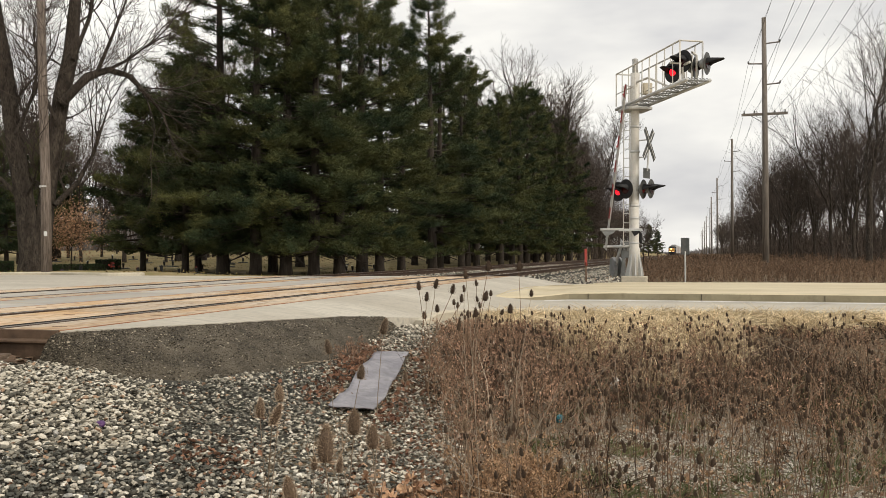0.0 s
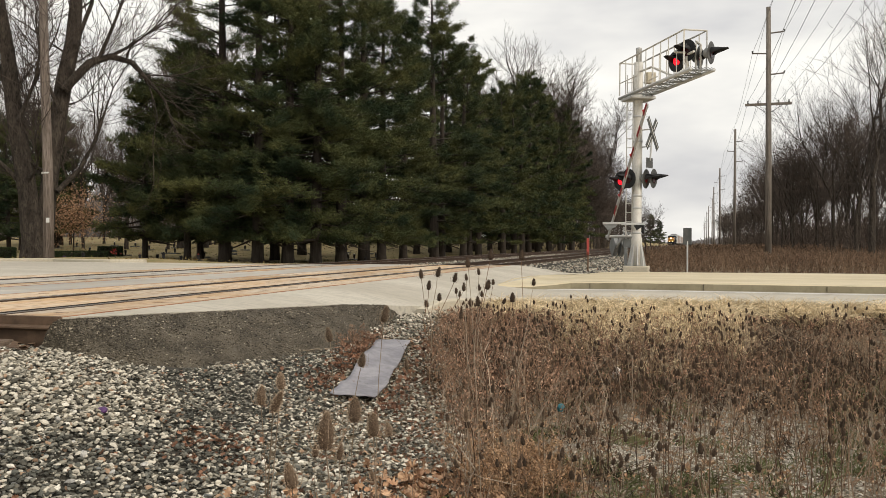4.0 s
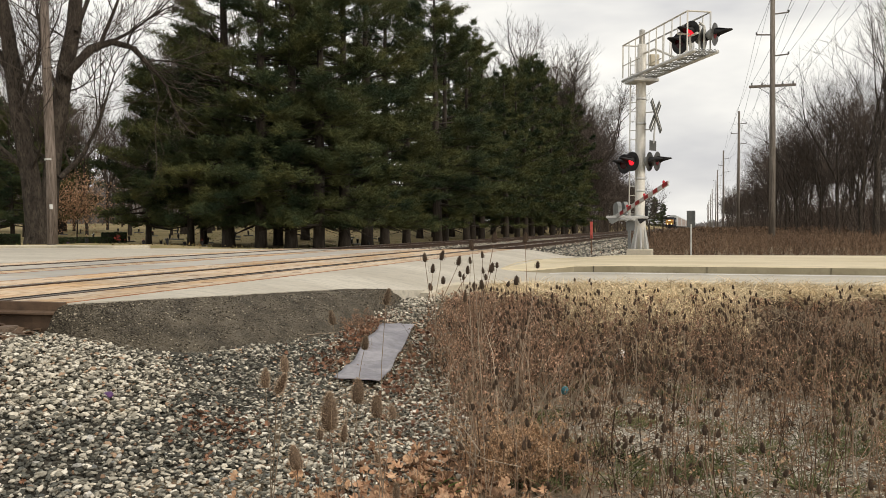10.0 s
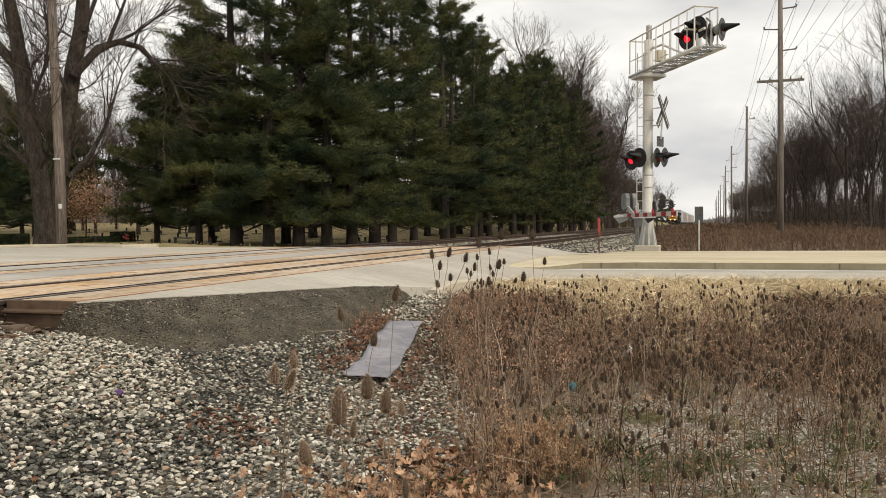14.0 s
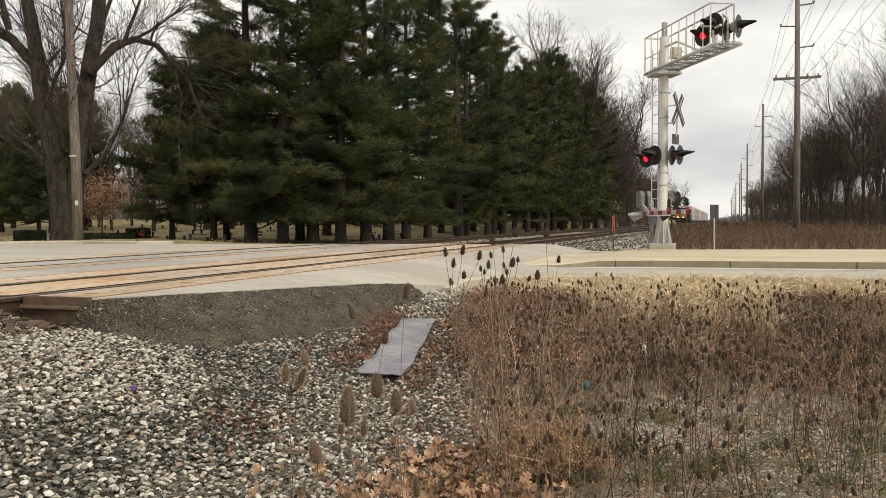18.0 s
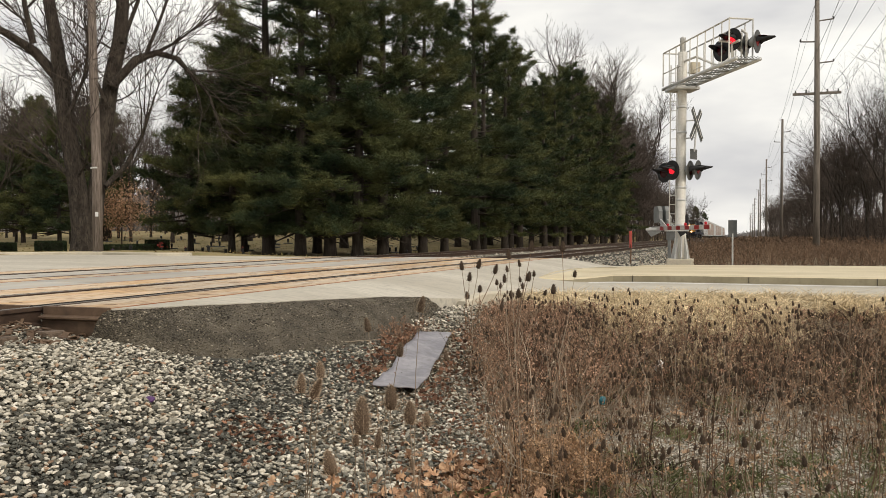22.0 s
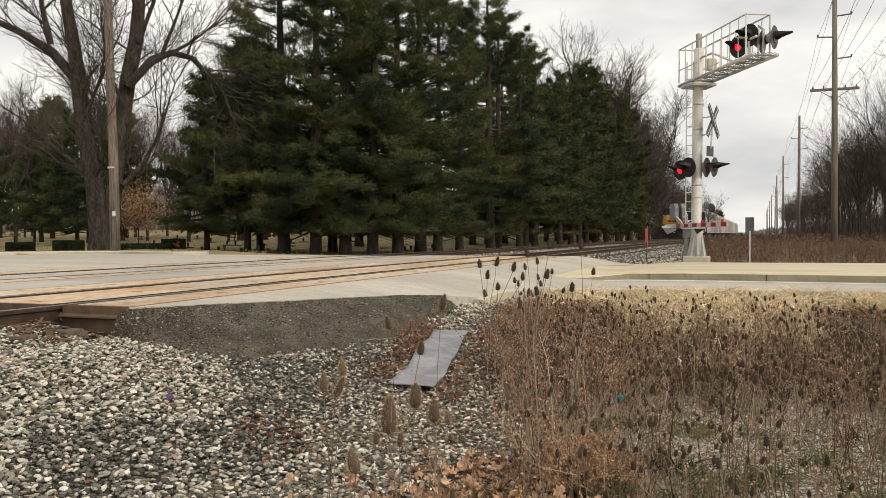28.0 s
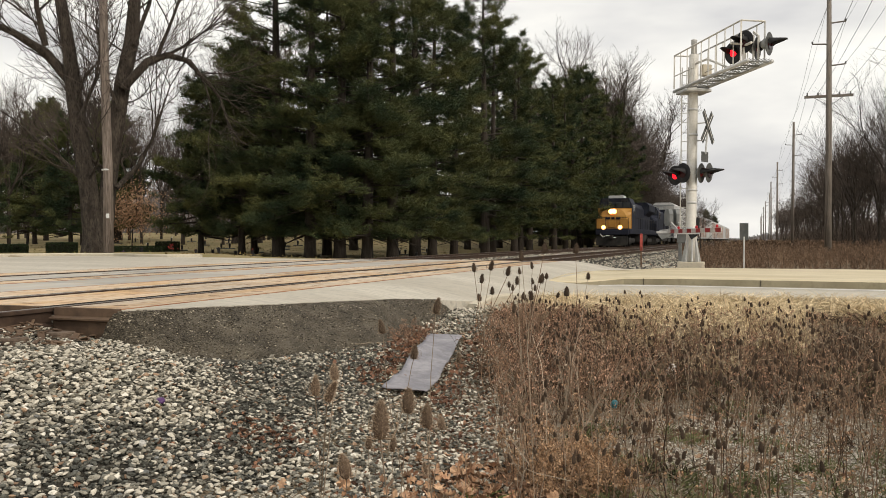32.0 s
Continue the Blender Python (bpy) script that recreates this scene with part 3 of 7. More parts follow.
    tagged(part("corner_kerb", ribbon([(x, y, road_z(x, y)) for x, y in left], [(-0.22, -0.3), (-0.22, 0.09), (-0.04, 0.10), (0, 0.07), (0, -0.3)]), M_KERB), "curved concrete kerb beside the cemetery lawn", "kerb", kind="structure")


build_kerbs()


# ---- tracks ----
RAIL_PROFILE = [(-0.075, -0.175), (0.075, -0.175), (0.075, -0.16), (0.012, -0.14), (0.012, -0.045), (0.036, -0.035), (0.036, -0.006), (0.026, 0.0), (-0.026, 0.0), (-0.036, -0.006), (-0.036, -0.035), (-0.012, -0.045), (-0.012, -0.14), (-0.075, -0.16)]


def build_track(cx, name):
    t = thing(name, pose(cx, 0, 0), "railway track with rusty rails on stone ballast", "railway track", "railway tracks", "structure")
    for sx in (-1, 1):
        r = Shape().prism([(u + sx * HALF_GAUGE, w) for u, w in RAIL_PROFILE], -60, 900)
        rail = part("rail", r, M_RAIL, t, "rusty brown steel rail")
        part("rail_head", Shape().box(sx * HALF_GAUGE - 0.024, -60, -0.004, sx * HALF_GAUGE + 0.024, 900, 0.0035), M_RAILTOP, rail, "bright worn running surface")
    rng = random.Random(int(-cx * 10))
    tie = Shape().box(-1.3, -0.11, -0.36, 1.3, 0.11, -0.182, 0.015).mesh("tie", M_TIE)
    spans = [(-3.0, 6.2), (26.2, 60.0)]
    for a, b in spans:
        y = a
        while y < b:
            part("tie", tie, M_TIE, t, m=pose(rng.uniform(-0.03, 0.03), y, rng.uniform(-0.012, 0.004), 0, 0, rng.uniform(-1, 1)))
            if y < 6.2:
                for sx in (-1, 1):
                    part("tie_plate", Shape().box(sx * HALF_GAUGE - 0.17, y - 0.095, -0.18, sx * HALF_GAUGE + 0.17, y + 0.095, -0.163, 0.004), M_STEELBOX, t, "rusted tie plate with spikes")
            y += 0.53
    rest = Shape()
    y = 60.2
    while y < 330:
        rest.box(-1.3, y - 0.11, -0.33, 1.3, y + 0.11, -0.178)
        y += 0.53
    tagged(part("far_ties", rest, M_TIE, t), kind="stuff")
    return t


build_track(NEAR_TRACK, "railway_track")
build_track(FAR_TRACK, "railway_track")


ICO_V = [Vector(q).normalized() for q in ((0, 1, 1.618), (0, -1, 1.618), (0, 1, -1.618), (0, -1, -1.618), (1, 1.618, 0), (-1, 1.618, 0), (1, -1.618, 0), (-1, -1.618, 0), (1.618, 0, 1), (-1.618, 0, 1), (1.618, 0, -1), (-1.618, 0, -1))]
ICO_F = [(0, 1, 8), (0, 9, 1), (0, 8, 4), (0, 4, 5), (0, 5, 9), (1, 6, 8), (1, 7, 6), (1, 9, 7), (8, 10, 4), (8, 6, 10), (4, 10, 2), (4, 2, 5), (5, 2, 11), (5, 11, 9), (9, 11, 7), (7, 11, 3), (7, 3, 6), (6, 3, 10), (3, 2, 10), (3, 11, 2)]
OCT_V = [Vector(q) for q in ((1, 0, 0), (-1, 0, 0), (0, 1, 0), (0, -1, 0), (0, 0, 1), (0, 0, -1))]
OCT_F = [(0, 2, 4), (2, 1, 4), (1, 3, 4), (3, 0, 4), (2, 0, 5), (1, 2, 5), (3, 1, 5), (0, 3, 5)]


def pebble(shape, rng, at, r, fine=False):
    """One angular stone of radius r."""
    vs, fs = (ICO_V, ICO_F) if fine else (OCT_V, OCT_F)
    e = Euler((rng.uniform(-0.5, 0.5), rng.uniform(-0.5, 0.5), rng.uniform(0, 6.28))).to_matrix()
    sx, sy, sz = r * rng.uniform(0.85, 1.45), r * rng.uniform(0.65, 1.0), r * rng.uniform(0.36, 0.66)
    shape.add([tuple(at + e @ Vector((v.x * sx * rng.uniform(0.62, 1.2), v.y * sy * rng.uniform(0.62, 1.2), v.z * sz * rng.uniform(0.62, 1.2)))) for v in vs], fs)


def build_crossing():
    rng = random.Random(5)
    c = thing("crossing_surface", pose(0, 0, 0), "concrete crossing panels stained rust around the rails", "level crossing", kind="structure")
    zt = 0.012
    for cx in (NEAR_TRACK, FAR_TRACK):
        strips = [(cx + 0.83, cx + 1.56, M_PANEL_TAN, -0.003), (cx - 0.645, cx + 0.645, M_PANEL_TAN if cx == NEAR_TRACK else M_PANEL_GREY, -0.011), (cx - 1.56, cx - 0.83, M_PANEL_TAN, 0.004)]
        for x0, x1, mat, zt in strips:
            y = ROAD_NEAR
            while y < ROAD_FAR - 0.5:
                e = min(y + 2.44, ROAD_FAR)
                p = Shape().box(x0, y + 0.014, -0.21, x1, e - 0.014, zt, 0.012)
                pan = part("panel", p, mat, c, "rust-stained concrete crossing panel")
                for ly in (y + 0.45, e - 0.45):
                    part("lifting_slot", Shape().box((x0 + x1) / 2 - 0.08, ly - 0.025, zt - 0.02, (x0 + x1) / 2 + 0.08, ly + 0.025, zt + 0.002, 0.008), M_STEELBOX, pan, "rusty lifting slot")
                y = e
        part("panel_edge", Shape().box(cx + 0.647, ROAD_NEAR, -0.2, cx + 0.668, ROAD_FAR, 0.008 if cx == NEAR_TRACK else -0.004, 0.004), M_RUBBER, c, "black worn panel edge")
        part("panel_edge", Shape().box(cx - 0.828, ROAD_NEAR, -0.2, cx - 0.812, ROAD_FAR, 0.003, 0.002), M_RUBBER, c, "black worn panel edge")
        for sx in (-1, 1):
            part("edge_angle", Shape().box(cx + sx * 1.562, ROAD_NEAR, -0.2, cx + sx * 1.588, ROAD_FAR, 0.006, 0.003), M_RUSTEDGE, c, "rusted steel edge angle of the panels")
            xr = cx + sx * HALF_GAUGE
            part("flangeway", Shape().box(xr - sx * 0.036, ROAD_NEAR, -0.2, xr - sx * 0.109, ROAD_FAR, -0.035), M_RUBBER, c, "dark flangeway gap")
            part("field_seal", Shape().box(xr + sx * 0.036, ROAD_NEAR, -0.2, xr + sx * 0.074, ROAD_FAR, -0.01), M_RUBBER, c, "dark rubber seal")
    # dirt and broken rubber along the near rail's gap
    dirt = Shape()
    for k in range(420):
        y = ROAD_NEAR + 8.5 * rng.random() ** 1.6
        if noise.noise(Vector((0, y * 1.3, 3))) < -0.1:
            continue
        pebble(dirt, rng, Vector((NEAR_TRACK + 0.64 + rng.gauss(0, 0.018), y, -0.002)), rng.uniform(0.008, 0.018))
    tagged(part("gap_dirt", dirt, M_RUBBER, c, "dark broken rubber and dirt along the rail gap"), kind="stuff")
    # concrete between the two tracks, in blue-grey slabs
    y = ROAD_NEAR
    while y < ROAD_FAR - 0.5:
        e = min(y + 3.6, ROAD_FAR)
        part("slab", Shape().box(FAR_TRACK + 1.595, y + 0.01, -0.21, NEAR_TRACK - 1.595, e - 0.01, 0.002, 0.01), M_PANEL_GREY, c, "blue-grey concrete slab")
        y = e
    # rusty steel end guards at the camera's side
    for cx in (NEAR_TRACK, FAR_TRACK):
        for x0, x1 in ((cx + 0.83, cx + 1.58), (cx - 0.645, cx + 0.645), (cx - 1.58, cx - 0.83)):
            part("end_guard", Shape().prism([(-0.10, -0.30), (0.0, -0.30), (0.0, 0.010), (-0.03, 0.006), (-0.03, -0.07), (-0.10, -0.085), (-0.10, -0.10), (-0.045, -0.12), (-0.045, -0.29)], x0, x1, "x", pose(0, ROAD_NEAR, 0)), M_RAILEND, c, "rusty steel panel end")
    return c


build_crossing()


def build_wedge():
    """Crumbled asphalt banked against the road's edge."""
    top = [(-5.46, 6.30, -0.02), (-5.40, 6.38, -0.012), (-5.2, 6.72, -0.015), (-5.0, 7.33, -0.03), (-4.8, 8.08, -0.055), (-4.6, 9.02, -0.085), (-4.37, 10.12, -0.12), (-4.05, 10.85, -0.17)]
    low = [(-5.5, 6.12, -0.27), (-5.1, 6.0, -0.36), (-4.55, 6.08, -0.44), (-4.18, 6.5, -0.52), (-3.98, 7.4, -0.56), (-3.85, 8.4, -0.56), (-3.7, 9.8, -0.52), (-3.75, 10.8, -0.44)]
    s, n, cols = Shape(), 43, 14
    for i in range(n):
        u = i / (n - 1) * (len(top) - 1)
        k = min(int(u), len(top) - 2)
        a = Vector(top[k]).lerp(Vector(top[k + 1]), u - k)
        b = Vector(low[k]).lerp(Vector(low[k + 1]), u - k)
        for j in range(cols + 1):
            w = j / cols
            p = a.lerp(b, w)
            p.z += 0.05 * math.sin(w * math.pi)
            p.z += 0.03 * noise.noise(p * 3.1) * min(1, w * 5) + 0.018 * noise.noise(p * 11.0) * min(1, w * 5 + 0.3) + 0.01 * noise.noise(p * 31.0)
            p.x += 0.05 * noise.noise(p * 2.3 + Vector((9, 0, 0))) * w
            if j == cols:
                p.z -= 0.12
            s.v.append(tuple(p))
    for i in range(n - 1):
        s.f += [(i * (cols + 1) + j, i * (cols + 1) + j + 1, (i + 1) * (cols + 1) + j + 1, (i + 1) * (cols + 1) + j) for j in range(cols)]
    tagged(part("asphalt_bank", s, M_ASPHALT, smooth=True), "crumbled dark asphalt bank against the road edge", "asphalt bank", kind="structure")
    # loose asphalt crumbs on it
    rng = random.Random(8)
    g = Shape()
    for _ in range(17000):
        i, j = rng.randrange(n - 1), rng.randrange(0, cols - 1)
        a, b = rng.random(), rng.random()
        at = lambda u, w: Vector(s.v[(i + u) * (cols + 1) + j + w])
        p = at(0, 0).lerp(at(1, 0), a).lerp(at(0, 1).lerp(at(1, 1), a), b)
        pebble(g, rng, p, rng.uniform(0.004, 0.012) * (1.8 if rng.random() < 0.05 else 1))
    tagged(part("asphalt_crumbs", g, M_CRUMB), "small grey asphalt and stone crumbs on the bank", "gravel", kind="stuff")


M_CRUMB = stone_mat("asphalt_crumb", [(0.0, (0.035, 0.029, 0.021)), (0.38, (0.085, 0.072, 0.052)), (0.70, (0.17, 0.147, 0.108)), (0.93, (0.48, 0.42, 0.32))])
build_wedge()


# ---- the crossing signal with its cantilever and gate ----
MAST = (-1.9, 28.2, -0.18)
ARM_YAW = 27.0      # degrees: the way the arm points, from -y towards +x


def build_mast():
    t = thing("signal_mast", pose(*MAST, 0, 0.6, 0), "pale aluminium crossing signal mast with a cantilever walkway", "crossing signal")
    part("footing", Shape().box(-0.4, -0.42, -0.4, 0.4, 0.42, 0.12, 0.03), M_KERB, t, "concrete footing")
    for k in range(8):
        a = k * math.pi / 4 + 0.2
        part("base_fin", Shape().prism([(0.1, 0.12), (0.29, 0.12), (0.29, 0.18), (0.165, 0.85), (0.1, 0.88)], -0.02, 0.02, "y", pose(0, 0, 0, 0, 0, math.degrees(a))), M_GALV, t, "flared base fin")
    part("mast_tube", Shape().lathe([(0.17, 0.14), (0.17, 1.0), (0.145, 1.05), (0.138, 5.4), (0.145, 5.6), (0.145, 6.68)], 20), M_ALU, t, smooth=True)
    part("mast_cap", Shape().lathe([(0.09, 6.68), (0.09, 7.12), (0.095, 7.14), (0.02, 7.18)], 14), M_GALV, t, "grey vent cap", smooth=True)
    for z in (1.15, 1.95, 2.35, 4.1, 4.9):
        part("band", Shape().lathe([(0.143, z), (0.158, z + 0.02), (0.158, z + 0.06), (0.143, z + 0.08)], 20), M_GALV, t, "steel mounting band", smooth=True)
    part("junction_box", Shape().box(0.13, -0.06, 1.18, 0.24, 0.06, 1.52, 0.03), M_BLACK, t, "small dark junction box")
    part("bell", Shape().lathe([(0.02, 2.2), (0.14, 2.2), (0.15, 2.24), (0.10, 2.30), (0.03, 2.33)], 14, pose(0.12, 0.2, -1.0)), M_GREYBOX, t, "grey warning bell", smooth=True)
    # ladder up the mast
    lad = part("ladder", Shape().tube([(-0.36, 0.05, 1.1), (-0.36, 0.05, 6.3)], 0.02, 6).tube([(-0.165, 0.05, 1.1), (-0.165, 0.05, 6.3)], 0.02, 6), M_ALU, t, "pale ladder rails")
    z = 1.25
    while z < 6.2:
        part("rung", Shape().tube([(-0.36, 0.05, z), (-0.165, 0.05, z)], 0.013, 6), M_ALU, lad)
        z += 0.3
    # cantilever arm
    arm_m = pose(0, 0, 0, 0, 0, ARM_YAW + 0)
    out = lambda u, w, z: tuple(arm_m @ Vector((w, -u, z)))   # u: along the arm, w: across
    L0, L1, ZB, HW = -0.75, 4.3, 5.62, 0.34
    LR = L1 - 0.42      # where the handrails end
    for w in (-HW, HW):
        part("arm_beam", Shape().tube([out(L0, w, ZB), out(L1, w, ZB)], 0.055, 8), M_GALV, t, "arm tube", smooth=True)
    u = L0
    k = 0
    while u < L1 - 0.05:
        part("cross_bar", Shape().tube([out(u, -HW, ZB), out(u, HW, ZB)], 0.022, 6), M_GREYBOX, t, "cross bar under the walkway")
        if u + 0.55 < L1:
            part("diagonal_bar", Shape().tube([out(u, -HW if k % 2 else HW, ZB), out(u + 0.55, HW if k % 2 else -HW, ZB)], 0.018, 6), M_GREYBOX, t, "diagonal bar under the walkway")
        u += 0.55
        k += 1
    gr = Shape()
    for i in range(7):
        w = lerp(-HW + 0.06, HW - 0.06, i / 6)
        gr.box(L0, w - 0.004, ZB + 0.05, L1, w + 0.004, ZB + 0.066, 0, arm_m @ pose(0, 0, 0, 0, 0, -90))
    part("walkway_grating", gr, M_GREYBOX, t, "open steel walkway grating")
    part("arm_plate", Shape().box(-0.42, -0.42, ZB - 0.16, 0.42, 0.42, ZB - 0.07, 0.02, arm_m), M_GALV, t, "clamp plate under the arm")
    rail_h = 1.17
    for w in (-HW, HW):
        if w > 0:
            pts = [out(L0, w, ZB + 0.1), out(L0, w, ZB + rail_h), out(0.0, w, ZB + rail_h + 0.02), out(LR - 0.6, w, ZB + rail_h), out(LR, w, ZB + rail_h), out(LR, w, ZB)]
        else:
            pts = [out(L0, w, ZB + 0.1), out(L0, w, ZB + rail_h), out(LR, w, ZB + rail_h), out(LR, w, ZB)]
        hr = part("handrail", Shape().tube(pts, 0.026, 6), M_ALU if w < 0 else M_GALV, t, "handrail")
        for i in range(8):
            u = lerp(L0 + 0.5, LR - 0.45, i / 7)
            part("baluster", Shape().tube([out(u, w, ZB), out(u, w, ZB + rail_h)], 0.018, 6), M_ALU, hr)
        part("mid_rail", Shape().tube([out(L0, w, ZB + 0.5), out(0.7, w, ZB + 0.5)], 0.018, 6), M_ALU, hr)
    for u in (L0, LR):
        part("end_rail", Shape().tube([out(u, -HW, ZB + rail_h), out(u, HW, ZB + rail_h)], 0.024, 6), M_ALU, t)
    part("brace_tube", Shape().tube([out(0.15, 0, ZB + 0.75), out(1.0, 0, ZB + 0.72), out(2.6, 0, ZB + 0.12)], 0.035, 8), M_ALU, t, "diagonal arm brace")
    part("arm_box", Shape().box(0.25, -0.12, ZB + 0.4, 0.55, 0.14, ZB + 0.75, 0.02, arm_m), M_KERB, t, "small pale junction box")
    # lamp frame near the end of the arm
    part("lamp_post", Shape().tube([out(3.6, -0.1, ZB), out(3.6, -0.1, ZB + 0.85)], 0.05, 8).tube([out(3.05, -0.1, ZB + 0.55), out(4.0, -0.1, ZB + 0.55)], 0.035, 8).tube([out(3.6, 0.35, ZB + 0.6), out(3.6, -0.5, ZB + 0.6)], 0.03, 8), M_ALU, t, "lamp frame")
    for u, w in ((3.72, 0.1), (3.80, 0.2), (3.66, 0.28)):
        part("lamp_conduit", Shape().tube([out(u, w, ZB + 0.05), out(u, w, ZB + 0.8), out(u - 0.1, w - 0.1, ZB + 0.92)], 0.03, 6), M_ALU, t, "pale lamp conduit")
    # crossbuck, seen edge-on from behind
    cb = pose(0.46, -0.2, 4.35, 0, 0, 70)
    part("crossbuck_bracket", Shape().tube([(0.1, 0, 4.5), (0.45, -0.2, 4.5)], 0.02, 6).tube([(0.1, 0, 3.95), (0.42, -0.2, 3.95)], 0.02, 6).tube([(0.40, -0.2, 3.5), (0.46, -0.2, 4.4)], 0.03, 6), M_GALV, t, "sign bracket")
    for s in (-1, 1):
        blade = part("crossbuck_blade", Shape().box(-0.61, -0.006, -0.115, 0.61, 0.006, 0.115, 0.004, cb @ pose(0, -0.02 * s, 0, 0, s * 50, 0)), M_SIGNBACK, t, "grey back of a crossbuck blade")
        part("stiffener", Shape().box(-0.6, -0.02, -0.012, 0.6, -0.007, 0.012, 0.004, cb @ pose(0, -0.02 * s - 0.004, 0, 0, s * 50, 0)), M_WHITE, blade, "pale stiffening strip")
    part("track_plate", Shape().box(-0.20, -0.006, -0.16, 0.20, 0.006, 0.16, 0.004, pose(0.38, -0.21, 3.42, 0, 0, 62)), M_SIGNBACK, t, "small grey sign plate from behind")
    return t, out


SIGNAL, ARM_OUT = build_mast()
BLINK_FLAPS = {"first": [], "second": []}


def flasher(parent, at, yaw, phase, tilt=0.0):
    """One red flasher: backing disc, visor, lens and an added flap that stands for switching off. It looks along -y
    before the turn.
    """
    m = pose(*at, tilt, 0, yaw)
    lamp = part("flasher_lamp", Shape().lathe([(0.305, -0.006), (0.315, 0.0), (0.30, 0.012), (0.02, 0.014)], 24, pose(0, 0, 0, 90)), M_BLACK if yaw < 0 else M_DISC_SHEEN, parent, "round black flasher background" if yaw < 0 else "round flasher background greyed for reflected light", smooth=False, m=m)
    part("lamp_housing", Shape().lathe([(0.15, 0.0), (0.15, 0.12), (0.09, 0.2), (0.03, 0.22)], 16, pose(0, 0.01, 0, -90)), M_GREYBOX, lamp, "grey lamp housing", smooth=True)
    vis = Shape()
    n, depth = 13, 0.46
    for k in range(n):
        a = math.radians(-5 + 190 * k / (n - 1))
        long = depth * (0.14 + 0.86 * min(1.0, 1.2 * max(0.0, math.sin(a))) ** 1.3)
        for r in (0.165, 0.158):
            c, s = math.cos(a) * r, math.sin(a) * r
            vis.v += [(c, -0.01, s), (c * 0.96, -long, s * 0.96 - 0.03)]
    for k in range(n - 1):
        i = 4 * k
        vis.f += [(i, i + 4, i + 5, i + 1), (i + 2, i + 3, i + 7, i + 6), (i + 1, i + 5, i + 7, i + 3)]
    part("visor", vis, M_BLACK, lamp, "long black visor", smooth=True)
    part("lens", Shape().lathe([(0.125, 0.0), (0.11, 0.008), (0.07, 0.012), (0.02, 0.014)], 20, pose(0, -0.012, 0, 90)), M_LENS_ON if yaw < 0 else M_LENS_OFFAXIS, lamp, "glowing red lens", smooth=True)
    # added flap, covers the glowing lens while the lamp should be dark
    flap = part("shutter", Shape().lathe([(0.156, 0.0), (0.156, 0.005), (0.02, 0.006)], 20, pose(0, 0, -0.15, 90)), M_LENS_OFF, lamp, "dark red flap added to blink the lens", m=pose(0, -0.028, 0.15))
    BLINK_FLAPS[phase].append(flap)
    return lamp


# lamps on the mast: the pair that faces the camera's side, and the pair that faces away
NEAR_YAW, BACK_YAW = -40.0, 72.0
part("lamp_bar", Shape().tube([(-0.6, -0.2, 2.95), (0.1, 0.0, 3.0), (0.6, 0.2, 3.02)], 0.04, 8), M_GREYBOX, SIGNAL, "lamp cross bar")
flasher(SIGNAL, (-0.52, -0.10, 2.86), NEAR_YAW, "first", 3)
flasher(SIGNAL, (-0.26, -0.34, 2.92), NEAR_YAW, "second", 3)
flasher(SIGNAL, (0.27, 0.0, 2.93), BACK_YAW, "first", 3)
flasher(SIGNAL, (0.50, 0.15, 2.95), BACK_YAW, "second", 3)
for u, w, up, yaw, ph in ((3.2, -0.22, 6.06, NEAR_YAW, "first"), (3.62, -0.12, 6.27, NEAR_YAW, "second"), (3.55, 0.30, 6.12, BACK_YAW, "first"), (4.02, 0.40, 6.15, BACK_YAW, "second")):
    x, y, z = ARM_OUT(u, w, up)
    flasher(SIGNAL, (x, y, z), yaw, ph, 3)


GATE_YAW = 21.8


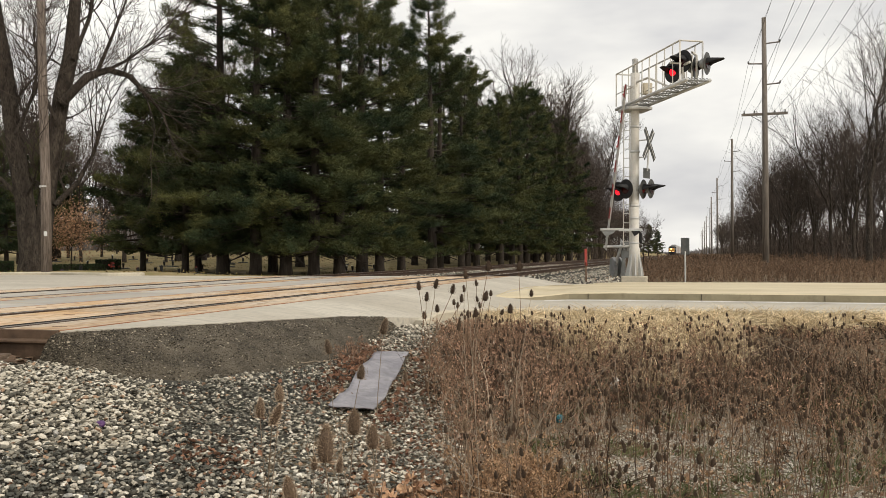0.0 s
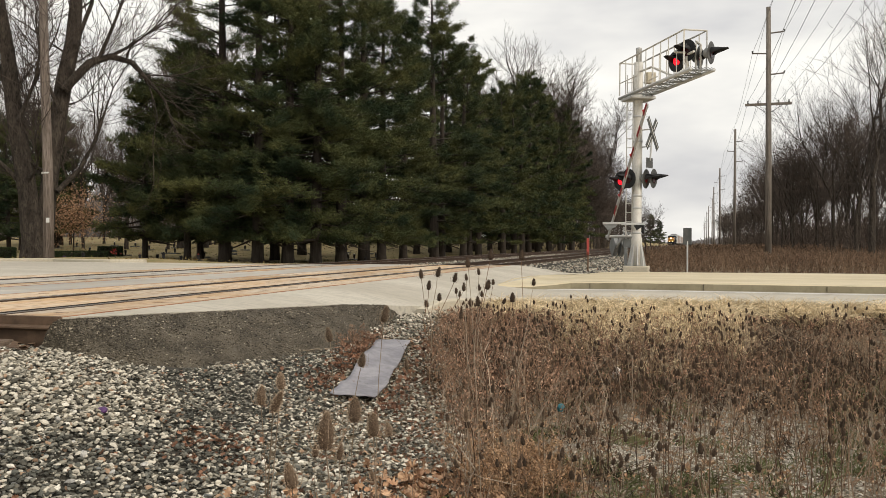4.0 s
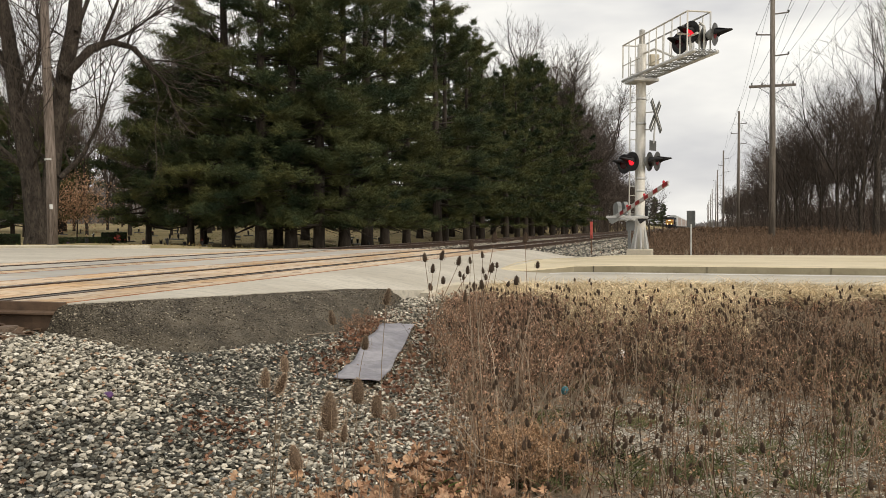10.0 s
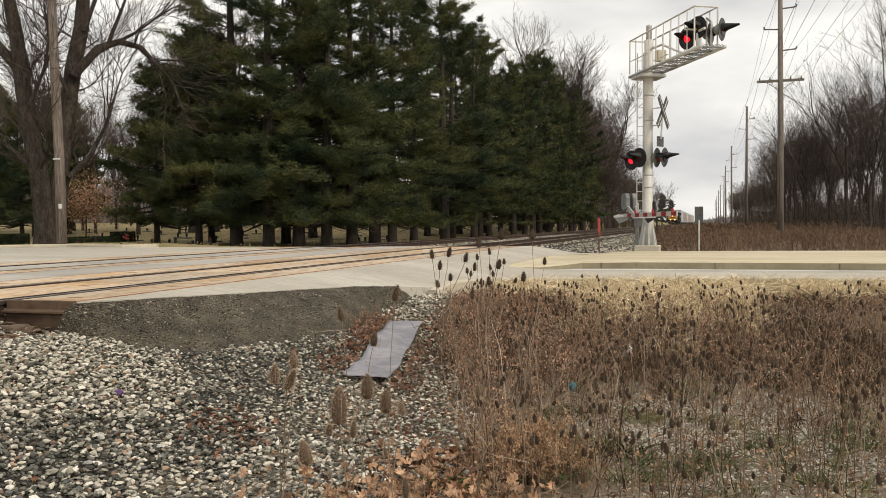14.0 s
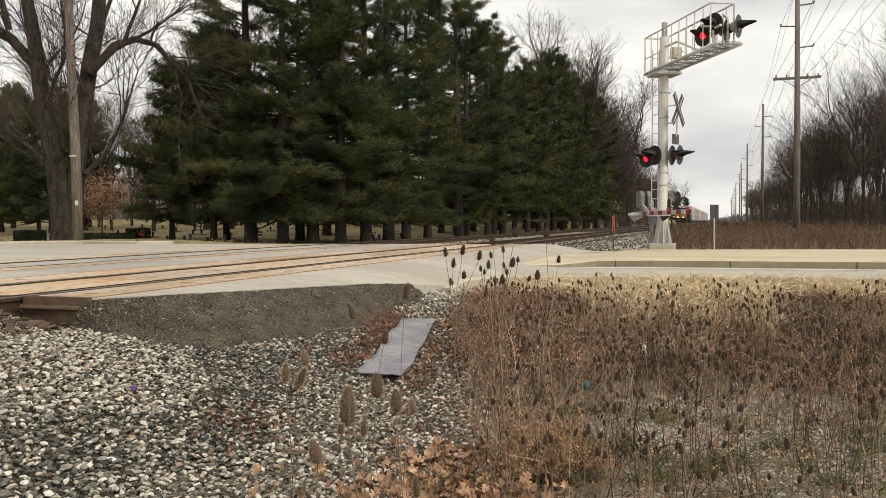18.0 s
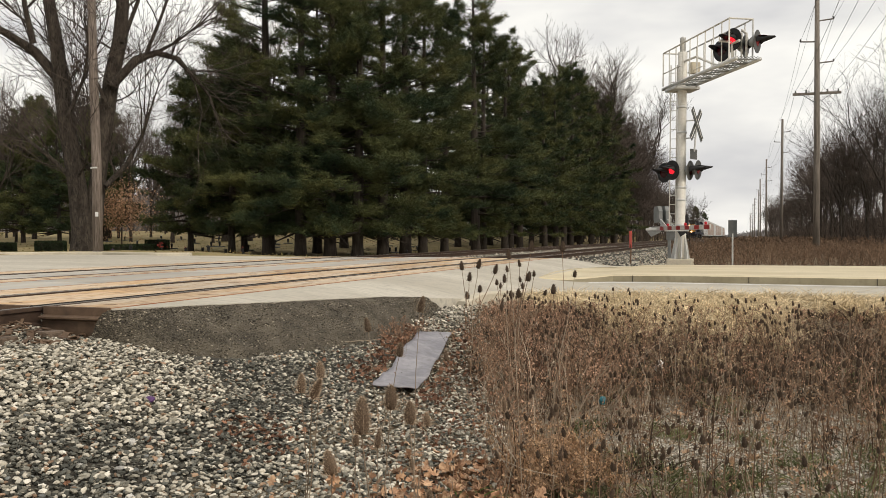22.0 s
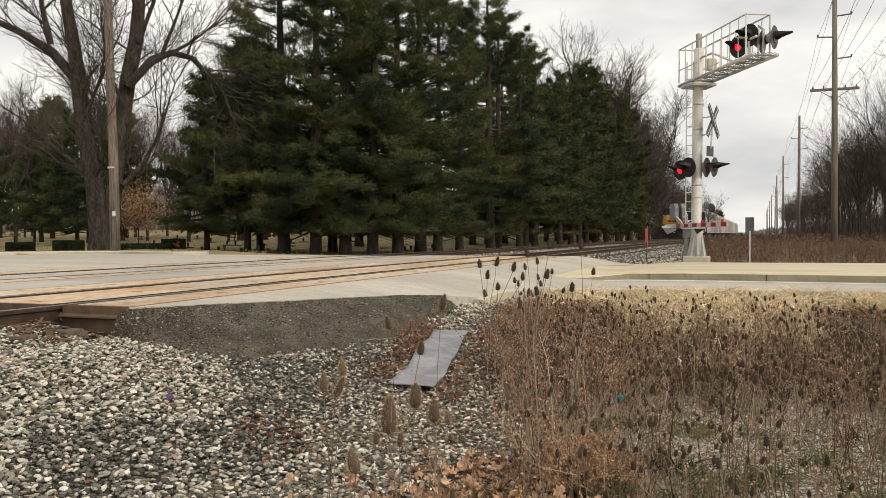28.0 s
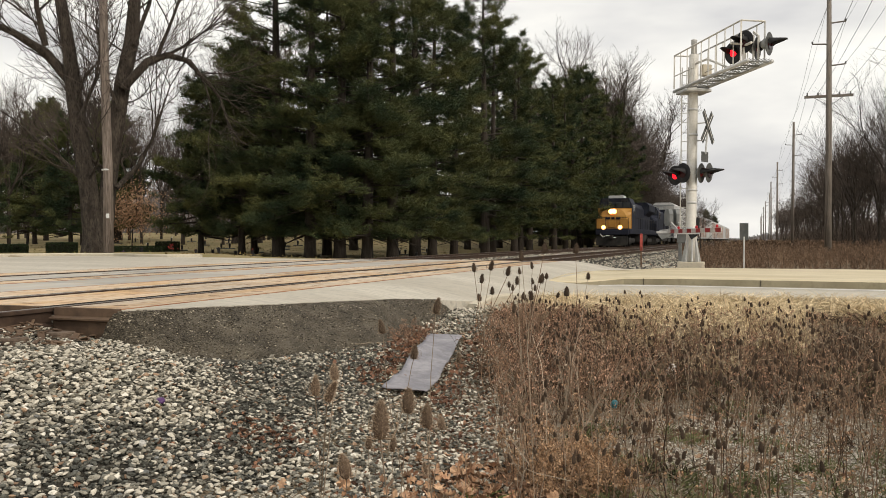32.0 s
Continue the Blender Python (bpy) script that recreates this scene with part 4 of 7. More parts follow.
def build_gate():
    g = thing("crossing_gate", pose(MAST[0] - 0.92, MAST[1] + 0.2, MAST[2]), "grey gate machine with a red and white striped arm", "crossing gate")
    part("gate_stand", Shape().box(0.50, 0.15, -0.3, 0.60, 0.3, 0.72, 0.02), M_GREYBOX, g, "dark steel stand")
    part("gate_machine", Shape().box(0.44, 0.3, 0.70, 0.86, 0.6, 1.22, 0.04), M_GREYBOX, g, "grey gate machine case")
    arm = part("gate_arm", Shape().box(-0.02, -5.4, -0.064, 0.02, 0.1, 0.064, 0.008), M_WHITE_DULL, g, "striped gate arm", m=pose(0, 0, 1.08, -80, 0, 0))
    for i in range(11):
        y0 = -1.0 - i * 0.399
        part("stripe", Shape().box(-0.026, y0 - 0.399, -0.058, 0.026, y0, 0.058, 0.003), M_WHITE_DULL if i % 2 else M_RED, arm, "dull white stripe" if i % 2 else "red stripe")
    for y in (-1.75, -3.4, -5.05):
        part("arm_lamp", Shape().lathe([(0.03, 0.06), (0.036, 0.075), (0.038, 0.12), (0.015, 0.145)], 10, pose(0, y, 0)), M_ARM_LAMP, arm, "red arm lamp")
    part("pivot_shaft", Shape().tube([(-0.08, 0, 0), (0.85, 0, 0)], 0.045, 8), M_GALV, arm, "steel pivot shaft")
    for x0 in (0.44, 0.68):
        part("lever", Shape().prism([(-0.06, -0.06), (0.08, -0.06), (0.95, 0.3), (0.9, 0.42), (-0.04, 0.08)], x0 + 0.04, x0 + 0.08, "x"), M_GALV, arm, "counterweight lever")
        part("counterweight", Shape().prism([(0.66, 0.24), (1.18, 0.2), (1.26, 0.3), (1.26, 0.66), (1.16, 0.76), (0.8, 0.76), (0.66, 0.6)], x0, x0 + 0.13, "x"), M_GREYBOX, arm, "grey counterweight plate")
    part("arm_guard", Shape().tube([(0.62, -0.05, -0.02), (0.62, -0.05, 0.36), (0.62, 0.02, 0.44), (0.62, 0.1, 0.36), (0.62, 0.1, -0.02)], 0.025, 6), M_WHITE_DULL, arm, "white guard loop")
    bars = part("cross_bar_frame", Shape().box(-0.12, -0.04, -0.04, 0.62, 0.04, 0.03, 0.01).box(0.46, -0.05, -0.07, 1.20, 0.03, 0.01, 0.01), M_GALV, g, "steel cross bars that ride with the arm", m=pose(0, -0.55, 1.08))
    part("bracket", Shape().prism([(-0.1, -0.04), (0.36, -0.04), (0.30, -0.12), (0.05, -0.24)], -0.015, 0.015, "y"), M_GREYBOX, bars, "triangular grey bracket")
    part("bracket", Shape().prism([(0.85, -0.07), (1.15, -0.07), (1.1, -0.14), (0.95, -0.24)], -0.015, 0.015, "y"), M_BLACK, bars, "dark triangular bracket")
    return arm, bars


GATE_ARM, GATE_BARS = build_gate()


# ---- small roadside markers ----
def build_markers():
    m = thing("marker_post", pose(-3.75, 30.6, ground_z(-3.75, 30.6) - 0.02), "faded orange flat marker post beside the ballast", "marker post")
    part("post", Shape().box(-0.025, -0.02, -0.2, 0.025, 0.02, 0.75, 0.005), M_STEELBOX, m, "rusty lower post")
    part("blade", Shape().box(-0.045, -0.02, 0.62, 0.045, 0.012, 1.22, 0.01), M_ORANGE, m, "faded orange blade")
    s = thing("small_sign", pose(-0.3, 26.6, ground_z(-0.3, 26.6) - 0.02, 0, 0, 20), "dark back of a small sign on a thin post", "sign")
    part("sign_post", Shape().tube([(0, 0, -0.2), (0, 0, 1.15)], 0.025, 8), M_GALV, s, "pale thin post")
    part("sign_plate", Shape().box(-0.13, -0.012, 1.05, 0.13, 0.006, 1.55, 0.008), M_DARKSIGN, s, "dark sign plate")


build_markers()


# ---- utility poles and wires ----
POLE_X, POLE_Y0, POLE_STEP, POLE_H = 3.85, 52.0, 54.0, 14.5


def build_poles():
    p = thing("utility_pole", pose(POLE_X, POLE_Y0, -0.35), "weathered wooden utility pole with crossarms and insulators", "utility pole", "utility poles along the track")
    part("pole_shaft", Shape().tube([(0, 0, -0.5), (0.02, 0, 6), (0, 0, POLE_H)], [0.19, 0.165, 0.12], 12), M_POLE, p, smooth=True)
    for z, side in ((13.0, 1), (11.85, -1), (10.65, 1)):
        a = part("standoff_arm", Shape().tube([(0, 0, z), (side * 0.85, 0, z + 0.06)], 0.04, 6), M_POLE, p, "standoff arm")
        part("insulator", Shape().lathe([(0.03, 0), (0.06, 0.03), (0.03, 0.06), (0.06, 0.09), (0.03, 0.14)], 8, pose(side * 0.85, 0, z + 0.06)), M_SIGNBACK, a, "grey insulator")
    ca = part("crossarm", Shape().box(-1.25, -0.06, 8.9, 1.25, 0.06, 9.04, 0.01), M_POLE, p, "wooden crossarm")
    for x in (-1.1, -0.55, 0.55, 1.1):
        part("insulator", Shape().lathe([(0.03, 0), (0.055, 0.03), (0.03, 0.08), (0.045, 0.14)], 8, pose(x, 0, 9.04)), M_SIGNBACK, ca, "grey insulator")
    for s in (-1, 1):
        part("arm_brace", Shape().tube([(s * 0.75, -0.05, 8.9), (0, -0.12, 8.4)], 0.018, 5), M_SIGNBACK, p, "steel arm brace")
    # the farther poles carry standoff arms alone
    q = copy_thing(p, pose(POLE_X + 0.25, POLE_Y0 + POLE_STEP, -0.35, -0.3, 0.5, 0))
    for ob in [o for o in q.children_recursive if o.name.startswith(("crossarm", "arm_brace"))]:
        for sub_part in list(ob.children):
            bpy.data.objects.remove(sub_part)
        bpy.data.objects.remove(ob)
    for k in range(2, 11):
        copy_thing(q, pose(POLE_X + (0.25 if k % 3 == 1 else -0.1), POLE_Y0 + POLE_STEP * k, -0.35, (0.4, -0.3, 0.2)[k % 3], (-0.3, 0.5, 0.1)[k % 3], 0))
    for i, (x, z) in enumerate([(0.85, 13.05), (-0.85, 11.95), (0.85, 10.75), (-1.1, 9.17), (-0.55, 9.17), (0.55, 9.17), (1.1, 9.17), (0, 14.35)]):
        pts = []
        for k in range(-1, 10):
            for j in range(8):
                u = j / 8
                pts.append((POLE_X + x, POLE_Y0 + (k + u) * POLE_STEP, z - 0.35 - 1.0 * 4 * u * (1 - u)))
        tagged(part("power_line", Shape().tube(pts, 0.008, 4), M_WIRE), "thin grey overhead wire strung between the poles", "wire", "overhead wires")


build_poles()


def build_left_pole():
    p = thing("wooden_pole", pose(-22.25, 25.2, ground_z(-22.25, 25.2), 0, -1.3, 0), "tall weathered grey wooden pole beside the big tree", "utility pole")
    part("pole_shaft", Shape().tube([(0, 0, -0.5), (0.03, 0.02, 3), (0.01, 0, 6), (0, 0, 13.5)], [0.185, 0.172, 0.16, 0.125], 14), M_OLDPOLE, p, smooth=True)
    part("metal_tag", Shape().box(-0.06, -0.20, 1.25, 0.05, -0.165, 1.42, 0.005, pose(0, 0, 0, 0, 0, 41)), M_GALV, p, "pale metal tag")
    part("steel_band", Shape().lathe([(0.178, 3.0), (0.186, 3.01), (0.186, 3.05), (0.178, 3.06)], 14), M_GALV, p, "thin pale steel band")


build_left_pole()


# ---- the train ----
def build_bogie(parent, y, axles, wheel_mesh):
    b = part("truck_frame", Shape().box(-1.25, y - 1.9, 0.35, -1.1, y + 1.9, 0.75, 0.05).box(1.1, y - 1.9, 0.35, 1.25, y + 1.9, 0.75, 0.05).box(-1.1, y - 0.3, 0.45, 1.1, y + 0.3, 0.8), M_UNDER, parent, "grimy truck frame")
    for a in axles:
        for s in (-1, 1):
            part("wheel", wheel_mesh, None, b, "steel wheel", m=pose(s * 0.76, y + a, 0.5, 0, 90, 0))
    return b


WHEEL = Shape().lathe([(0.50, -0.07), (0.52, -0.05), (0.52, 0.07), (0.40, 0.08), (0.2, 0.06), (0.1, 0.09)], 18).mesh("wheel", M_UNDER)


def nose_shape():
    """A wide low nose: full width below, drawn in towards its top and front."""
    rows = [(0.70, 1.48, 1.36), (0.66, 2.2, 1.40), (0.70, 2.75, 1.36), (0.86, 3.1, 1.12), (1.05, 3.38, 0.78)]
    s = Shape()
    for y, z, w in rows:
        s.v += [(-w - 0.06, y + 0.35, z), (-w + 0.18, y, z), (w - 0.18, y, z), (w + 0.06, y + 0.35, z), (1.46, 2.15, z), (-1.46, 2.15, z)]
    for i in range(len(rows) - 1):
        s.f += [(i * 6 + k, i * 6 + (k + 1) % 6, (i + 1) * 6 + (k + 1) % 6, (i + 1) * 6 + k) for k in range(6)]
    s.f += [tuple(range(5, -1, -1)), tuple((len(rows) - 1) * 6 + k for k in range(6))]
    return s


def build_loco(lead):
    """A six-axle diesel, its nose towards -y at y = 0."""
    t = thing("locomotive", pose(FAR_TRACK, 0, 0.0), "dark blue diesel locomotive with a yellow cab front and lit headlights" if lead else "dark blue diesel locomotive with a yellow stripe coupled behind", "locomotive")
    M_NOSE = M_YELLOW if lead else M_BLUE
    part("frame", Shape().box(-1.5, 0.6, 1.15, 1.5, 21.8, 1.62, 0.04), M_BLUE, t, "dark blue walkway frame")
    part("fuel_tank", Shape().prism([(-1.35, 0.45), (1.35, 0.45), (1.45, 0.75), (1.45, 1.15), (-1.45, 1.15), (-1.45, 0.75)], 8.2, 13.6), M_UNDER, t, "black fuel tank")
    # nose with sloped top
    nose = part("nose", nose_shape(), M_NOSE, t, "wide yellow nose with sloped corners" if lead else "dark blue nose")
    part("nose_door", Shape().box(-0.35, 0.62, 1.75, 0.25, 0.72, 2.65, 0.02), M_NOSE, nose, "nose door")
    part("anticlimber", Shape().box(-1.45, 0.2, 1.05, 1.45, 0.8, 1.5, 0.06), M_BLUE, t, "dark front sill")
    part("front_platform_panel", Shape().box(-1.45, 0.62, 1.45, -0.62, 0.74, 2.45, 0.04).box(0.62, 0.62, 1.45, 1.45, 0.74, 2.45, 0.04), M_NOSE, t, "step-well panels")
    # full-width cab
    cab = part("cab", Shape().prism([(-1.5, 1.6), (1.5, 1.6), (1.5, 3.75), (1.22, 4.35), (-1.22, 4.35), (-1.5, 3.75)], 2.1, 4.9), M_BLUE, t, "dark blue cab")
    part("cab_front", Shape().prism([(-1.48, 1.6), (1.48, 1.6), (1.48, 3.45), (-1.48, 3.45)], 2.05, 2.12), M_NOSE, cab, "cab front")
    if lead:      # dark lettering bars, unreadable, and grab rails on the nose
        part("mark", Shape().box(-0.62, 0.60, 2.42, -0.22, 0.655, 2.62, 0.01).box(-0.12, 0.60, 2.42, 0.18, 0.625, 2.62, 0.01).box(0.3, 0.60, 2.42, 0.7, 0.655, 2.62, 0.01), M_BLUE, nose, "dark blue marks on the yellow nose")
    for x0, x1 in ((-1.32, -0.72), (-0.64, -0.06), (0.06, 0.64), (0.72, 1.32)):
        part("windshield", Shape().box(x0, 2.03, 3.5, x1, 2.08, 3.98, 0.02), M_GLASS, cab, "dark windshield pane")
    for s in (-1, 1):
        part("side_window", Shape().box(s * 1.49, 2.7, 3.0, s * 1.515, 3.4, 3.75, 0.02), M_GLASS, cab, "side window")
        part("side_window", Shape().box(s * 1.49, 3.6, 3.0, s * 1.515, 4.3, 3.75, 0.02), M_GLASS, cab, "side window")
    part("number_board", Shape().box(-1.15, 2.0, 4.02, -0.55, 2.12, 4.28, 0.02).box(0.55, 2.0, 4.02, 1.15, 2.12, 4.28, 0.02), M_BLACK, cab, "dark number boards")
    part("roof_unit", Shape().box(-0.7, 2.7, 4.33, 0.7, 4.2, 4.62, 0.06), M_CAR, cab, "pale roof air conditioner")
    part("horn", Shape().tube([(0.2, 4.5, 4.4), (0.2, 4.5, 4.65), (0.2, 4.1, 4.68)], [0.03, 0.04, 0.08], 8), M_GREYBOX, cab)
    # long hood, with radiator section flaring at the rear
    hood = part("hood", Shape().prism([(-0.95, 1.6), (0.95, 1.6), (0.95, 3.7), (0.7, 4.15), (-0.7, 4.15), (-0.95, 3.7)], 4.9, 15.4), M_BLUE, t, "dark blue long hood")
    part("radiator", Shape().prism([(-0.95, 1.6), (0.95, 1.6), (0.95, 3.1), (1.5, 3.6), (1.5, 4.2), (1.2, 4.5), (-1.2, 4.5), (-1.5, 4.2), (-1.5, 3.6), (-0.95, 3.1)], 15.4, 20.8), M_BLUE, t, "flared radiator section")
    part("inverter_cabinet", Shape().box(0.95, 4.9, 1.6, 1.45, 7.4, 3.7, 0.04), M_BLUE, hood, "dark blue equipment cabinet")
    part("yellow_band", Shape().box(0.955, 7.6, 2.9, 0.965, 15.3, 3.55).box(-0.965, 4.95, 2.9, -0.955, 15.3, 3.55), M_BLUE, hood, "dark side band")
    y = 7.7
    while y < 15.2:
        for s in (-1, 1):
            part("hood_door", Shape().box(s * 0.955, y, 1.7, s * 0.985, y + 0.78, 2.85, 0.015), M_BLUE, hood, "hood door")
        y += 0.86
    part("exhaust", Shape().box(-0.35, 10.2, 4.1, 0.35, 11.6, 4.45, 0.04), M_UNDER, hood, "exhaust stack")
    # handrails along both walkways and over the nose
    for s in (-1, 1):
        hr = part("handrail", Shape().tube([(s * 1.45, 5.0, 2.65), (s * 1.45, 21.5, 2.65)], 0.025, 5), M_UNDER, t, "side handrail")
        for i in range(10):
            yy = 5.0 + i * 1.83
            part("stanchion", Shape().tube([(s * 1.45, yy, 1.6), (s * 1.45, yy, 2.65)], 0.02, 5), M_UNDER, hr)
        part("step", Shape().box(s * 1.2, 0.75, 0.4, s * 1.5, 1.35, 0.44).box(s * 1.2, 0.75, 0.75, s * 1.5, 1.35, 0.79).box(s * 1.2, 0.75, 1.1, s * 1.5, 1.35, 1.14), M_UNDER, t, "boarding steps")
    part("front_rail", Shape().tube([(-1.4, 0.55, 1.5), (-1.4, 0.55, 2.55), (-0.6, 0.5, 2.6), (-0.6, 0.5, 1.5)], 0.025, 6).tube([(1.4, 0.55, 1.5), (1.4, 0.55, 2.55), (0.6, 0.5, 2.6), (0.6, 0.5, 1.5)], 0.025, 6), M_UNDER, t, "dark front handrails")
    # plow, coupler and hoses
    part("plow", Shape().prism([(-1.35, 0.15), (-1.35, 0.95), (1.35, 0.95), (1.35, 0.15), (0.3, 0.10), (-0.3, 0.10)], 0.15, 0.35), M_UNDER, t, "black snow plow")
    part("coupler", Shape().box(-0.14, -0.35, 0.7, 0.14, 0.4, 1.0, 0.04), M_UNDER, t, "coupler")
    part("air_hose", Shape().tube([(-1.0, 0.12, 1.15), (-0.75, 0.05, 0.85), (-0.45, 0.05, 0.98), (-0.2, 0.03, 1.0), (0.1, 0.03, 0.85), (0.4, 0.1, 0.8)], 0.03, 6), M_WHITE, t, "pale hose across the sill")
    build_bogie(t, 4.1, (-1.7, 0.1, 1.7), WHEEL)
    build_bogie(t, 18.2, (-1.7, 0.0, 1.7), WHEEL)
    if lead:
        hl = part("headlight_case", Shape().box(-0.34, 0.66, 2.95, 0.34, 1.0, 3.29, 0.05), M_BLACK, t, "headlight housing")
        for x in (-0.14, 0.14):
            # wider glowing disc behind each lens stands for its halo
            part("reflector", Shape().lathe([(0.25, -0.01), (0.24, 0.0), (0.04, 0.005)], 16, pose(x, 0.642, 3.12, 90)), M_HALO, hl, "glowing disc for the orange halo round the lamp")
            part("headlight", Shape().lathe([(0.17, 0.0), (0.16, 0.02), (0.04, 0.03)], 14, pose(x, 0.63, 3.12, 90)), M_HEADLIGHT, hl, "glowing headlight")
        for x in (-0.72, 0.72):
            lamp = part("ditch_light", Shape().lathe([(0.12, 0.0), (0.11, 0.02), (0.03, 0.03)], 14, pose(x, 0.18, 1.72, 90)), M_HEADLIGHT, t, "glowing ditch light")
            part("reflector", Shape().lathe([(0.21, -0.01), (0.2, 0.0), (0.03, 0.005)], 14, pose(x, 0.195, 1.72, 90)), M_HALO, lamp, "glowing disc for the orange halo round the lamp")
            part("ditch_case", Shape().box(x - 0.15, 0.21, 1.5, x + 0.15, 0.42, 1.9, 0.03), M_BLACK, t, "ditch light case")
    return t


LOCO = build_loco(True)
LOCO_B = build_loco(False)


def build_autorack(M_SIDE, look_of):
    """A covered auto carrier, its near end at y = 0."""
    t = thing("autorack_car", pose(FAR_TRACK, 0, 0), look_of + " covered auto rack railcar", "railcar", "auto rack cars of the train")
    L = 27.4
    part("deck", Shape().box(-1.45, 0.5, 0.85, 1.45, L - 0.5, 1.15, 0.03), M_CAR, t, "car deck")
    part("roof", Shape().prism([(-1.5, 5.0), (-1.5, 5.35), (-1.0, 5.72), (1.0, 5.72), (1.5, 5.35), (1.5, 5.0)], 0.7, L - 0.7), M_CAR, t, "arched grey roof")
    for s in (-1, 1):
        for i in range(14):
            y0 = 0.75 + i * (L - 1.5) / 14
            part("side_panel", Shape().box(s * 1.44, y0 + 0.05, 1.15, s * 1.5, y0 + (L - 1.5) / 14 - 0.05, 5.0, 0.01), M_SIDE if i % 5 else M_CAR, t, "perforated side panel")
    for y in (0.55, L - 0.65):
        for x in (-0.75, 0.75):
            part("end_door", Shape().box(x - 0.72, y, 1.15, x + 0.72, y + 0.1, 5.3, 0.04), M_CAR, t, "end door")
        part("door_track", Shape().box(-1.5, y - 0.08, 1.05, 1.5, y + 0.16, 1.15, 0.01).box(-1.5, y - 0.06, 5.25, 1.5, y + 0.14, 5.4, 0.01), M_LOCOGREY, t, "door track")
        part("end_ladder", Shape().tube([(1.3, y - 0.1, 1.2), (1.3, y - 0.1, 5.2)], 0.025, 5).tube([(1.0, y - 0.1, 1.2), (1.0, y - 0.1, 5.2)], 0.025, 5), M_CAR, t, "end ladder")
    build_bogie(t, 3.3, (-0.9, 0.9), WHEEL)
    build_bogie(t, L - 3.3, (-0.9, 0.9), WHEEL)
    return t


RACKS = [build_autorack(M_CAR, "light grey"), build_autorack(M_CAR_RUST, "rusty tan and grey")]
for k in range(8):
    RACKS.append(copy_thing(RACKS[(1, 0, 1, 1)[k % 4]], pose(FAR_TRACK, 0, 0)))


# ---- plants ----
def blades_mesh(name, base, tip, width, side, material):
    """Many thin triangular blades: rows of foot, tip, width and sideways direction."""
    n = len(base)
    v = np.empty((n * 3, 3), np.float32)
    v[0::3], v[1::3], v[2::3] = base - side * width[:, None], base + side * width[:, None], tip
    me = bpy.data.meshes.new(name)
    me.vertices.add(n * 3)
    me.vertices.foreach_set("co", v.ravel())
    me.loops.add(n * 3)
    me.loops.foreach_set("vertex_index", np.arange(n * 3, dtype=np.int32))
    me.polygons.add(n)
    me.polygons.foreach_set("loop_start", np.arange(0, n * 3, 3, dtype=np.int32))
    me.polygons.foreach_set("loop_total", np.full(n, 3, np.int32))
    me.materials.append(material)
    me.update(calc_edges=True)
    return me


def unit(a):
    return a / np.maximum(np.linalg.norm(a, axis=1, keepdims=True), 1e-9)


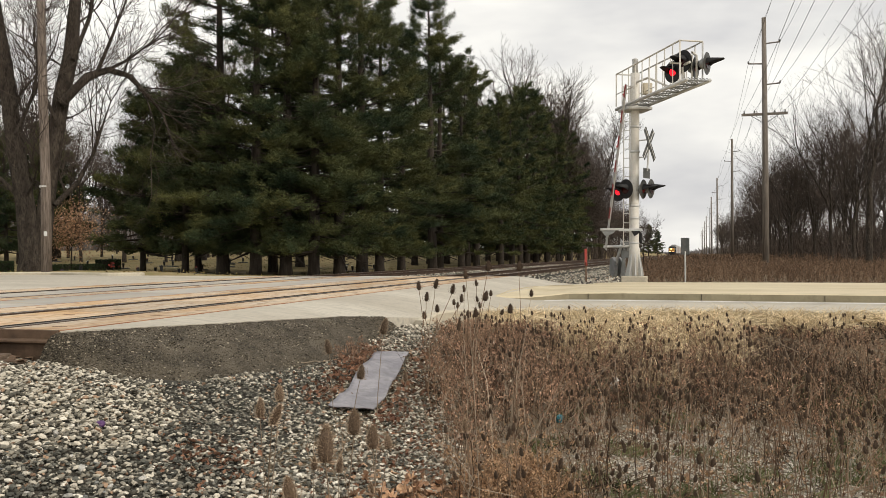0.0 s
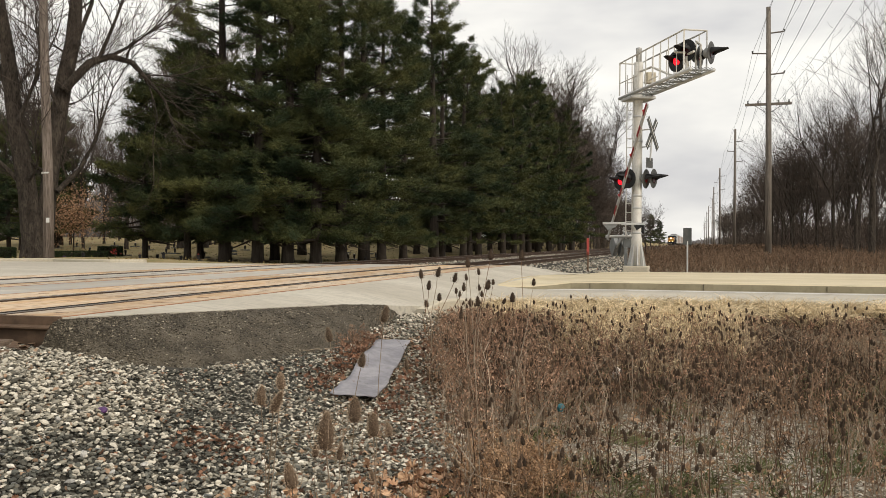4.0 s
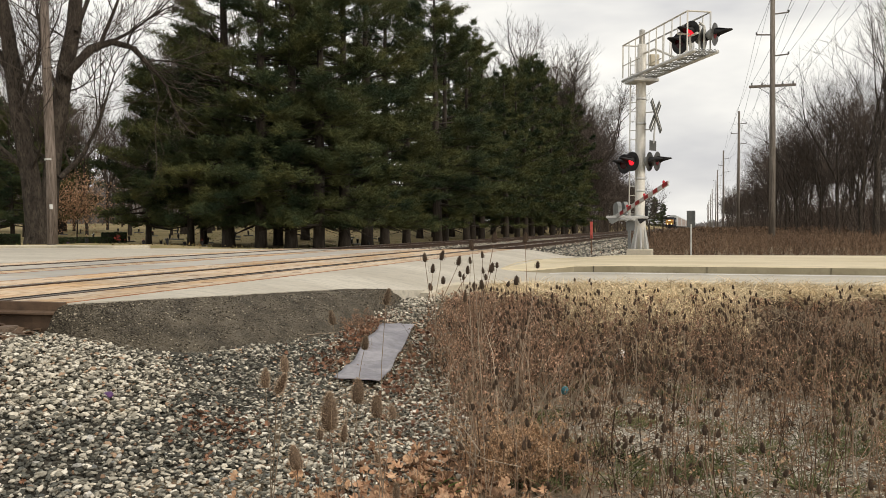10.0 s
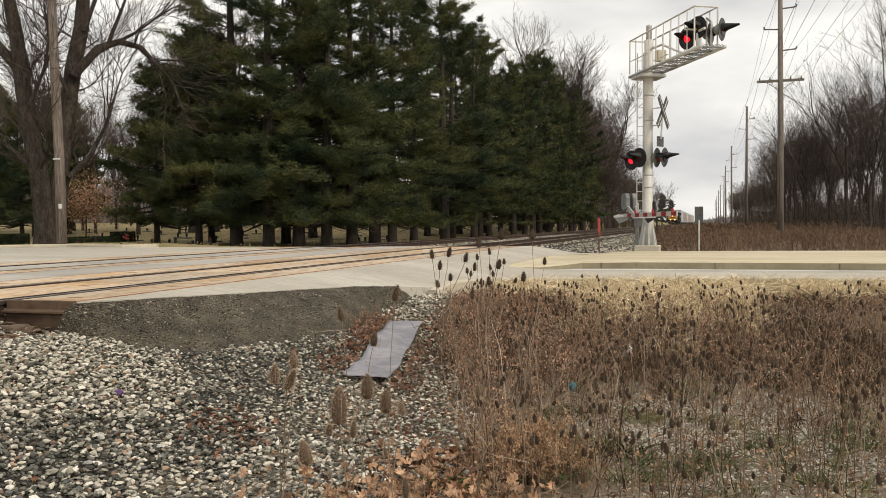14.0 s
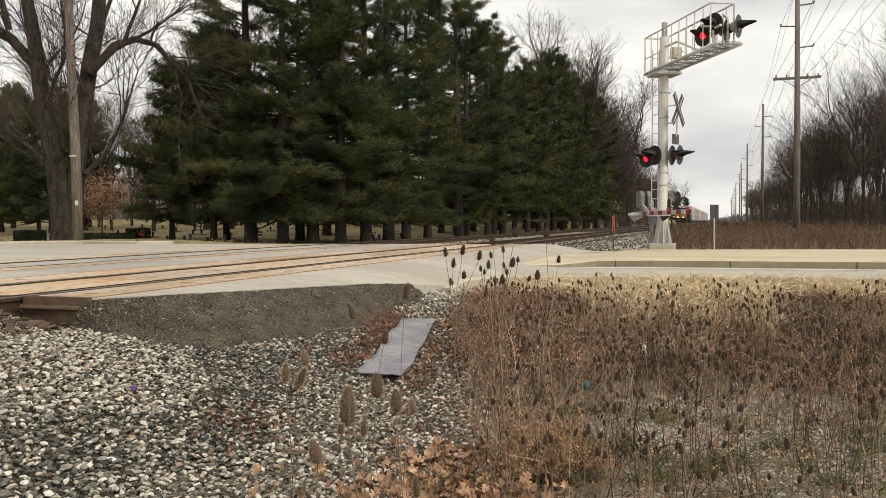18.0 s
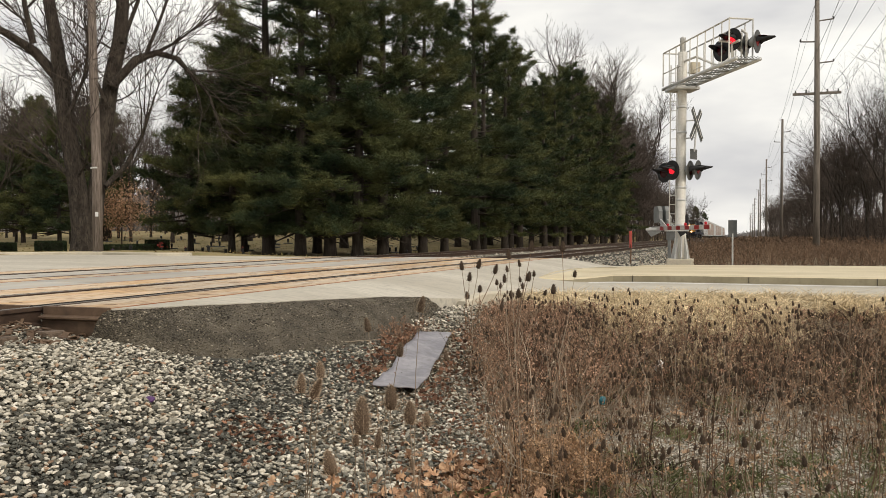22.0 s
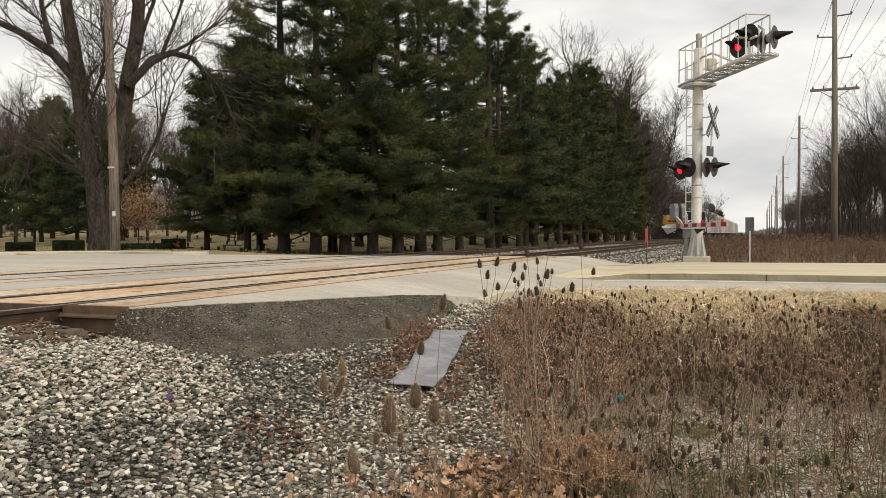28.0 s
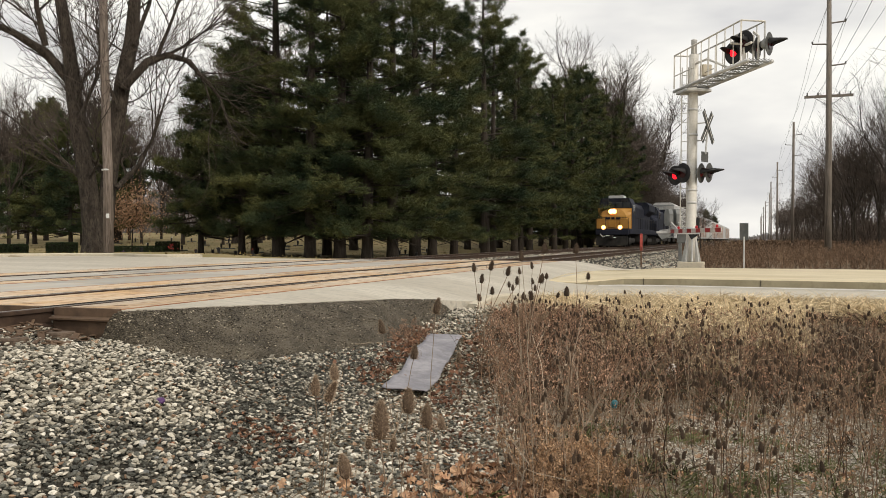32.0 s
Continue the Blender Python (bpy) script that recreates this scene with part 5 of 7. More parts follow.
def pine_meshes(seed, height, low, full=1.0, tuft=28, needle=1.0, wide=1.0):
    """Trunk with boughs, and needles in dense flat plumes, of one pine. full: how closely its boughs stand."""
    rng = np.random.default_rng(seed)
    wood = Shape()
    lean = rng.uniform(-0.25, 0.25, 2)
    axis = lambda z: np.array([lean[0] * z / height, lean[1] * z / height, z])
    r0 = 0.017 * height
    zs = [-0.4, 0.5, height * 0.3, height * 0.6, height * 0.85, height]
    wood.tube([tuple(axis(z)) for z in zs], [r0 * 1.25, r0, r0 * 0.82, r0 * 0.5, r0 * 0.22, 0.02], 10)
    bases, tips = [], []
    z = low
    while z < height - 0.3:
        k = (z - low) / (height - low)
        reach = (0.235 * height) * (1 - k) ** 0.75 * (0.72 + 0.5 * min(1, k * 5)) + 0.55 * (1 - 0.6 * k)
        gap = rng.random() < 0.10 and k > 0.25
        for b in range(int(round(rng.uniform(4.5, 7.5) * full * (0.35 if gap else 1)))):
            a = rng.uniform(0, 2 * math.pi)
            L = reach * wide * rng.uniform(0.4, 1.14)
            up = lerp(-0.16, 0.55, k) + rng.uniform(-0.2, 0.2)
            d = np.array([math.cos(a), math.sin(a), 0.0])
            p0 = axis(max(low, z + rng.uniform(-0.5, 0.5)))
            droop = -0.10 * L * (1 - k)
            line = lambda u: p0 + d * L * u + np.array([0, 0, up * L * u + droop * u * u + 0.10 * L * u ** 3])
            wood.tube([tuple(line(u)) for u in (0, 0.35, 0.7, 1.0)], [0.045 * (1 - k) + 0.018, 0.03 * (1 - k) + 0.012, 0.014, 0.006], 4, False)
            side = np.array([-d[1], d[0], 0.0])
            # side sprays off the bough, each a flat row of tufts
            for _ in range(int(4 + L * 2.1)):
                u = rng.uniform(0.25, 1.0) ** 0.8
                sgn = 1 if rng.random() < 0.5 else -1
                spray = (0.34 * L * (1.15 - u) + 0.18) * rng.uniform(0.5, 1.2)
                way0 = d * rng.uniform(0.45, 0.9) + side * sgn * rng.uniform(0.35, 1.0)
                rows = int(2 + spray * 4.2)
                lift = rng.uniform(-0.25, 0.6)
                for j in range(rows):
                    c = line(u) + way0 * spray * (j + 0.6) / rows + np.array([0, 0, (0.06 + lift * spray) * (j / rows) + rng.normal(0.0, 0.06)])
                    m = int(rng.integers(tuft - 7, tuft + 7))
                    o = c + rng.normal(0, 1, (m, 3)) * np.array([0.10, 0.10, 0.075])
                    way = unit(way0 * 0.7 + rng.normal(0, 0.7, (m, 3)) * np.array([1, 1, 0.55]) + np.array([0, 0, 0.5]))
                    bases.append(o)
                    tips.append(o + way * rng.uniform(0.11, 0.235, (m, 1)) * needle ** 0.5)
        z += rng.uniform(0.55, 0.95) * (height / 16.0) ** 0.5 * (1.0 if k < 0.8 else 0.6)
    base, tip = np.concatenate(bases), np.concatenate(tips)
    keep = base[:, 2] > 1.05 + 0.25 * np.sin(base[:, 0] * 2.1) * np.cos(base[:, 1] * 1.7)      # browsed off near the ground
    base, tip = base[keep], tip[keep]
    n = len(base)
    side = unit(np.cross(tip - base, rng.normal(0, 1, (n, 3))))
    needles = blades_mesh("needles", base, tip, rng.uniform(0.010, 0.020, n) * needle, side, M_PINE)
    return wood.mesh("pine_trunk", M_PINEBARK, True), needles


# dense ones for the near edge of the stand, plainer ones for its depth
PINES = [pine_meshes(1, 16.5, 1.3, 1.15, 26), pine_meshes(2, 17.5, 1.2, 1.1, 26), pine_meshes(3, 15.5, 1.1, 1.2, 26), pine_meshes(14, 18.0, 1.4, 1.1, 26, 1.0, 0.86), pine_meshes(5, 9.0, 1.0, 1.4, 20, 1.3), pine_meshes(6, 10.3, 1.5, 1.4, 26, 1.0, 1.05),
         pine_meshes(7, 16.5, 1.3, 0.85, 13, 2.0), pine_meshes(8, 17.5, 1.5, 0.85, 13, 2.0)]


def plant_pine(i, x, y, turn, scale=1.0, where="in the dense stand by the railway"):
    t = thing("pine_tree", pose(x, y, ground_z(x, y) - 0.05, 0, 0, turn) @ Matrix.Scale(scale, 4), "dark green tall pine tree " + where, "pine tree", "pine trees of the stand")
    part("trunk", PINES[i][0], None, t, "dark rough trunk")
    part("crown", PINES[i][1], None, t, "layered green needle plumes")


def build_pines():
    rng = random.Random(21)
    edge = [(-23.4, 35.6, 5), (-21.0, 35.0, 3), (-19.1, 34.6, 1), (-18.0, 35.4, 0), (-16.7, 35.6, 2), (-16.3, 37.6, 1), (-16.1, 40.0, 3), (-16.3, 43.0, 3), (-16.4, 46.8, 0)]
    for x, y, i in edge:
        plant_pine(i, x, y, rng.uniform(0, 360), 1.0 if x < -23 else (0.86 if y > 42 else rng.uniform(0.94, 1.05)), "at the edge of the stand")
    plant_pine(4, -26.2, 36.2, 40, 1.0, "small and bushy by the lawn")
    plant_pine(4, -24.6, 38.6, 200, 1.15, "small and bushy by the lawn")
    y = 51.0
    while y < 118:
        for x in (-16.4, -20.6):
            if x < -20 and y < 60:
                continue
            plant_pine(rng.choice((6, 7)) if y > 58 or x < -20 else rng.choice((0, 1, 3)), x + rng.uniform(-0.6, 0.6), y + rng.uniform(-0.8, 0.8), rng.uniform(0, 360), rng.uniform(0.88, 1.08) * (0.92 if 54 < y < 80 else 1.0))
        y += lerp(3.8, 6.5, (y - 51) / 74)
    for x, y in ((-20.5, 40.0), (-24, 49.0)):
        plant_pine(rng.choice((6, 7)), x + rng.uniform(-0.5, 0.5), y + rng.uniform(-0.5, 0.5), rng.uniform(0, 360), rng.uniform(0.9, 1.06))


build_pines()


def branch_out(wood, twigs, rng, p, d, length, r, depth, up=0.16, spread=0.62, least=0.010):
    """A bare limb that forks again and again; thin ends go to twigs."""
    pts, rad = [p.copy()], [r]
    seg = 3 if depth > 1 else 2
    q, v = p.copy(), d.copy()
    for s in range(seg):
        v = (v + Vector((rng.gauss(0, 0.13), rng.gauss(0, 0.13), rng.gauss(0.02, 0.1) + up * 0.35))).normalized()
        q = q + v * (length / seg)
        pts.append(q.copy())
        rad.append(r * (1 - 0.42 * (s + 1) / seg))
    target = wood if r > max(0.02, least * 1.25) else twigs
    target.tube([tuple(a) for a in pts], rad, 6 if r > 0.06 else (4 if r > 0.02 else 3), False)
    if depth == 0:
        for _ in range(3):
            w = Vector((rng.gauss(0, 1), rng.gauss(0, 1), rng.gauss(0.1, 0.7))).normalized()
            tip = q + (v + w * 0.9).normalized() * length * rng.uniform(0.4, 0.8)
            root = pts[rng.randint(1, seg)]
            twigs.tube([tuple(root), tuple(root.lerp(tip, 0.5) + w * length * 0.06), tuple(tip)], [least * 0.75, least * 0.6, least * 0.35], 3, False)
        return
    kids = rng.randint(2, 3) + (1 if depth > 2 else 0)
    for i in range(kids):
        k = rng.uniform(0.35, 1.0) if i else 1.0
        a = pts[int(k * seg)] if k < 1 else pts[-1]
        w = Vector((rng.gauss(0, 1), rng.gauss(0, 1), rng.gauss(0.15, 0.6))).normalized()
        nd = (v + w * (spread if i else spread * 0.45) + Vector((0, 0, up))).normalized()
        branch_out(wood, twigs, rng, a, nd, length * rng.uniform(0.62, 0.84), max(r * (0.68 if i == 0 else 0.5) * rng.uniform(0.85, 1.05), least), depth - 1, up, spread, least)


def bare_tree_meshes(seed, height, r, depth=6, spread=0.6, clear=0.25, least=0.0145):
    rng = random.Random(seed)
    wood, twigs = Shape(), Shape()
    L = height * clear
    wood.tube([(0, 0, -0.4), (0, 0, 0.4), (rng.uniform(-0.2, 0.2), rng.uniform(-0.2, 0.2), L)], [r * 1.35, r, r * 0.85], 9, False)
    top = Vector(wood.v[-1])
    top = Vector((top.x * 0.5, top.y * 0.5, L - 0.05))
    for i in range(rng.randint(2, 3)):
        a = rng.uniform(0, 6.28)
        d = Vector((math.cos(a) * 0.45 * spread, math.sin(a) * 0.45 * spread, 1)).normalized()
        branch_out(wood, twigs, rng, top, d, height * 0.25, r * 0.66, depth - 1, 0.07, spread, least)
    k = height / max(v[2] for v in twigs.v)
    for s in (wood, twigs):
        s.v = [(x * k, y * k, z * k) for x, y, z in s.v]
    return wood.mesh("bare_trunk", M_BARK, True), twigs.mesh("branchwork", M_TWIG)


BARE = [bare_tree_meshes(31, 16, 0.18, 6, 0.75, 0.3), bare_tree_meshes(32, 18, 0.20, 6, 0.7, 0.35), bare_tree_meshes(33, 14, 0.14, 6, 0.8, 0.25), bare_tree_meshes(34, 23, 0.42, 7, 0.95, 0.2, 0.014), bare_tree_meshes(35, 19, 0.24, 6, 0.9, 0.2),
        bare_tree_meshes(36, 17, 0.19, 6, 0.6, 0.3, 0.009), bare_tree_meshes(37, 15, 0.16, 6, 0.66, 0.36, 0.009), bare_tree_meshes(38, 17, 0.22, 6, 0.74, 0.32, 0.009)]


def plant_bare(i, x, y, turn, scale=1.0, label="bare grey-brown deciduous tree in winter", group="bare trees of the woods"):
    t = thing("bare_tree", pose(x, y, ground_z(x, y) - 0.05, 0, 0, turn) @ Matrix.Scale(scale, 4), label, "tree", group)
    part("trunk", BARE[i][0], None, t, "grey bark trunk and limbs")
    tagged(part("branchwork", BARE[i][1], None, t), "fine brown twigs", kind="stuff")


def build_woods():
    rng = random.Random(77)
    # the wood along the far side of the pole line
    y = 60.0
    while y < 420:
        for x in (10.0, 13.8, 19.0):
            if y < 190 or x < 14:
                plant_bare(rng.choice((5, 6, 7, 5, 6, 2)), x + rng.uniform(-1.2, 1.2), y + rng.uniform(-1.8, 1.8), rng.uniform(0, 360), rng.uniform(0.6, 0.98), "bare slender tree in the brown wood beyond the poles")
        y += lerp(6.0, 16.0, min(1, (y - 60) / 200))
    plant_bare(7, 9.4, 53.0, 30, 0.95, "tall slender bare tree at the wood's edge")
    plant_bare(2, -2.55, 45.0, 70, 0.24, "small bare sapling beyond the crossing signal")
    # beyond the pines, along the track
    for x, y, s in ((-21, 99, 1.1), (-20, 108, 1.15), (-19.5, 116, 1.15), (-17.4, 123, 1.1), (-16.9, 131, 1.12), (-17.5, 140, 1.1), (-16.6, 149, 1.05), (-17.2, 162, 1.1)):
        plant_bare(3, x, y, rng.uniform(0, 360), s, "large bare spreading tree behind the pines")
    y = 128.0
    while y < 255:
        for x in (-17.0, -22.0):
            plant_bare(rng.choice((0, 1, 2, 4)), x + rng.uniform(-1, 1), y + rng.uniform(-2, 2), rng.uniform(0, 360), rng.uniform(0.62, 0.9), "bare tree beside the distant track")
        y += lerp(4.0, 12.0, (y - 128) / 127)
    # twiggy trees beside the lawn
    for a, d, i, k in ((34.5, 60, 6, 0.7), (37.0, 61, 7, 0.7), (39.5, 64, 5, 0.65), (43.0, 62, 6, 0.75), (47.0, 58, 5, 0.7)):
        plant_bare(i, -math.sin(radians(a)) * d, math.cos(radians(a)) * d, d * 7.0, k, "bare twiggy tree on the cemetery lawn", "bare trees of the cemetery")
    # far side of the cemetery
    for k in range(38):
        a = radians(rng.uniform(26, 52))
        d = rng.uniform(66, 130)
        plant_bare(rng.choice((0, 1, 0, 4, 2)), -math.sin(a) * d, math.cos(a) * d, rng.uniform(0, 360), rng.uniform(0.55, 0.85), "bare tree at the back of the cemetery", "bare trees of the cemetery")


build_woods()


def build_big_tree():
    """The old double-trunked tree beside the wooden pole."""
    rng = random.Random(404)
    bx, by = -24.3, 26.3
    right, u = Vector((0.73, 0.683, 0)), 0.0233      # across the view, metres a step
    t = thing("old_tree", pose(bx, by, ground_z(bx, by) - 0.05), "large old bare tree forking into two thick trunks", "tree")
    wood, twigs = Shape(), Shape()

    def at(px, up, back=0.0):
        return right * (px * u) + Vector((right.y * -back, right.x * back, up * u))

    stems = [([(14, -12), (12, 30), (4, 110), (-8, 190), (-16, 250), (-24, 330), (-42, 450), (-56, 600)], [0.62, 0.42, 0.35, 0.32, 0.30, 0.26, 0.20, 0.09]),
             ([(24, -12), (27, 30), (34, 110), (45, 200), (58, 290), (72, 360), (80, 460), (90, 620)], [0.50, 0.36, 0.31, 0.30, 0.31, 0.28, 0.21, 0.09])]
    limbs = [([(-20, 285), (-60, 332), (-105, 355), (-170, 385)], 0.22), ([(-60, 340), (-72, 400), (-75, 480)], 0.13), ([(56, 275), (97, 325), (132, 345), (164, 330), (187, 305)], 0.19),
             ([(112, 335), (137, 400), (162, 470)], 0.08), ([(132, 345), (162, 360), (207, 400)], 0.07), ([(46, 110), (82, 150), (107, 200), (122, 250)], 0.11), ([(0, 120), (-40, 160), (-75, 190)], 0.11), ([(52, 240), (27, 300), (18, 380)], 0.08), ([(74, 350), (102, 430), (117, 520)], 0.11), ([(-10, 220), (16, 290), (24, 350)], 0.08)]
    for pts, rad in stems:
        wood.tube([tuple(at(a, b)) for a, b in pts], rad, 12, False)
        for k in range(3, len(pts)):
            for _ in range(2):
                p = at(*pts[k - 1]).lerp(at(*pts[k]), rng.random())
                a = rng.uniform(0, 6.28)
                branch_out(wood, twigs, rng, p, Vector((math.cos(a), math.sin(a), rng.uniform(0.1, 0.9))).normalized(), rng.uniform(1.1, 2.2), rng.uniform(0.03, 0.06), 3, 0.06, 0.8)
    for pts, r in limbs:
        q = [at(a, b, rng.uniform(-0.5, 0.5)) for a, b in pts]
        wood.tube([tuple(p) for p in q], [r * (1 - 0.6 * i / (len(q) - 1)) for i in range(len(q))], 8, False)
        for i in range(1, len(q)):
            d = (q[i] - q[i - 1]).normalized()
            for _ in range(2):
                p = q[i - 1].lerp(q[i], rng.uniform(0.3, 1.0))
                w = Vector((rng.gauss(0, 1), rng.gauss(0, 1), rng.gauss(0.1, 0.8))).normalized()
                branch_out(wood, twigs, rng, p, (d + w * 0.8).normalized(), rng.uniform(1.0, 2.0), rng.uniform(0.025, 0.045), 3, 0.05, 0.8)
        branch_out(wood, twigs, rng, q[-1], (q[-1] - q[-2]).normalized(), 1.5, r * 0.4, 3, 0.08, 0.75)
    part("trunk", wood, M_BARK, t, "furrowed grey-brown trunks and limbs", True)
    tagged(part("branchwork", twigs, M_TWIG, t), "dense fine twigs", kind="stuff")


build_big_tree()


def scatter_blades(name, n, spots, h0, h1, w0, w1, bend, material, label, category, seed, curve=0.0):
    """A stand of upright stalks or grass. spots: n feet (x, y)."""
    rng = np.random.default_rng(seed)
    base = np.array([(x, y, ground_z(x, y) - 0.02) for x, y in spots], np.float32)
    n = len(base)
    way = unit(np.concatenate([rng.normal(0, bend, (n, 2)), np.ones((n, 1))], 1))
    tip = base + way * rng.uniform(h0, h1, (n, 1))
    a = rng.uniform(0, math.pi, n)
    side = np.stack([np.cos(a), np.sin(a), np.zeros(n)], 1)
    ob = new(name, blades_mesh(name, base, tip, rng.uniform(w0, w1, n), side, material))
    return tagged(ob, label, category, kind="stuff")


# ---- foreground gravel ----
def gravel_edge(y):
    """Where the gravel gives way to the weeds."""
    return float(np.interp(y, [0, 3.0, 4.6, 5.6, 7.35, 9.5, 11], [-0.9, -1.3, -1.75, -1.85, -2.5, -3.2, -3.5]))


WEDGE_LOW = [(-5.55, 6.2), (-5.1, 6.02), (-4.55, 6.1), (-4.18, 6.5), (-3.98, 7.4), (-3.85, 8.4), (-3.7, 9.8), (-3.6, 10.8)]


def under_wedge(x, y):
    """Whether the asphalt bank or the road covers this spot."""
    if x < -5.55:
        return y > 6.25
    lim = np.interp(x, [p[0] for p in WEDGE_LOW[:4]], [p[1] for p in WEDGE_LOW[:4]])
    if x < -4.18:
        return y > lim + 0.05
    return y > 6.5 and x < np.interp(y, [p[1] for p in WEDGE_LOW[3:]], [p[0] for p in WEDGE_LOW[3:]]) - 0.05


def build_ballast():
    rng = random.Random(11)
    bed = thing("ballast_bed", pose(0, 0, 0), "loose grey and pale ballast stones beside the track", "ballast", kind="structure")
    pale, dark = Shape(), Shape()
    single = []
    count = 0
    while count < 74000:
        y = 2.2 + 8.6 * rng.random() ** 1.42
        x = rng.uniform(-8.4, gravel_edge(y) + 0.55)
        if under_wedge(x, y):
            continue
        if x > gravel_edge(y) and rng.random() < (x - gravel_edge(y)) / 0.55:
            continue
        if x > -0.25 * y * 1.2 + 2.2:
            continue
        count += 1
        z = ground_z(x, y) + rng.uniform(-0.008, 0.044)
        band = x + 0.10 * (y - 5) + 0.6 * noise.noise(Vector((x * 0.9, y * 0.9, 5)))
        is_dark = rng.random() < (lerp(0.74, 0.42, smooth01((band + 3.4) / 1.2)) if band > -4.0 else (0.24 if y < 4.4 else 0.06))
        r = rng.uniform(0.011, 0.022) if is_dark else rng.uniform(0.013, 0.028)
        p = Vector((x, y, z))
        if 2.8 < y < 4.6 and -4.4 < x < -1.6 and len(single) < 300 and rng.random() < 0.1:
            single.append((p, r * 1.25, is_dark))
        else:
            pebble(dark if is_dark else pale, rng, p, r, y < 5.5)
    tagged(part("pale_stones", pale, M_BALLAST, bed, "pale grey and white stones"), kind="stuff")
    tagged(part("dark_stones", dark, M_DARKBALLAST, bed, "small slate-grey stones"), kind="stuff")
    kinds = []
    for k in range(10):
        s = Shape()
        pebble(s, rng, Vector((0, 0, 0)), 1.0, True)
        kinds.append(s.mesh("stone", (M_STONE_ONE, M_STONE_GREY)[k % 2]))
    for p, r, d in single:
        part("stone", rng.choice(kinds[0::2] if not d else kinds[1::2]), None, bed, m=Matrix.Translation(p) @ pose(0, 0, 0, 0, 0, rng.uniform(0, 360)) @ Matrix.Scale(r, 4))
    far = Shape()
    for _ in range(13500):
        y = 26.0 + 42 * rng.random() ** 1.6
        x = rng.uniform(-14.0, -2.0 if y < 34 else -3.0)
        pebble(far, rng, Vector((x, y, ground_z(x, y) + rng.uniform(0, 0.05))), rng.uniform(0.03, 0.055))
    tagged(part("far_stones", far, M_BALLAST, bed, "pale stones beyond the road"), kind="stuff")
    white = Shape()
    for _ in range(900):
        y = rng.uniform(9.4, 11.6)
        x = rng.gauss(-3.45 - 0.08 * (y - 9), 0.16)
        pebble(white, rng, Vector((x, y, ground_z(x, y) + rng.uniform(0.0, 0.09))), rng.uniform(0.012, 0.03))
    tagged(part("pale_crumbs", white, M_BALLAST, bed, "pale broken concrete crumbs by the kerb"), kind="stuff")


def build_grit():
    rng = random.Random(71)
    s = Shape()
    n = 0
    while n < 15000:
        x, y = rng.gauss(0.3, 0.62), rng.gauss(6.7, 0.75)
        if x < gravel_edge(y) + 0.3:
            continue
        pebble(s, rng, Vector((x, y, ground_z(x, y) + 0.004)), rng.uniform(0.006, 0.019))
        n += 1
    tagged(part("pale_grit", s, M_GRIT), "pale grit and small stones on the bare soil", "gravel", kind="stuff")


M_GRIT = stone_mat("pale_grit_stone", [(0.0, (0.16, 0.145, 0.115)), (0.2, (0.40, 0.37, 0.31)), (0.45, (0.62, 0.58, 0.50)), (0.75, (0.80, 0.76, 0.67))])
M_STONE_ONE = noise_mat("single_pale_stone", (0.34, 0.33, 0.31), (0.52, 0.50, 0.46), 3.0, (0.24, 0.235, 0.22), 12.0, rough=0.9, bump=0.3, bump_scale=20, coords="Object", rand=0.45)
M_STONE_GREY = noise_mat("single_grey_stone", (0.15, 0.16, 0.155), (0.26, 0.265, 0.255), 3.0, (0.10, 0.10, 0.10), 12.0, rough=0.9, bump=0.3, bump_scale=20, coords="Object", rand=0.5)
build_ballast()
build_grit()


def leaf(shape, rng, at, size, tilt=0.45):
    """A curled lobed leaf."""
    rim = [(0, -0.5), (0.16, -0.3), (0.42, -0.22), (0.2, -0.05), (0.5, 0.12), (0.2, 0.2), (0.28, 0.42), (0, 0.55), (-0.28, 0.42), (-0.2, 0.2), (-0.5, 0.12), (-0.2, -0.05), (-0.42, -0.22), (-0.16, -0.3)]
    curl, e = rng.uniform(-0.4, 1.8), Euler((rng.gauss(0, tilt), rng.gauss(0, tilt), rng.uniform(0, 6.28))).to_matrix()
    vs = [tuple(at + e @ Vector((u * size, w * size, (u * u + 0.6 * w * w) * curl * size))) for u, w in rim]
    n = len(vs)
    c = tuple(at + e @ Vector((0, 0, -0.02 * size)))
    shape.add(vs + [c], [(i, (i + 1) % n, n) for i in range(n)])


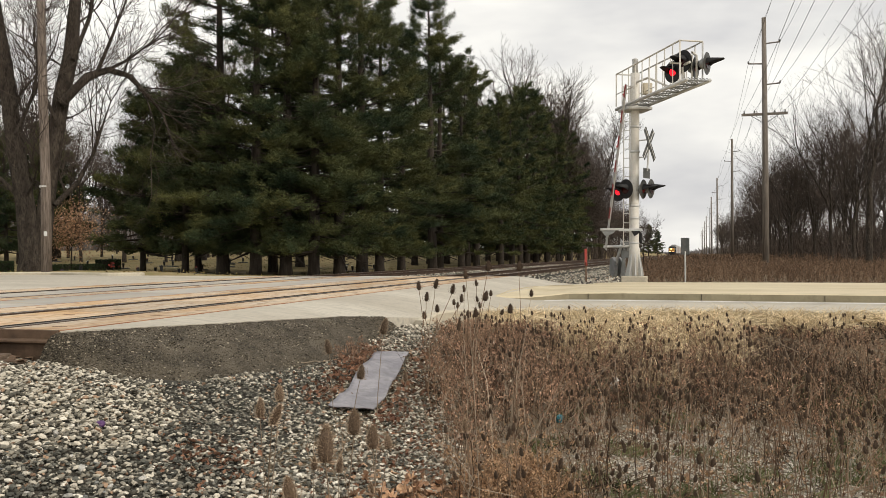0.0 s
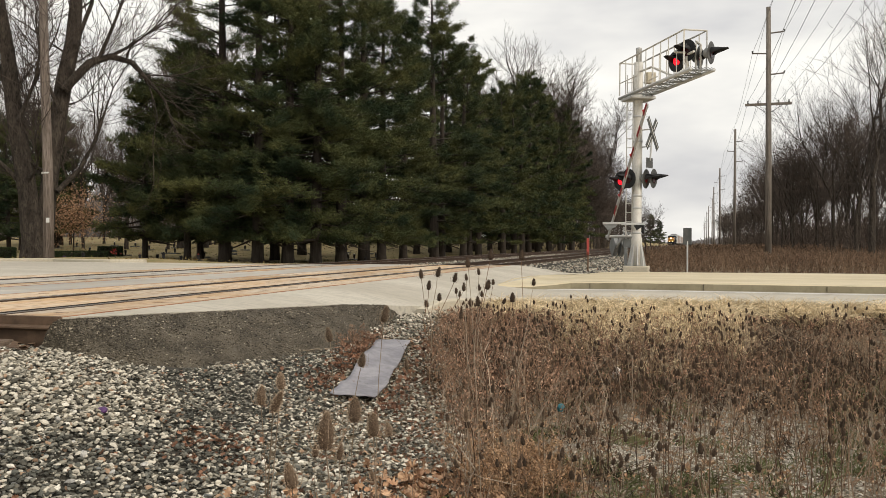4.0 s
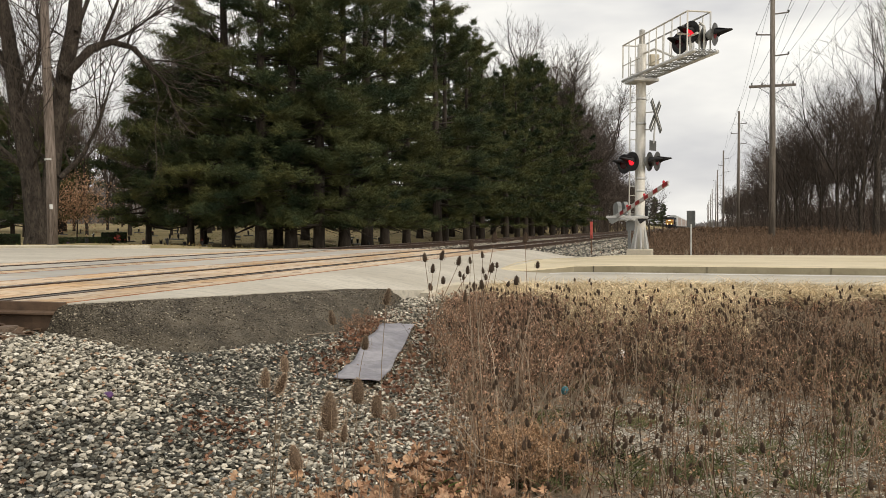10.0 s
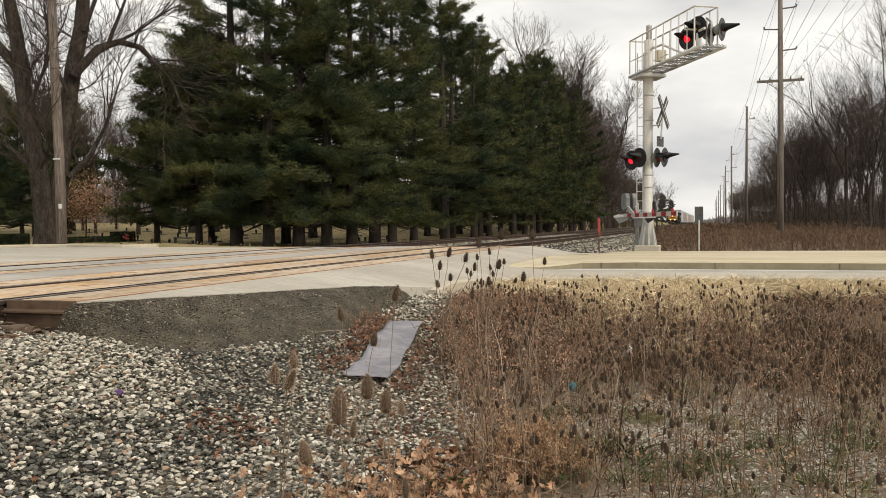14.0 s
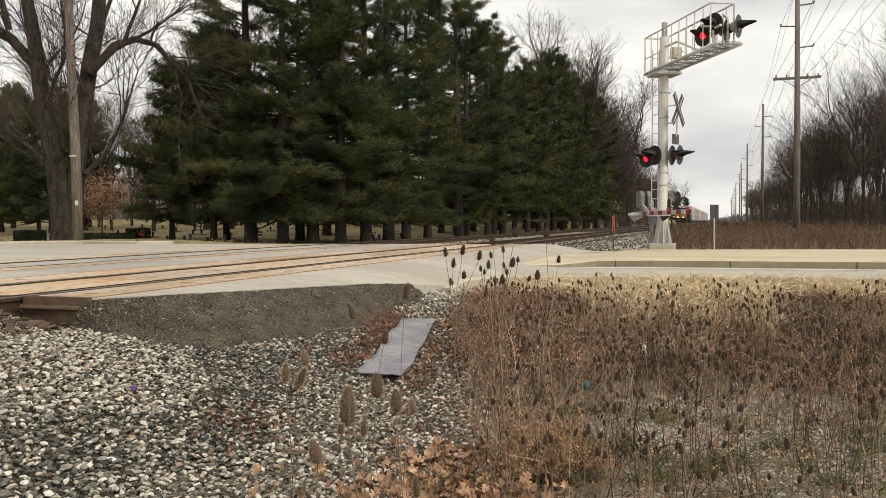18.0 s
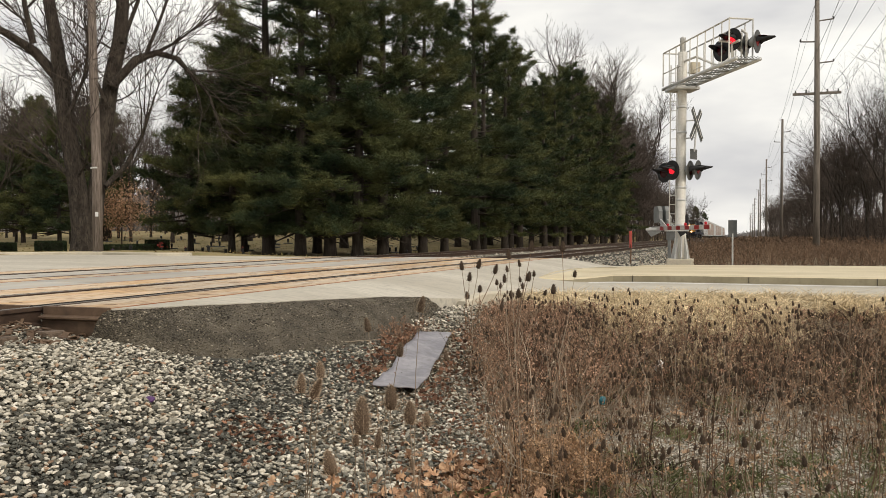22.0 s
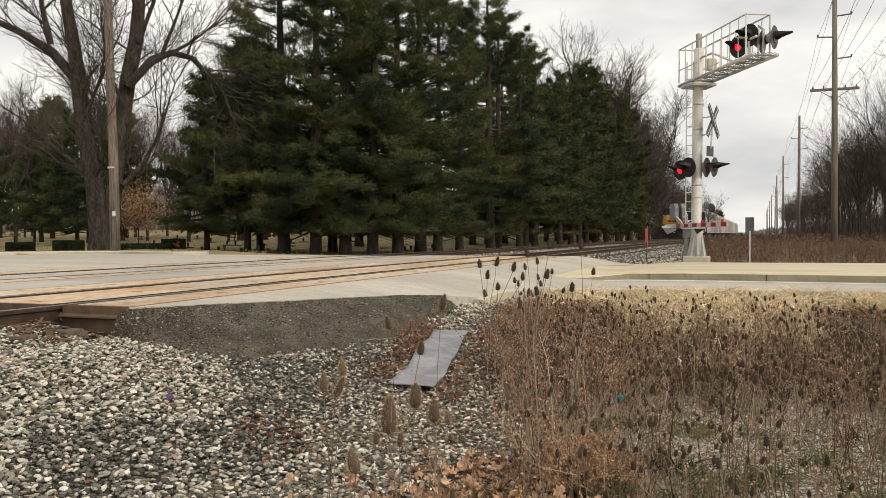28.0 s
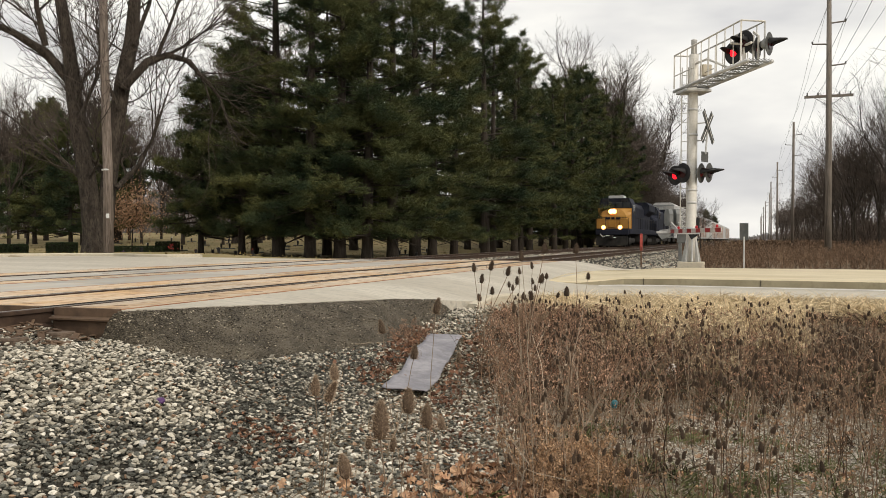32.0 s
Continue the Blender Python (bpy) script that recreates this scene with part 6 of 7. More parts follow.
def build_leaves():
    rng = random.Random(99)
    big, crumbs, pale = Shape(), Shape(), Shape()
    for k in range(640):       # thick drift where gravel meets weeds
        y = 3.7 + 1.75 * rng.random() ** 0.8
        x = -1.55 + 0.10 * (y - 4) + rng.gauss(0, 0.33)
        leaf(big, rng, Vector((x, y, ground_z(x, y) + rng.uniform(0.02, 0.085))), rng.uniform(0.045, 0.10), 0.8)
    for k in range(380):       # single ones over the verge
        y, x = rng.uniform(3.4, 10.5), rng.uniform(-2.4, 3.8)
        leaf(big if k % 4 else pale, rng, Vector((x, y, ground_z(x, y) + rng.uniform(0.015, 0.05))), rng.uniform(0.035, 0.085), 0.6)
    tagged(part("fallen_leaves", big, M_LEAF), "tan-brown fallen oak leaves drifted among the weeds", "leaves", kind="stuff")
    tagged(part("pale_leaves", pale, M_LEAFPALE), "pale tan fallen leaves scattered over the verge", "leaves", kind="stuff")
    bits = Shape()
    for k in range(2600):
        y = rng.uniform(4.6, 9.2)
        x = rng.uniform(gravel_edge(y) + 0.4, 0.16 * y + 2.4)
        leaf(bits, rng, Vector((x, y, ground_z(x, y) + rng.uniform(0.01, 0.04))), rng.uniform(0.015, 0.04), 0.6)
    tagged(part("leaf_bits", bits, M_LEAF), "tan and brown broken leaf bits over the soil", "leaves", kind="stuff")
    for k in range(3800):
        if k < 1700:           # broken bits along the gravel's edge and the sheet
            y = rng.uniform(4.5, 10.5)
            x = gravel_edge(y) + rng.gauss(0.05, 0.42)
        else:
            y, x = rng.uniform(2.8, 11), rng.uniform(-4.5, 3.8)
            if x < gravel_edge(y) - 0.3 and rng.random() < 0.8:
                continue
        if under_wedge(x, y):
            continue
        leaf(crumbs, rng, Vector((x, y, ground_z(x, y) + rng.uniform(0.012, 0.045))), rng.uniform(0.02, 0.05), 0.6)
    for k in range(170):       # a drift caught among the stones
        x, y = rng.gauss(-3.17, 0.16), rng.gauss(5.10, 0.22)
        leaf(crumbs, rng, Vector((x, y, ground_z(x, y) + rng.uniform(0.03, 0.05))), rng.uniform(0.02, 0.055), 0.6)
    beside = random.Random(212)
    for k in range(560):       # leaves caught along both edges of the plastic sheet
        u = beside.random()
        side = beside.choice((-1, -1, 1))
        x = -2.97 - 0.42 * u + side * (0.24 + abs(beside.gauss(0, 0.17)))
        y = 7.1 + 2.4 * u + beside.gauss(0, 0.1)
        if not under_wedge(x, y):
            leaf(crumbs, beside, Vector((x, y, ground_z(x, y) + beside.uniform(0.045, 0.085))), beside.uniform(0.025, 0.06), 0.7)
    tagged(part("leaf_crumbs", crumbs, M_LEAFDARK), "red-brown broken leaf litter on gravel and soil", "leaves", kind="stuff")
    for x, y, size in ((0.07, 6.05, 0.13), (-0.51, 7.5, 0.15), (0.55, 6.0, 0.10), (-0.75, 5.5, 0.11), (-0.35, 5.4, 0.12), (-1.38, 4.55, 0.15), (-1.62, 4.9, 0.14)):
        one = Shape()
        leaf(one, rng, Vector((0, 0, 0)), size, 0.3)
        tagged(part("oak_leaf", one, M_LEAFPALE, m=pose(x, y, ground_z(x, y) + 0.04)), "single pale tan fallen oak leaf", "leaf", "large fallen leaves")


M_LEAFDARK = noise_mat("red_brown_leaf_litter", (0.12, 0.060, 0.038), (0.25, 0.135, 0.085), 3.0, rough=0.9, bump=0.1, rand=0.55, island=True)
M_LEAFPALE = noise_mat("pale_tan_leaf", (0.40, 0.25, 0.15), (0.58, 0.41, 0.27), 14.0, (0.28, 0.16, 0.09), 40.0, rough=0.8, bump=0.2, rand=0.3, island=True)
build_leaves()


# ---- weeds ----
def spots_in(rng, n, test, x0, x1, y0, y1):
    out = []
    while len(out) < n:
        x, y = rng.uniform(x0, x1), rng.uniform(y0, y1)
        if test(x, y):
            out.append((x, y))
    return out


def sight_cap(x, y):
    """How tall plants grow here: lower towards the mown kerb side."""
    return max(0.10, 0.62 - 0.0735 * y - ground_z(x, y))


def clump(x, y, scale=0.8, off=0.0):
    return noise.noise(Vector((x * scale, y * scale, off)))


def strips_mesh(name, P, W, material, rng):
    """Thin bent blades: P holds k points of each blade, W their half widths."""
    n, k = P.shape[:2]
    along = P[:, -1] - P[:, 0]
    side = unit(np.cross(along, rng.normal(0, 1, (n, 3))))
    v = np.empty((n, k, 2, 3), np.float32)
    v[:, :, 0] = P - side[:, None] * W[:, :, None]
    v[:, :, 1] = P + side[:, None] * W[:, :, None]
    i = np.arange(n)[:, None] * (2 * k) + np.arange(k - 1)[None] * 2
    f = np.stack([i, i + 1, i + 3, i + 2], 2).reshape(-1)
    me = bpy.data.meshes.new(name)
    me.vertices.add(n * k * 2)
    me.vertices.foreach_set("co", v.ravel())
    q = n * (k - 1)
    me.loops.add(q * 4)
    me.loops.foreach_set("vertex_index", f.astype(np.int32))
    me.polygons.add(q)
    me.polygons.foreach_set("loop_start", np.arange(0, q * 4, 4, dtype=np.int32))
    me.polygons.foreach_set("loop_total", np.full(q, 4, np.int32))
    me.materials.append(material)
    me.update(calc_edges=True)
    return me


def bowed(base, tip, bow, rng, k=4):
    """k points from base to tip along a bent line."""
    n = len(base)
    u = np.linspace(0, 1, k)[None, :, None]
    off = rng.normal(0, 1, (n, 1, 3)) * bow[:, None, None]
    return base[:, None] * (1 - u) + tip[:, None] * u + off * (4 * u * (1 - u))


def ground_spots(spots):
    return np.array([(x, y, ground_z(x, y) - 0.02) for x, y in spots])


def bent_grass(name, spots, h0, h1, w0, w1, lean, arch, material, label, category, seed):
    """Grass or straw whose blades lean over and bend down at the tip."""
    rng = np.random.default_rng(seed)
    base = ground_spots(spots)
    n = len(base)
    a = rng.uniform(0, 2 * math.pi, n)
    h = rng.uniform(h0, h1, n)
    out = np.stack([np.cos(a), np.sin(a), np.zeros(n)], 1)
    l = np.abs(rng.normal(0, lean, n))[:, None]
    u = np.linspace(0, 1, 4)[None, :, None]
    rise = (u - arch * rng.uniform(0.3, 1.0, (n, 1, 1)) * u ** 2.5)
    P = base[:, None] + out[:, None] * l[:, None] * h[:, None, None] * u ** 1.4 + np.array([0, 0, 1.0]) * h[:, None, None] * rise
    W = rng.uniform(w0, w1, n)[:, None] * np.array([1.0, 0.85, 0.6, 0.1])[None]
    return tagged(new(name, strips_mesh(name, P, W, material, rng)), label, category, kind="stuff")


def weed_plants(name, spots, h0, h1, stem_mat, seed_mat, label, seed, twigs=7, dots=20, stem_w=0.0026, dot=0.006, grow=1.0, lean=0.16, cap=True):
    """Bushy dry weeds: bent stems with bent side twigs, and a dusting of seed husks."""
    rng = np.random.default_rng(seed)
    base = ground_spots(spots)
    n = len(base)
    h = rng.uniform(h0, h1, n)
    if cap:
        h = np.minimum(h, np.array([sight_cap(x, y) for x, y in spots]) * rng.uniform(0.65, 1.08, n))
    d = np.concatenate([rng.normal(0, lean, (n, 2)), np.ones((n, 1))], 1)
    stems = bowed(base, base + d * h[:, None], h * 0.085, rng)
    W = [np.full(n, stem_w)[:, None] * np.array([1.2, 1.0, 0.75, 0.3])[None]]
    i = np.repeat(np.arange(n), twigs)
    u = rng.uniform(0.22, 0.97, n * twigs)
    seg = np.minimum((u * 3).astype(int), 2)
    w = (u * 3 - seg)[:, None]
    p = stems[i, seg] * (1 - w) + stems[i, seg + 1] * w
    a = rng.uniform(0, 2 * math.pi, n * twigs)
    L = h[i] * 0.34 * (1.2 - u) * rng.uniform(0.5, 1.5, n * twigs)
    way = np.stack([np.cos(a) * 0.75, np.sin(a) * 0.75, rng.uniform(0.1, 1.0, n * twigs)], 1)
    arms = bowed(p, p + way * L[:, None], L * 0.15, rng)
    W.append(np.full(n * twigs, stem_w * 0.62)[:, None] * np.array([1.0, 0.9, 0.7, 0.3])[None])
    ob = new(name, strips_mesh(name, np.concatenate([stems, arms]), np.concatenate(W), stem_mat, rng))
    tagged(ob, label, "weeds", kind="stuff")
    if dots:
        m = n * dots
        j = rng.integers(0, n * twigs, m)
        t = rng.uniform(0.0, 1.0, m)[:, None] ** 0.5 * 1.05
        c = arms[j, 0] * (1 - t) + arms[j, 3] * t + rng.normal(0, 0.007 * grow, (m, 3))
        way = rng.normal(0, 1, (m, 3)) + np.array([0, 0, 0.4])
        size = rng.uniform(0.5, 1.5, m) * dot
        tip = c + unit(way) * size[:, None] * 1.6
        side = unit(np.cross(way, rng.normal(0, 1, (m, 3))))
        ob2 = new(name + "_husks", blades_mesh("husks", c, tip, size * 0.75, side, seed_mat))
        ob2.parent = ob
        tagged(ob2, "dry seed husks", kind="stuff")
    return ob


def build_weeds():
    rng = random.Random(303)
    in_field = lambda x, y: x > gravel_edge(y) + 0.35 + 0.55 * clump(x, y, 1.6, 55) and x < 0.16 * y + 2.6 and y < road_near(x) - 0.12
    # tan tussocks along the kerb
    heart = spots_in(rng, 520, lambda x, y: in_field(x, y) and x > -3.0 and clump(x, y, 1.1, 2) > 0.42 - 0.34 * (y - 9.0) - (0.2 if -0.165 * y < x < 0.05 * y else -0.55), -3.6, 5, 8.9, 13.2)
    tan = []
    for x, y in heart:
        for _ in range(60):
            p, q = x + rng.gauss(0, 0.06), y + rng.gauss(0, 0.06)
            if q < road_near(p) + 0.05:
                tan.append((p, q))
    bent_grass("dry_grass", tan, 0.14, 0.46, 0.003, 0.0075, 0.8, 0.75, M_TANGRASS, "tan dry grass in tussocks along the kerb", "grass", 1)
    plume = spots_in(rng, 430, lambda x, y: in_field(x, y) and -0.17 * y < x < 0.05 * y and clump(x, y, 0.9, 2) > -0.12, -3.0, 1.4, 9.3, 12.9)
    weed_plants("tan_plumes", plume, 0.3, 0.62, M_TANGRASS, M_TANGRASS, "pale gold feathery grass plumes by the kerb", 21, 9, 46, 0.0028, 0.012, lean=0.3)
    # red-brown bushy weeds
    red = spots_in(rng, 1250, lambda x, y: in_field(x, y) and clump(x, y, 1.7, 71) > -0.12 and rng.random() < (1.0 if x < gravel_edge(y) + 1.7 else 0.22) and (y > 6.9 or clump(x, y, 0.9, 7) > 0.32), -4, 4.2, 5.2, 12)
    weed_plants("red_brown_weeds", red, 0.35, 0.78, M_DARKSTEM, M_REDWEED, "red-brown bushy dried weeds by the gravel", 2, 9, 52, 0.0026, 0.0084, lean=0.24)
    # dark hollow of tangled stalks in the middle, kept below the gold grass behind
    middle = lambda x, y: -0.16 * y < x < 0.045 * y
    grey = spots_in(rng, 1050, lambda x, y: in_field(x, y) and y > 7.9 + 0.5 * clump(x, y, 0.9, 4) and clump(x, y, 1.3, 11) > -0.22 and (y < 9.6 or not middle(x, y)), -3.5, 4.2, 7.2, 12.6)
    low = [(x, y) for x, y in grey if middle(x, y)]
    high = [(x, y) for x, y in grey if not middle(x, y)]
    weed_plants("hollow_stalks", low, 0.3, 0.56, M_DARKSTEM, M_GREYWEED, "dark tangled dried stalks in the hollow of the verge", 3, 8, 9, 0.003, 0.0095, lean=0.22)
    weed_plants("dry_stalks", high, 0.35, 0.8, M_DARKSTEM, M_GREYWEED, "dark tangled dried weed stalks on the verge", 33, 8, 14, 0.003, 0.0098, lean=0.28)
    thin = spots_in(rng, 1050, lambda x, y: in_field(x, y) and y < 10.0 and clump(x, y, 1.9, 17) > -0.25, -3.5, 4.2, 3.6, 10.8)
    weed_plants("thin_stalks", thin, 0.26, 0.62, M_DARKSTEM, M_STALK, "thin upright dead stalks on the verge", 4, 3, 5, 0.003, 0.009, lean=0.1)
    light = spots_in(rng, 720, lambda x, y: in_field(x, y) and y < 10.5 and clump(x, y, 1.2, 27) > -0.1, -3.5, 4.2, 4.4, 10.8)
    weed_plants("straw_stalks", light, 0.25, 0.6, M_PALESTEM, M_TANWEED, "pale straw-coloured dead stalks on the verge", 24, 5, 8, 0.0029, 0.0095, lean=0.2)
    # matted growth, coloured dark to stand for the shade at the weeds' feet
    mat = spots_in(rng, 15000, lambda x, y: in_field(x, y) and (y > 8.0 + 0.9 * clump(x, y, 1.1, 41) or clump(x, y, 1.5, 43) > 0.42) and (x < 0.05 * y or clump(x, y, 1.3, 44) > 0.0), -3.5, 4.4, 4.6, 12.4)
    bent_grass("matted_undergrowth", mat, 0.08, 0.24, 0.0028, 0.006, 1.1, 0.5, M_SHADEMAT, "matted dead growth coloured dark for the shade under the weeds", "weeds", 29)
    # pale tall stems that lean by the gravel
    pale = spots_in(rng, 46, lambda x, y: in_field(x, y) and x < gravel_edge(y) + 1.15, -2.6, -0.4, 4.9, 7.4)
    weed_plants("pale_stems", pale, 0.55, 0.95, M_PALESTEM, M_PALESTEM, "pale beige leaning dead stems by the gravel", 15, 4, 6, 0.0034, 0.008, lean=0.26, cap=False)
    lying = spots_in(rng, 15000, lambda x, y: in_field(x, y) and clump(x, y, 1.6, 33) > -0.35, -3.2, 4.0, 3.2, 10)
    bent_grass("flattened_straw", lying, 0.03, 0.12, 0.0018, 0.0045, 2.2, 0.9, M_STRAW, "flattened straw and twigs on the soil", "straw", 5)
    turf = spots_in(rng, 380, lambda x, y: in_field(x, y) and clump(x, y, 1.0, 19) > -0.05 and x > -1.4, -1.6, 4.0, 3.4, 9.4)
    green = [(x + rng.gauss(0, 0.045), y + rng.gauss(0, 0.045)) for x, y in turf for _ in range(34)]
    bent_grass("low_grass", green, 0.06, 0.19, 0.0025, 0.0055, 0.9, 0.6, M_GREENGRASS, "low green grass tufts between the dead stalks", "grass", 6)
    tuft = [(rng.gauss(-1.52, 0.04), rng.gauss(4.68, 0.05)) for _ in range(90)]
    bent_grass("green_tuft", tuft, 0.06, 0.17, 0.003, 0.006, 0.8, 0.5, M_FRESHGREEN, "fresh green grass tuft among fallen leaves", "grass", 18)
    # a tan bushy weed near the leaves
    tanbush = spots_in(rng, 120, lambda x, y: (x + 1.05) ** 2 + ((y - 5.25) * 0.8) ** 2 < 0.12, -1.8, -0.4, 4.5, 6.0)
    weed_plants("tan_bushy_weed", tanbush, 0.18, 0.42, M_DARKSTEM, M_TANWEED, "tan-orange bushy seed weed", 7, 10, 110, 0.0018, 0.0075, lean=0.3)
    small = spots_in(rng, 60, lambda x, y: True, -3.85, -3.5, 8.6, 9.4)
    weed_plants("red_weed_tuft", small, 0.12, 0.3, M_DARKSTEM, M_REDWEED, "small red-brown weed tuft by the bank", 8, 8, 24, 0.0022, 0.007)
    # the field beyond the road
    far = spots_in(rng, 4200, lambda x, y: x > np.interp(y, [26, 30, 34, 50, 100], [-1.3, -1.7, -2.4, -4, -5]) and x < 3 + 0.2 * y, -5, 14, 26.4, 62)
    weed_plants("field_weeds", far, 0.2, 0.78, M_DARKSTEM, M_FIELDWEED, "brown dead weeds on the field beyond the road", 9, 8, 46, 0.007, 0.015, grow=4.0, lean=0.3, cap=False)
    farther = spots_in(rng, 3200, lambda x, y: x > -6 + 0.02 * y, -5, 20, 60, 190)
    weed_plants("distant_weeds", farther, 0.4, 1.05, M_DARKSTEM, M_FIELDWEED, "brown brush along the distant track", 10, 6, 14, 0.02, 0.06, grow=9.0, lean=0.35, cap=False)
    brush = spots_in(rng, 3600, lambda x, y: True, 8.2, 34, 52, 240)
    weed_plants("wood_undergrowth", brush, 0.8, 3.4, M_BRUSH, M_BRUSH, "grey-brown brush at the foot of the wood", 12, 9, 0, 0.022, 0.05, lean=0.3, cap=False)
    thicket = spots_in(rng, 3000, lambda x, y: x > (14 if y < 95 else 10.5), 10, 42, 62, 270)
    weed_plants("wood_thicket", thicket, 2.5, 7.5, M_BRUSH, M_BRUSH, "grey thicket of saplings inside the wood", 14, 10, 0, 0.024, 0.05, lean=0.12, cap=False)
    deep = spots_in(rng, 1500, lambda x, y: x > 17 + 0.02 * y, 17, 62, 55, 280)
    weed_plants("wood_depth", deep, 3.0, 7.5, M_BRUSH, M_BRUSH, "dark thicket deep inside the wood", 36, 10, 0, 0.075, 0.05, lean=0.14, cap=False)
    far_wood = spots_in(rng, 900, lambda x, y: True, 9, 40, 240, 440)
    weed_plants("far_thicket", far_wood, 3.0, 8.0, M_BRUSH, M_BRUSH, "grey thicket of the wood far down the line", 34, 9, 0, 0.05, 0.05, lean=0.14, cap=False)
    copse = spots_in(rng, 650, lambda x, y: True, -24, -15.6, 100, 255)
    weed_plants("trackside_thicket", copse, 2.0, 8.0, M_BRUSH, M_BRUSH, "dark thicket between trees beside the distant track", 16, 9, 0, 0.04, 0.05, lean=0.15, cap=False)
    yard = spots_in(rng, 1700, lambda x, y: math.hypot(x, y) > 105 and -x < 1.25 * y, -160, -40, 80, 180)
    weed_plants("cemetery_thicket", yard, 2.5, 12.0, M_BRUSH, M_BRUSH, "dark thicket at the back of the cemetery", 17, 10, 0, 0.05, 0.05, lean=0.2, cap=False)
    litter = spots_in(rng, 7000, lambda x, y: y > road_far(x) + 0.6, -45, -15, 24, 75)
    scatter_blades("lawn_tufts", 0, litter, 0.05, 0.12, 0.02, 0.06, 1.2, M_LAWNTUFT, "tan grass tufts and leaf litter on the lawn", "grass", 13)


M_DARKSTEM = noise_mat("dark_brown_stems", (0.07, 0.043, 0.028), (0.25, 0.165, 0.108), 1.5, rough=0.95, bump=0.0, rand=0.75, island=True)
# near-black on purpose: shade between the stems is in this colour
M_SHADEMAT = noise_mat("shade_dark_matted_growth", (0.025, 0.018, 0.012), (0.09, 0.066, 0.042), 2.5, rough=1.0, bump=0.0, rand=0.6, island=True)
M_FRESHGREEN = noise_mat("fresh_green_grass", (0.07, 0.13, 0.03), (0.12, 0.19, 0.05), 3.0, rough=0.8, bump=0.0, rand=0.3, island=True)
M_PALESTEM = noise_mat("pale_beige_stems", (0.26, 0.205, 0.15), (0.38, 0.315, 0.24), 2.0, rough=0.9, bump=0.0, rand=0.3, island=True)
M_STRAW = noise_mat("matted_straw", (0.14, 0.105, 0.07), (0.36, 0.28, 0.185), 3.0, rough=1.0, bump=0.0, rand=0.55, island=True)
M_TANWEED = noise_mat("tan_orange_weed", (0.30, 0.18, 0.10), (0.46, 0.31, 0.19), 6.0, rough=0.95, bump=0.0, rand=0.5, island=True)
M_GREYWEED = noise_mat("grey_brown_weeds", (0.11, 0.078, 0.053), (0.30, 0.22, 0.15), 1.6, rough=0.95, bump=0.0, rand=0.5, island=True)
M_FIELDWEED = noise_mat("brown_field_weeds", (0.10, 0.066, 0.044), (0.23, 0.155, 0.10), 0.5, rough=0.95, bump=0.0, rand=0.4, island=True)
M_BRUSH = noise_mat("grey_brown_brush", (0.055, 0.042, 0.034), (0.10, 0.078, 0.063), 0.3, rough=1.0, bump=0.0, rand=0.4, island=True)
M_LAWNTUFT = noise_mat("lawn_tuft_blades", (0.24, 0.165, 0.075), (0.15, 0.155, 0.055), 0.3, rough=1.0, bump=0.0, rand=0.35, island=True)
build_weeds()


# ---- teasels ----
def teasel_head_mesh(seed, fat):
    """A spiny egg-shaped head of unit height, its foot at the origin."""
    rng = random.Random(seed)
    s = Shape()
    prof = [(0.05 * fat, 0.0), (0.12 * fat, 0.05), (0.165 * fat, 0.2), (0.17 * fat, 0.42), (0.13 * fat, 0.66), (0.07 * fat, 0.84), (0.015 * fat, 0.92)]
    s.lathe(prof, 10)
    core = len(s.f)
    for _ in range(760 if seed < 3 else 300):
        a, h = rng.uniform(0, 6.28), rng.uniform(0.02, 0.92)
        r = np.interp(h, [p[1] for p in prof], [p[0] for p in prof])
        o = Vector((math.cos(a) * r, math.sin(a) * r, h))
        n = Vector((math.cos(a), math.sin(a), 0.2 + 1.1 * h * h))
        t = o + n.normalized() * rng.uniform(0.07, 0.15)
        w = Vector((-math.sin(a), math.cos(a), rng.gauss(0, 1.3))).normalized() * (0.0065 if seed < 3 else 0.012)
        s.add([tuple(o - w), tuple(o + w), tuple(t)], [(0, 1, 2)])
    for k in range(7 if seed < 3 else 4):     # long curved bracts below
        a = k * (0.9 if seed < 3 else 1.57) + rng.uniform(-0.2, 0.2)
        d = Vector((math.cos(a), math.sin(a), 0)) * rng.uniform(0.8, 1.25) * (1.0 if seed < 3 else 0.8)
        s.tube([(0, 0, 0.02), tuple(d * 0.3 + Vector((0, 0, 0.03))), tuple(d * 0.44 + Vector((0, 0, 0.30))), tuple(d * 0.40 + Vector((0, 0, rng.uniform(0.5, 0.85))))], [0.014, 0.011, 0.008, 0.003], 3, False)
    me = s.mesh("teasel_head", [M_TEASEL_NEAR, M_SPINE] if seed < 3 else [M_TEASEL, M_TEASEL], False)
    me.polygons.foreach_set("material_index", [0] * core + [1] * (len(s.f) - core))
    return me


M_NEARSTEM = noise_mat("grey_brown_teasel_stem", (0.15, 0.112, 0.08), (0.28, 0.215, 0.155), 12.0, rough=0.95, bump=0.2, bump_scale=150, coords="Object", rand=0.2)
M_SPINE = noise_mat("teasel_spines", (0.22, 0.155, 0.105), (0.52, 0.405, 0.29), 40.0, rough=0.95, bump=0.0, coords="Object", rand=0.3)
HEADS = [teasel_head_mesh(0, 0.92), teasel_head_mesh(1, 1.12), teasel_head_mesh(2, 1.35)]
DARK_HEADS = [teasel_head_mesh(3, 1.15), teasel_head_mesh(4, 1.35)]


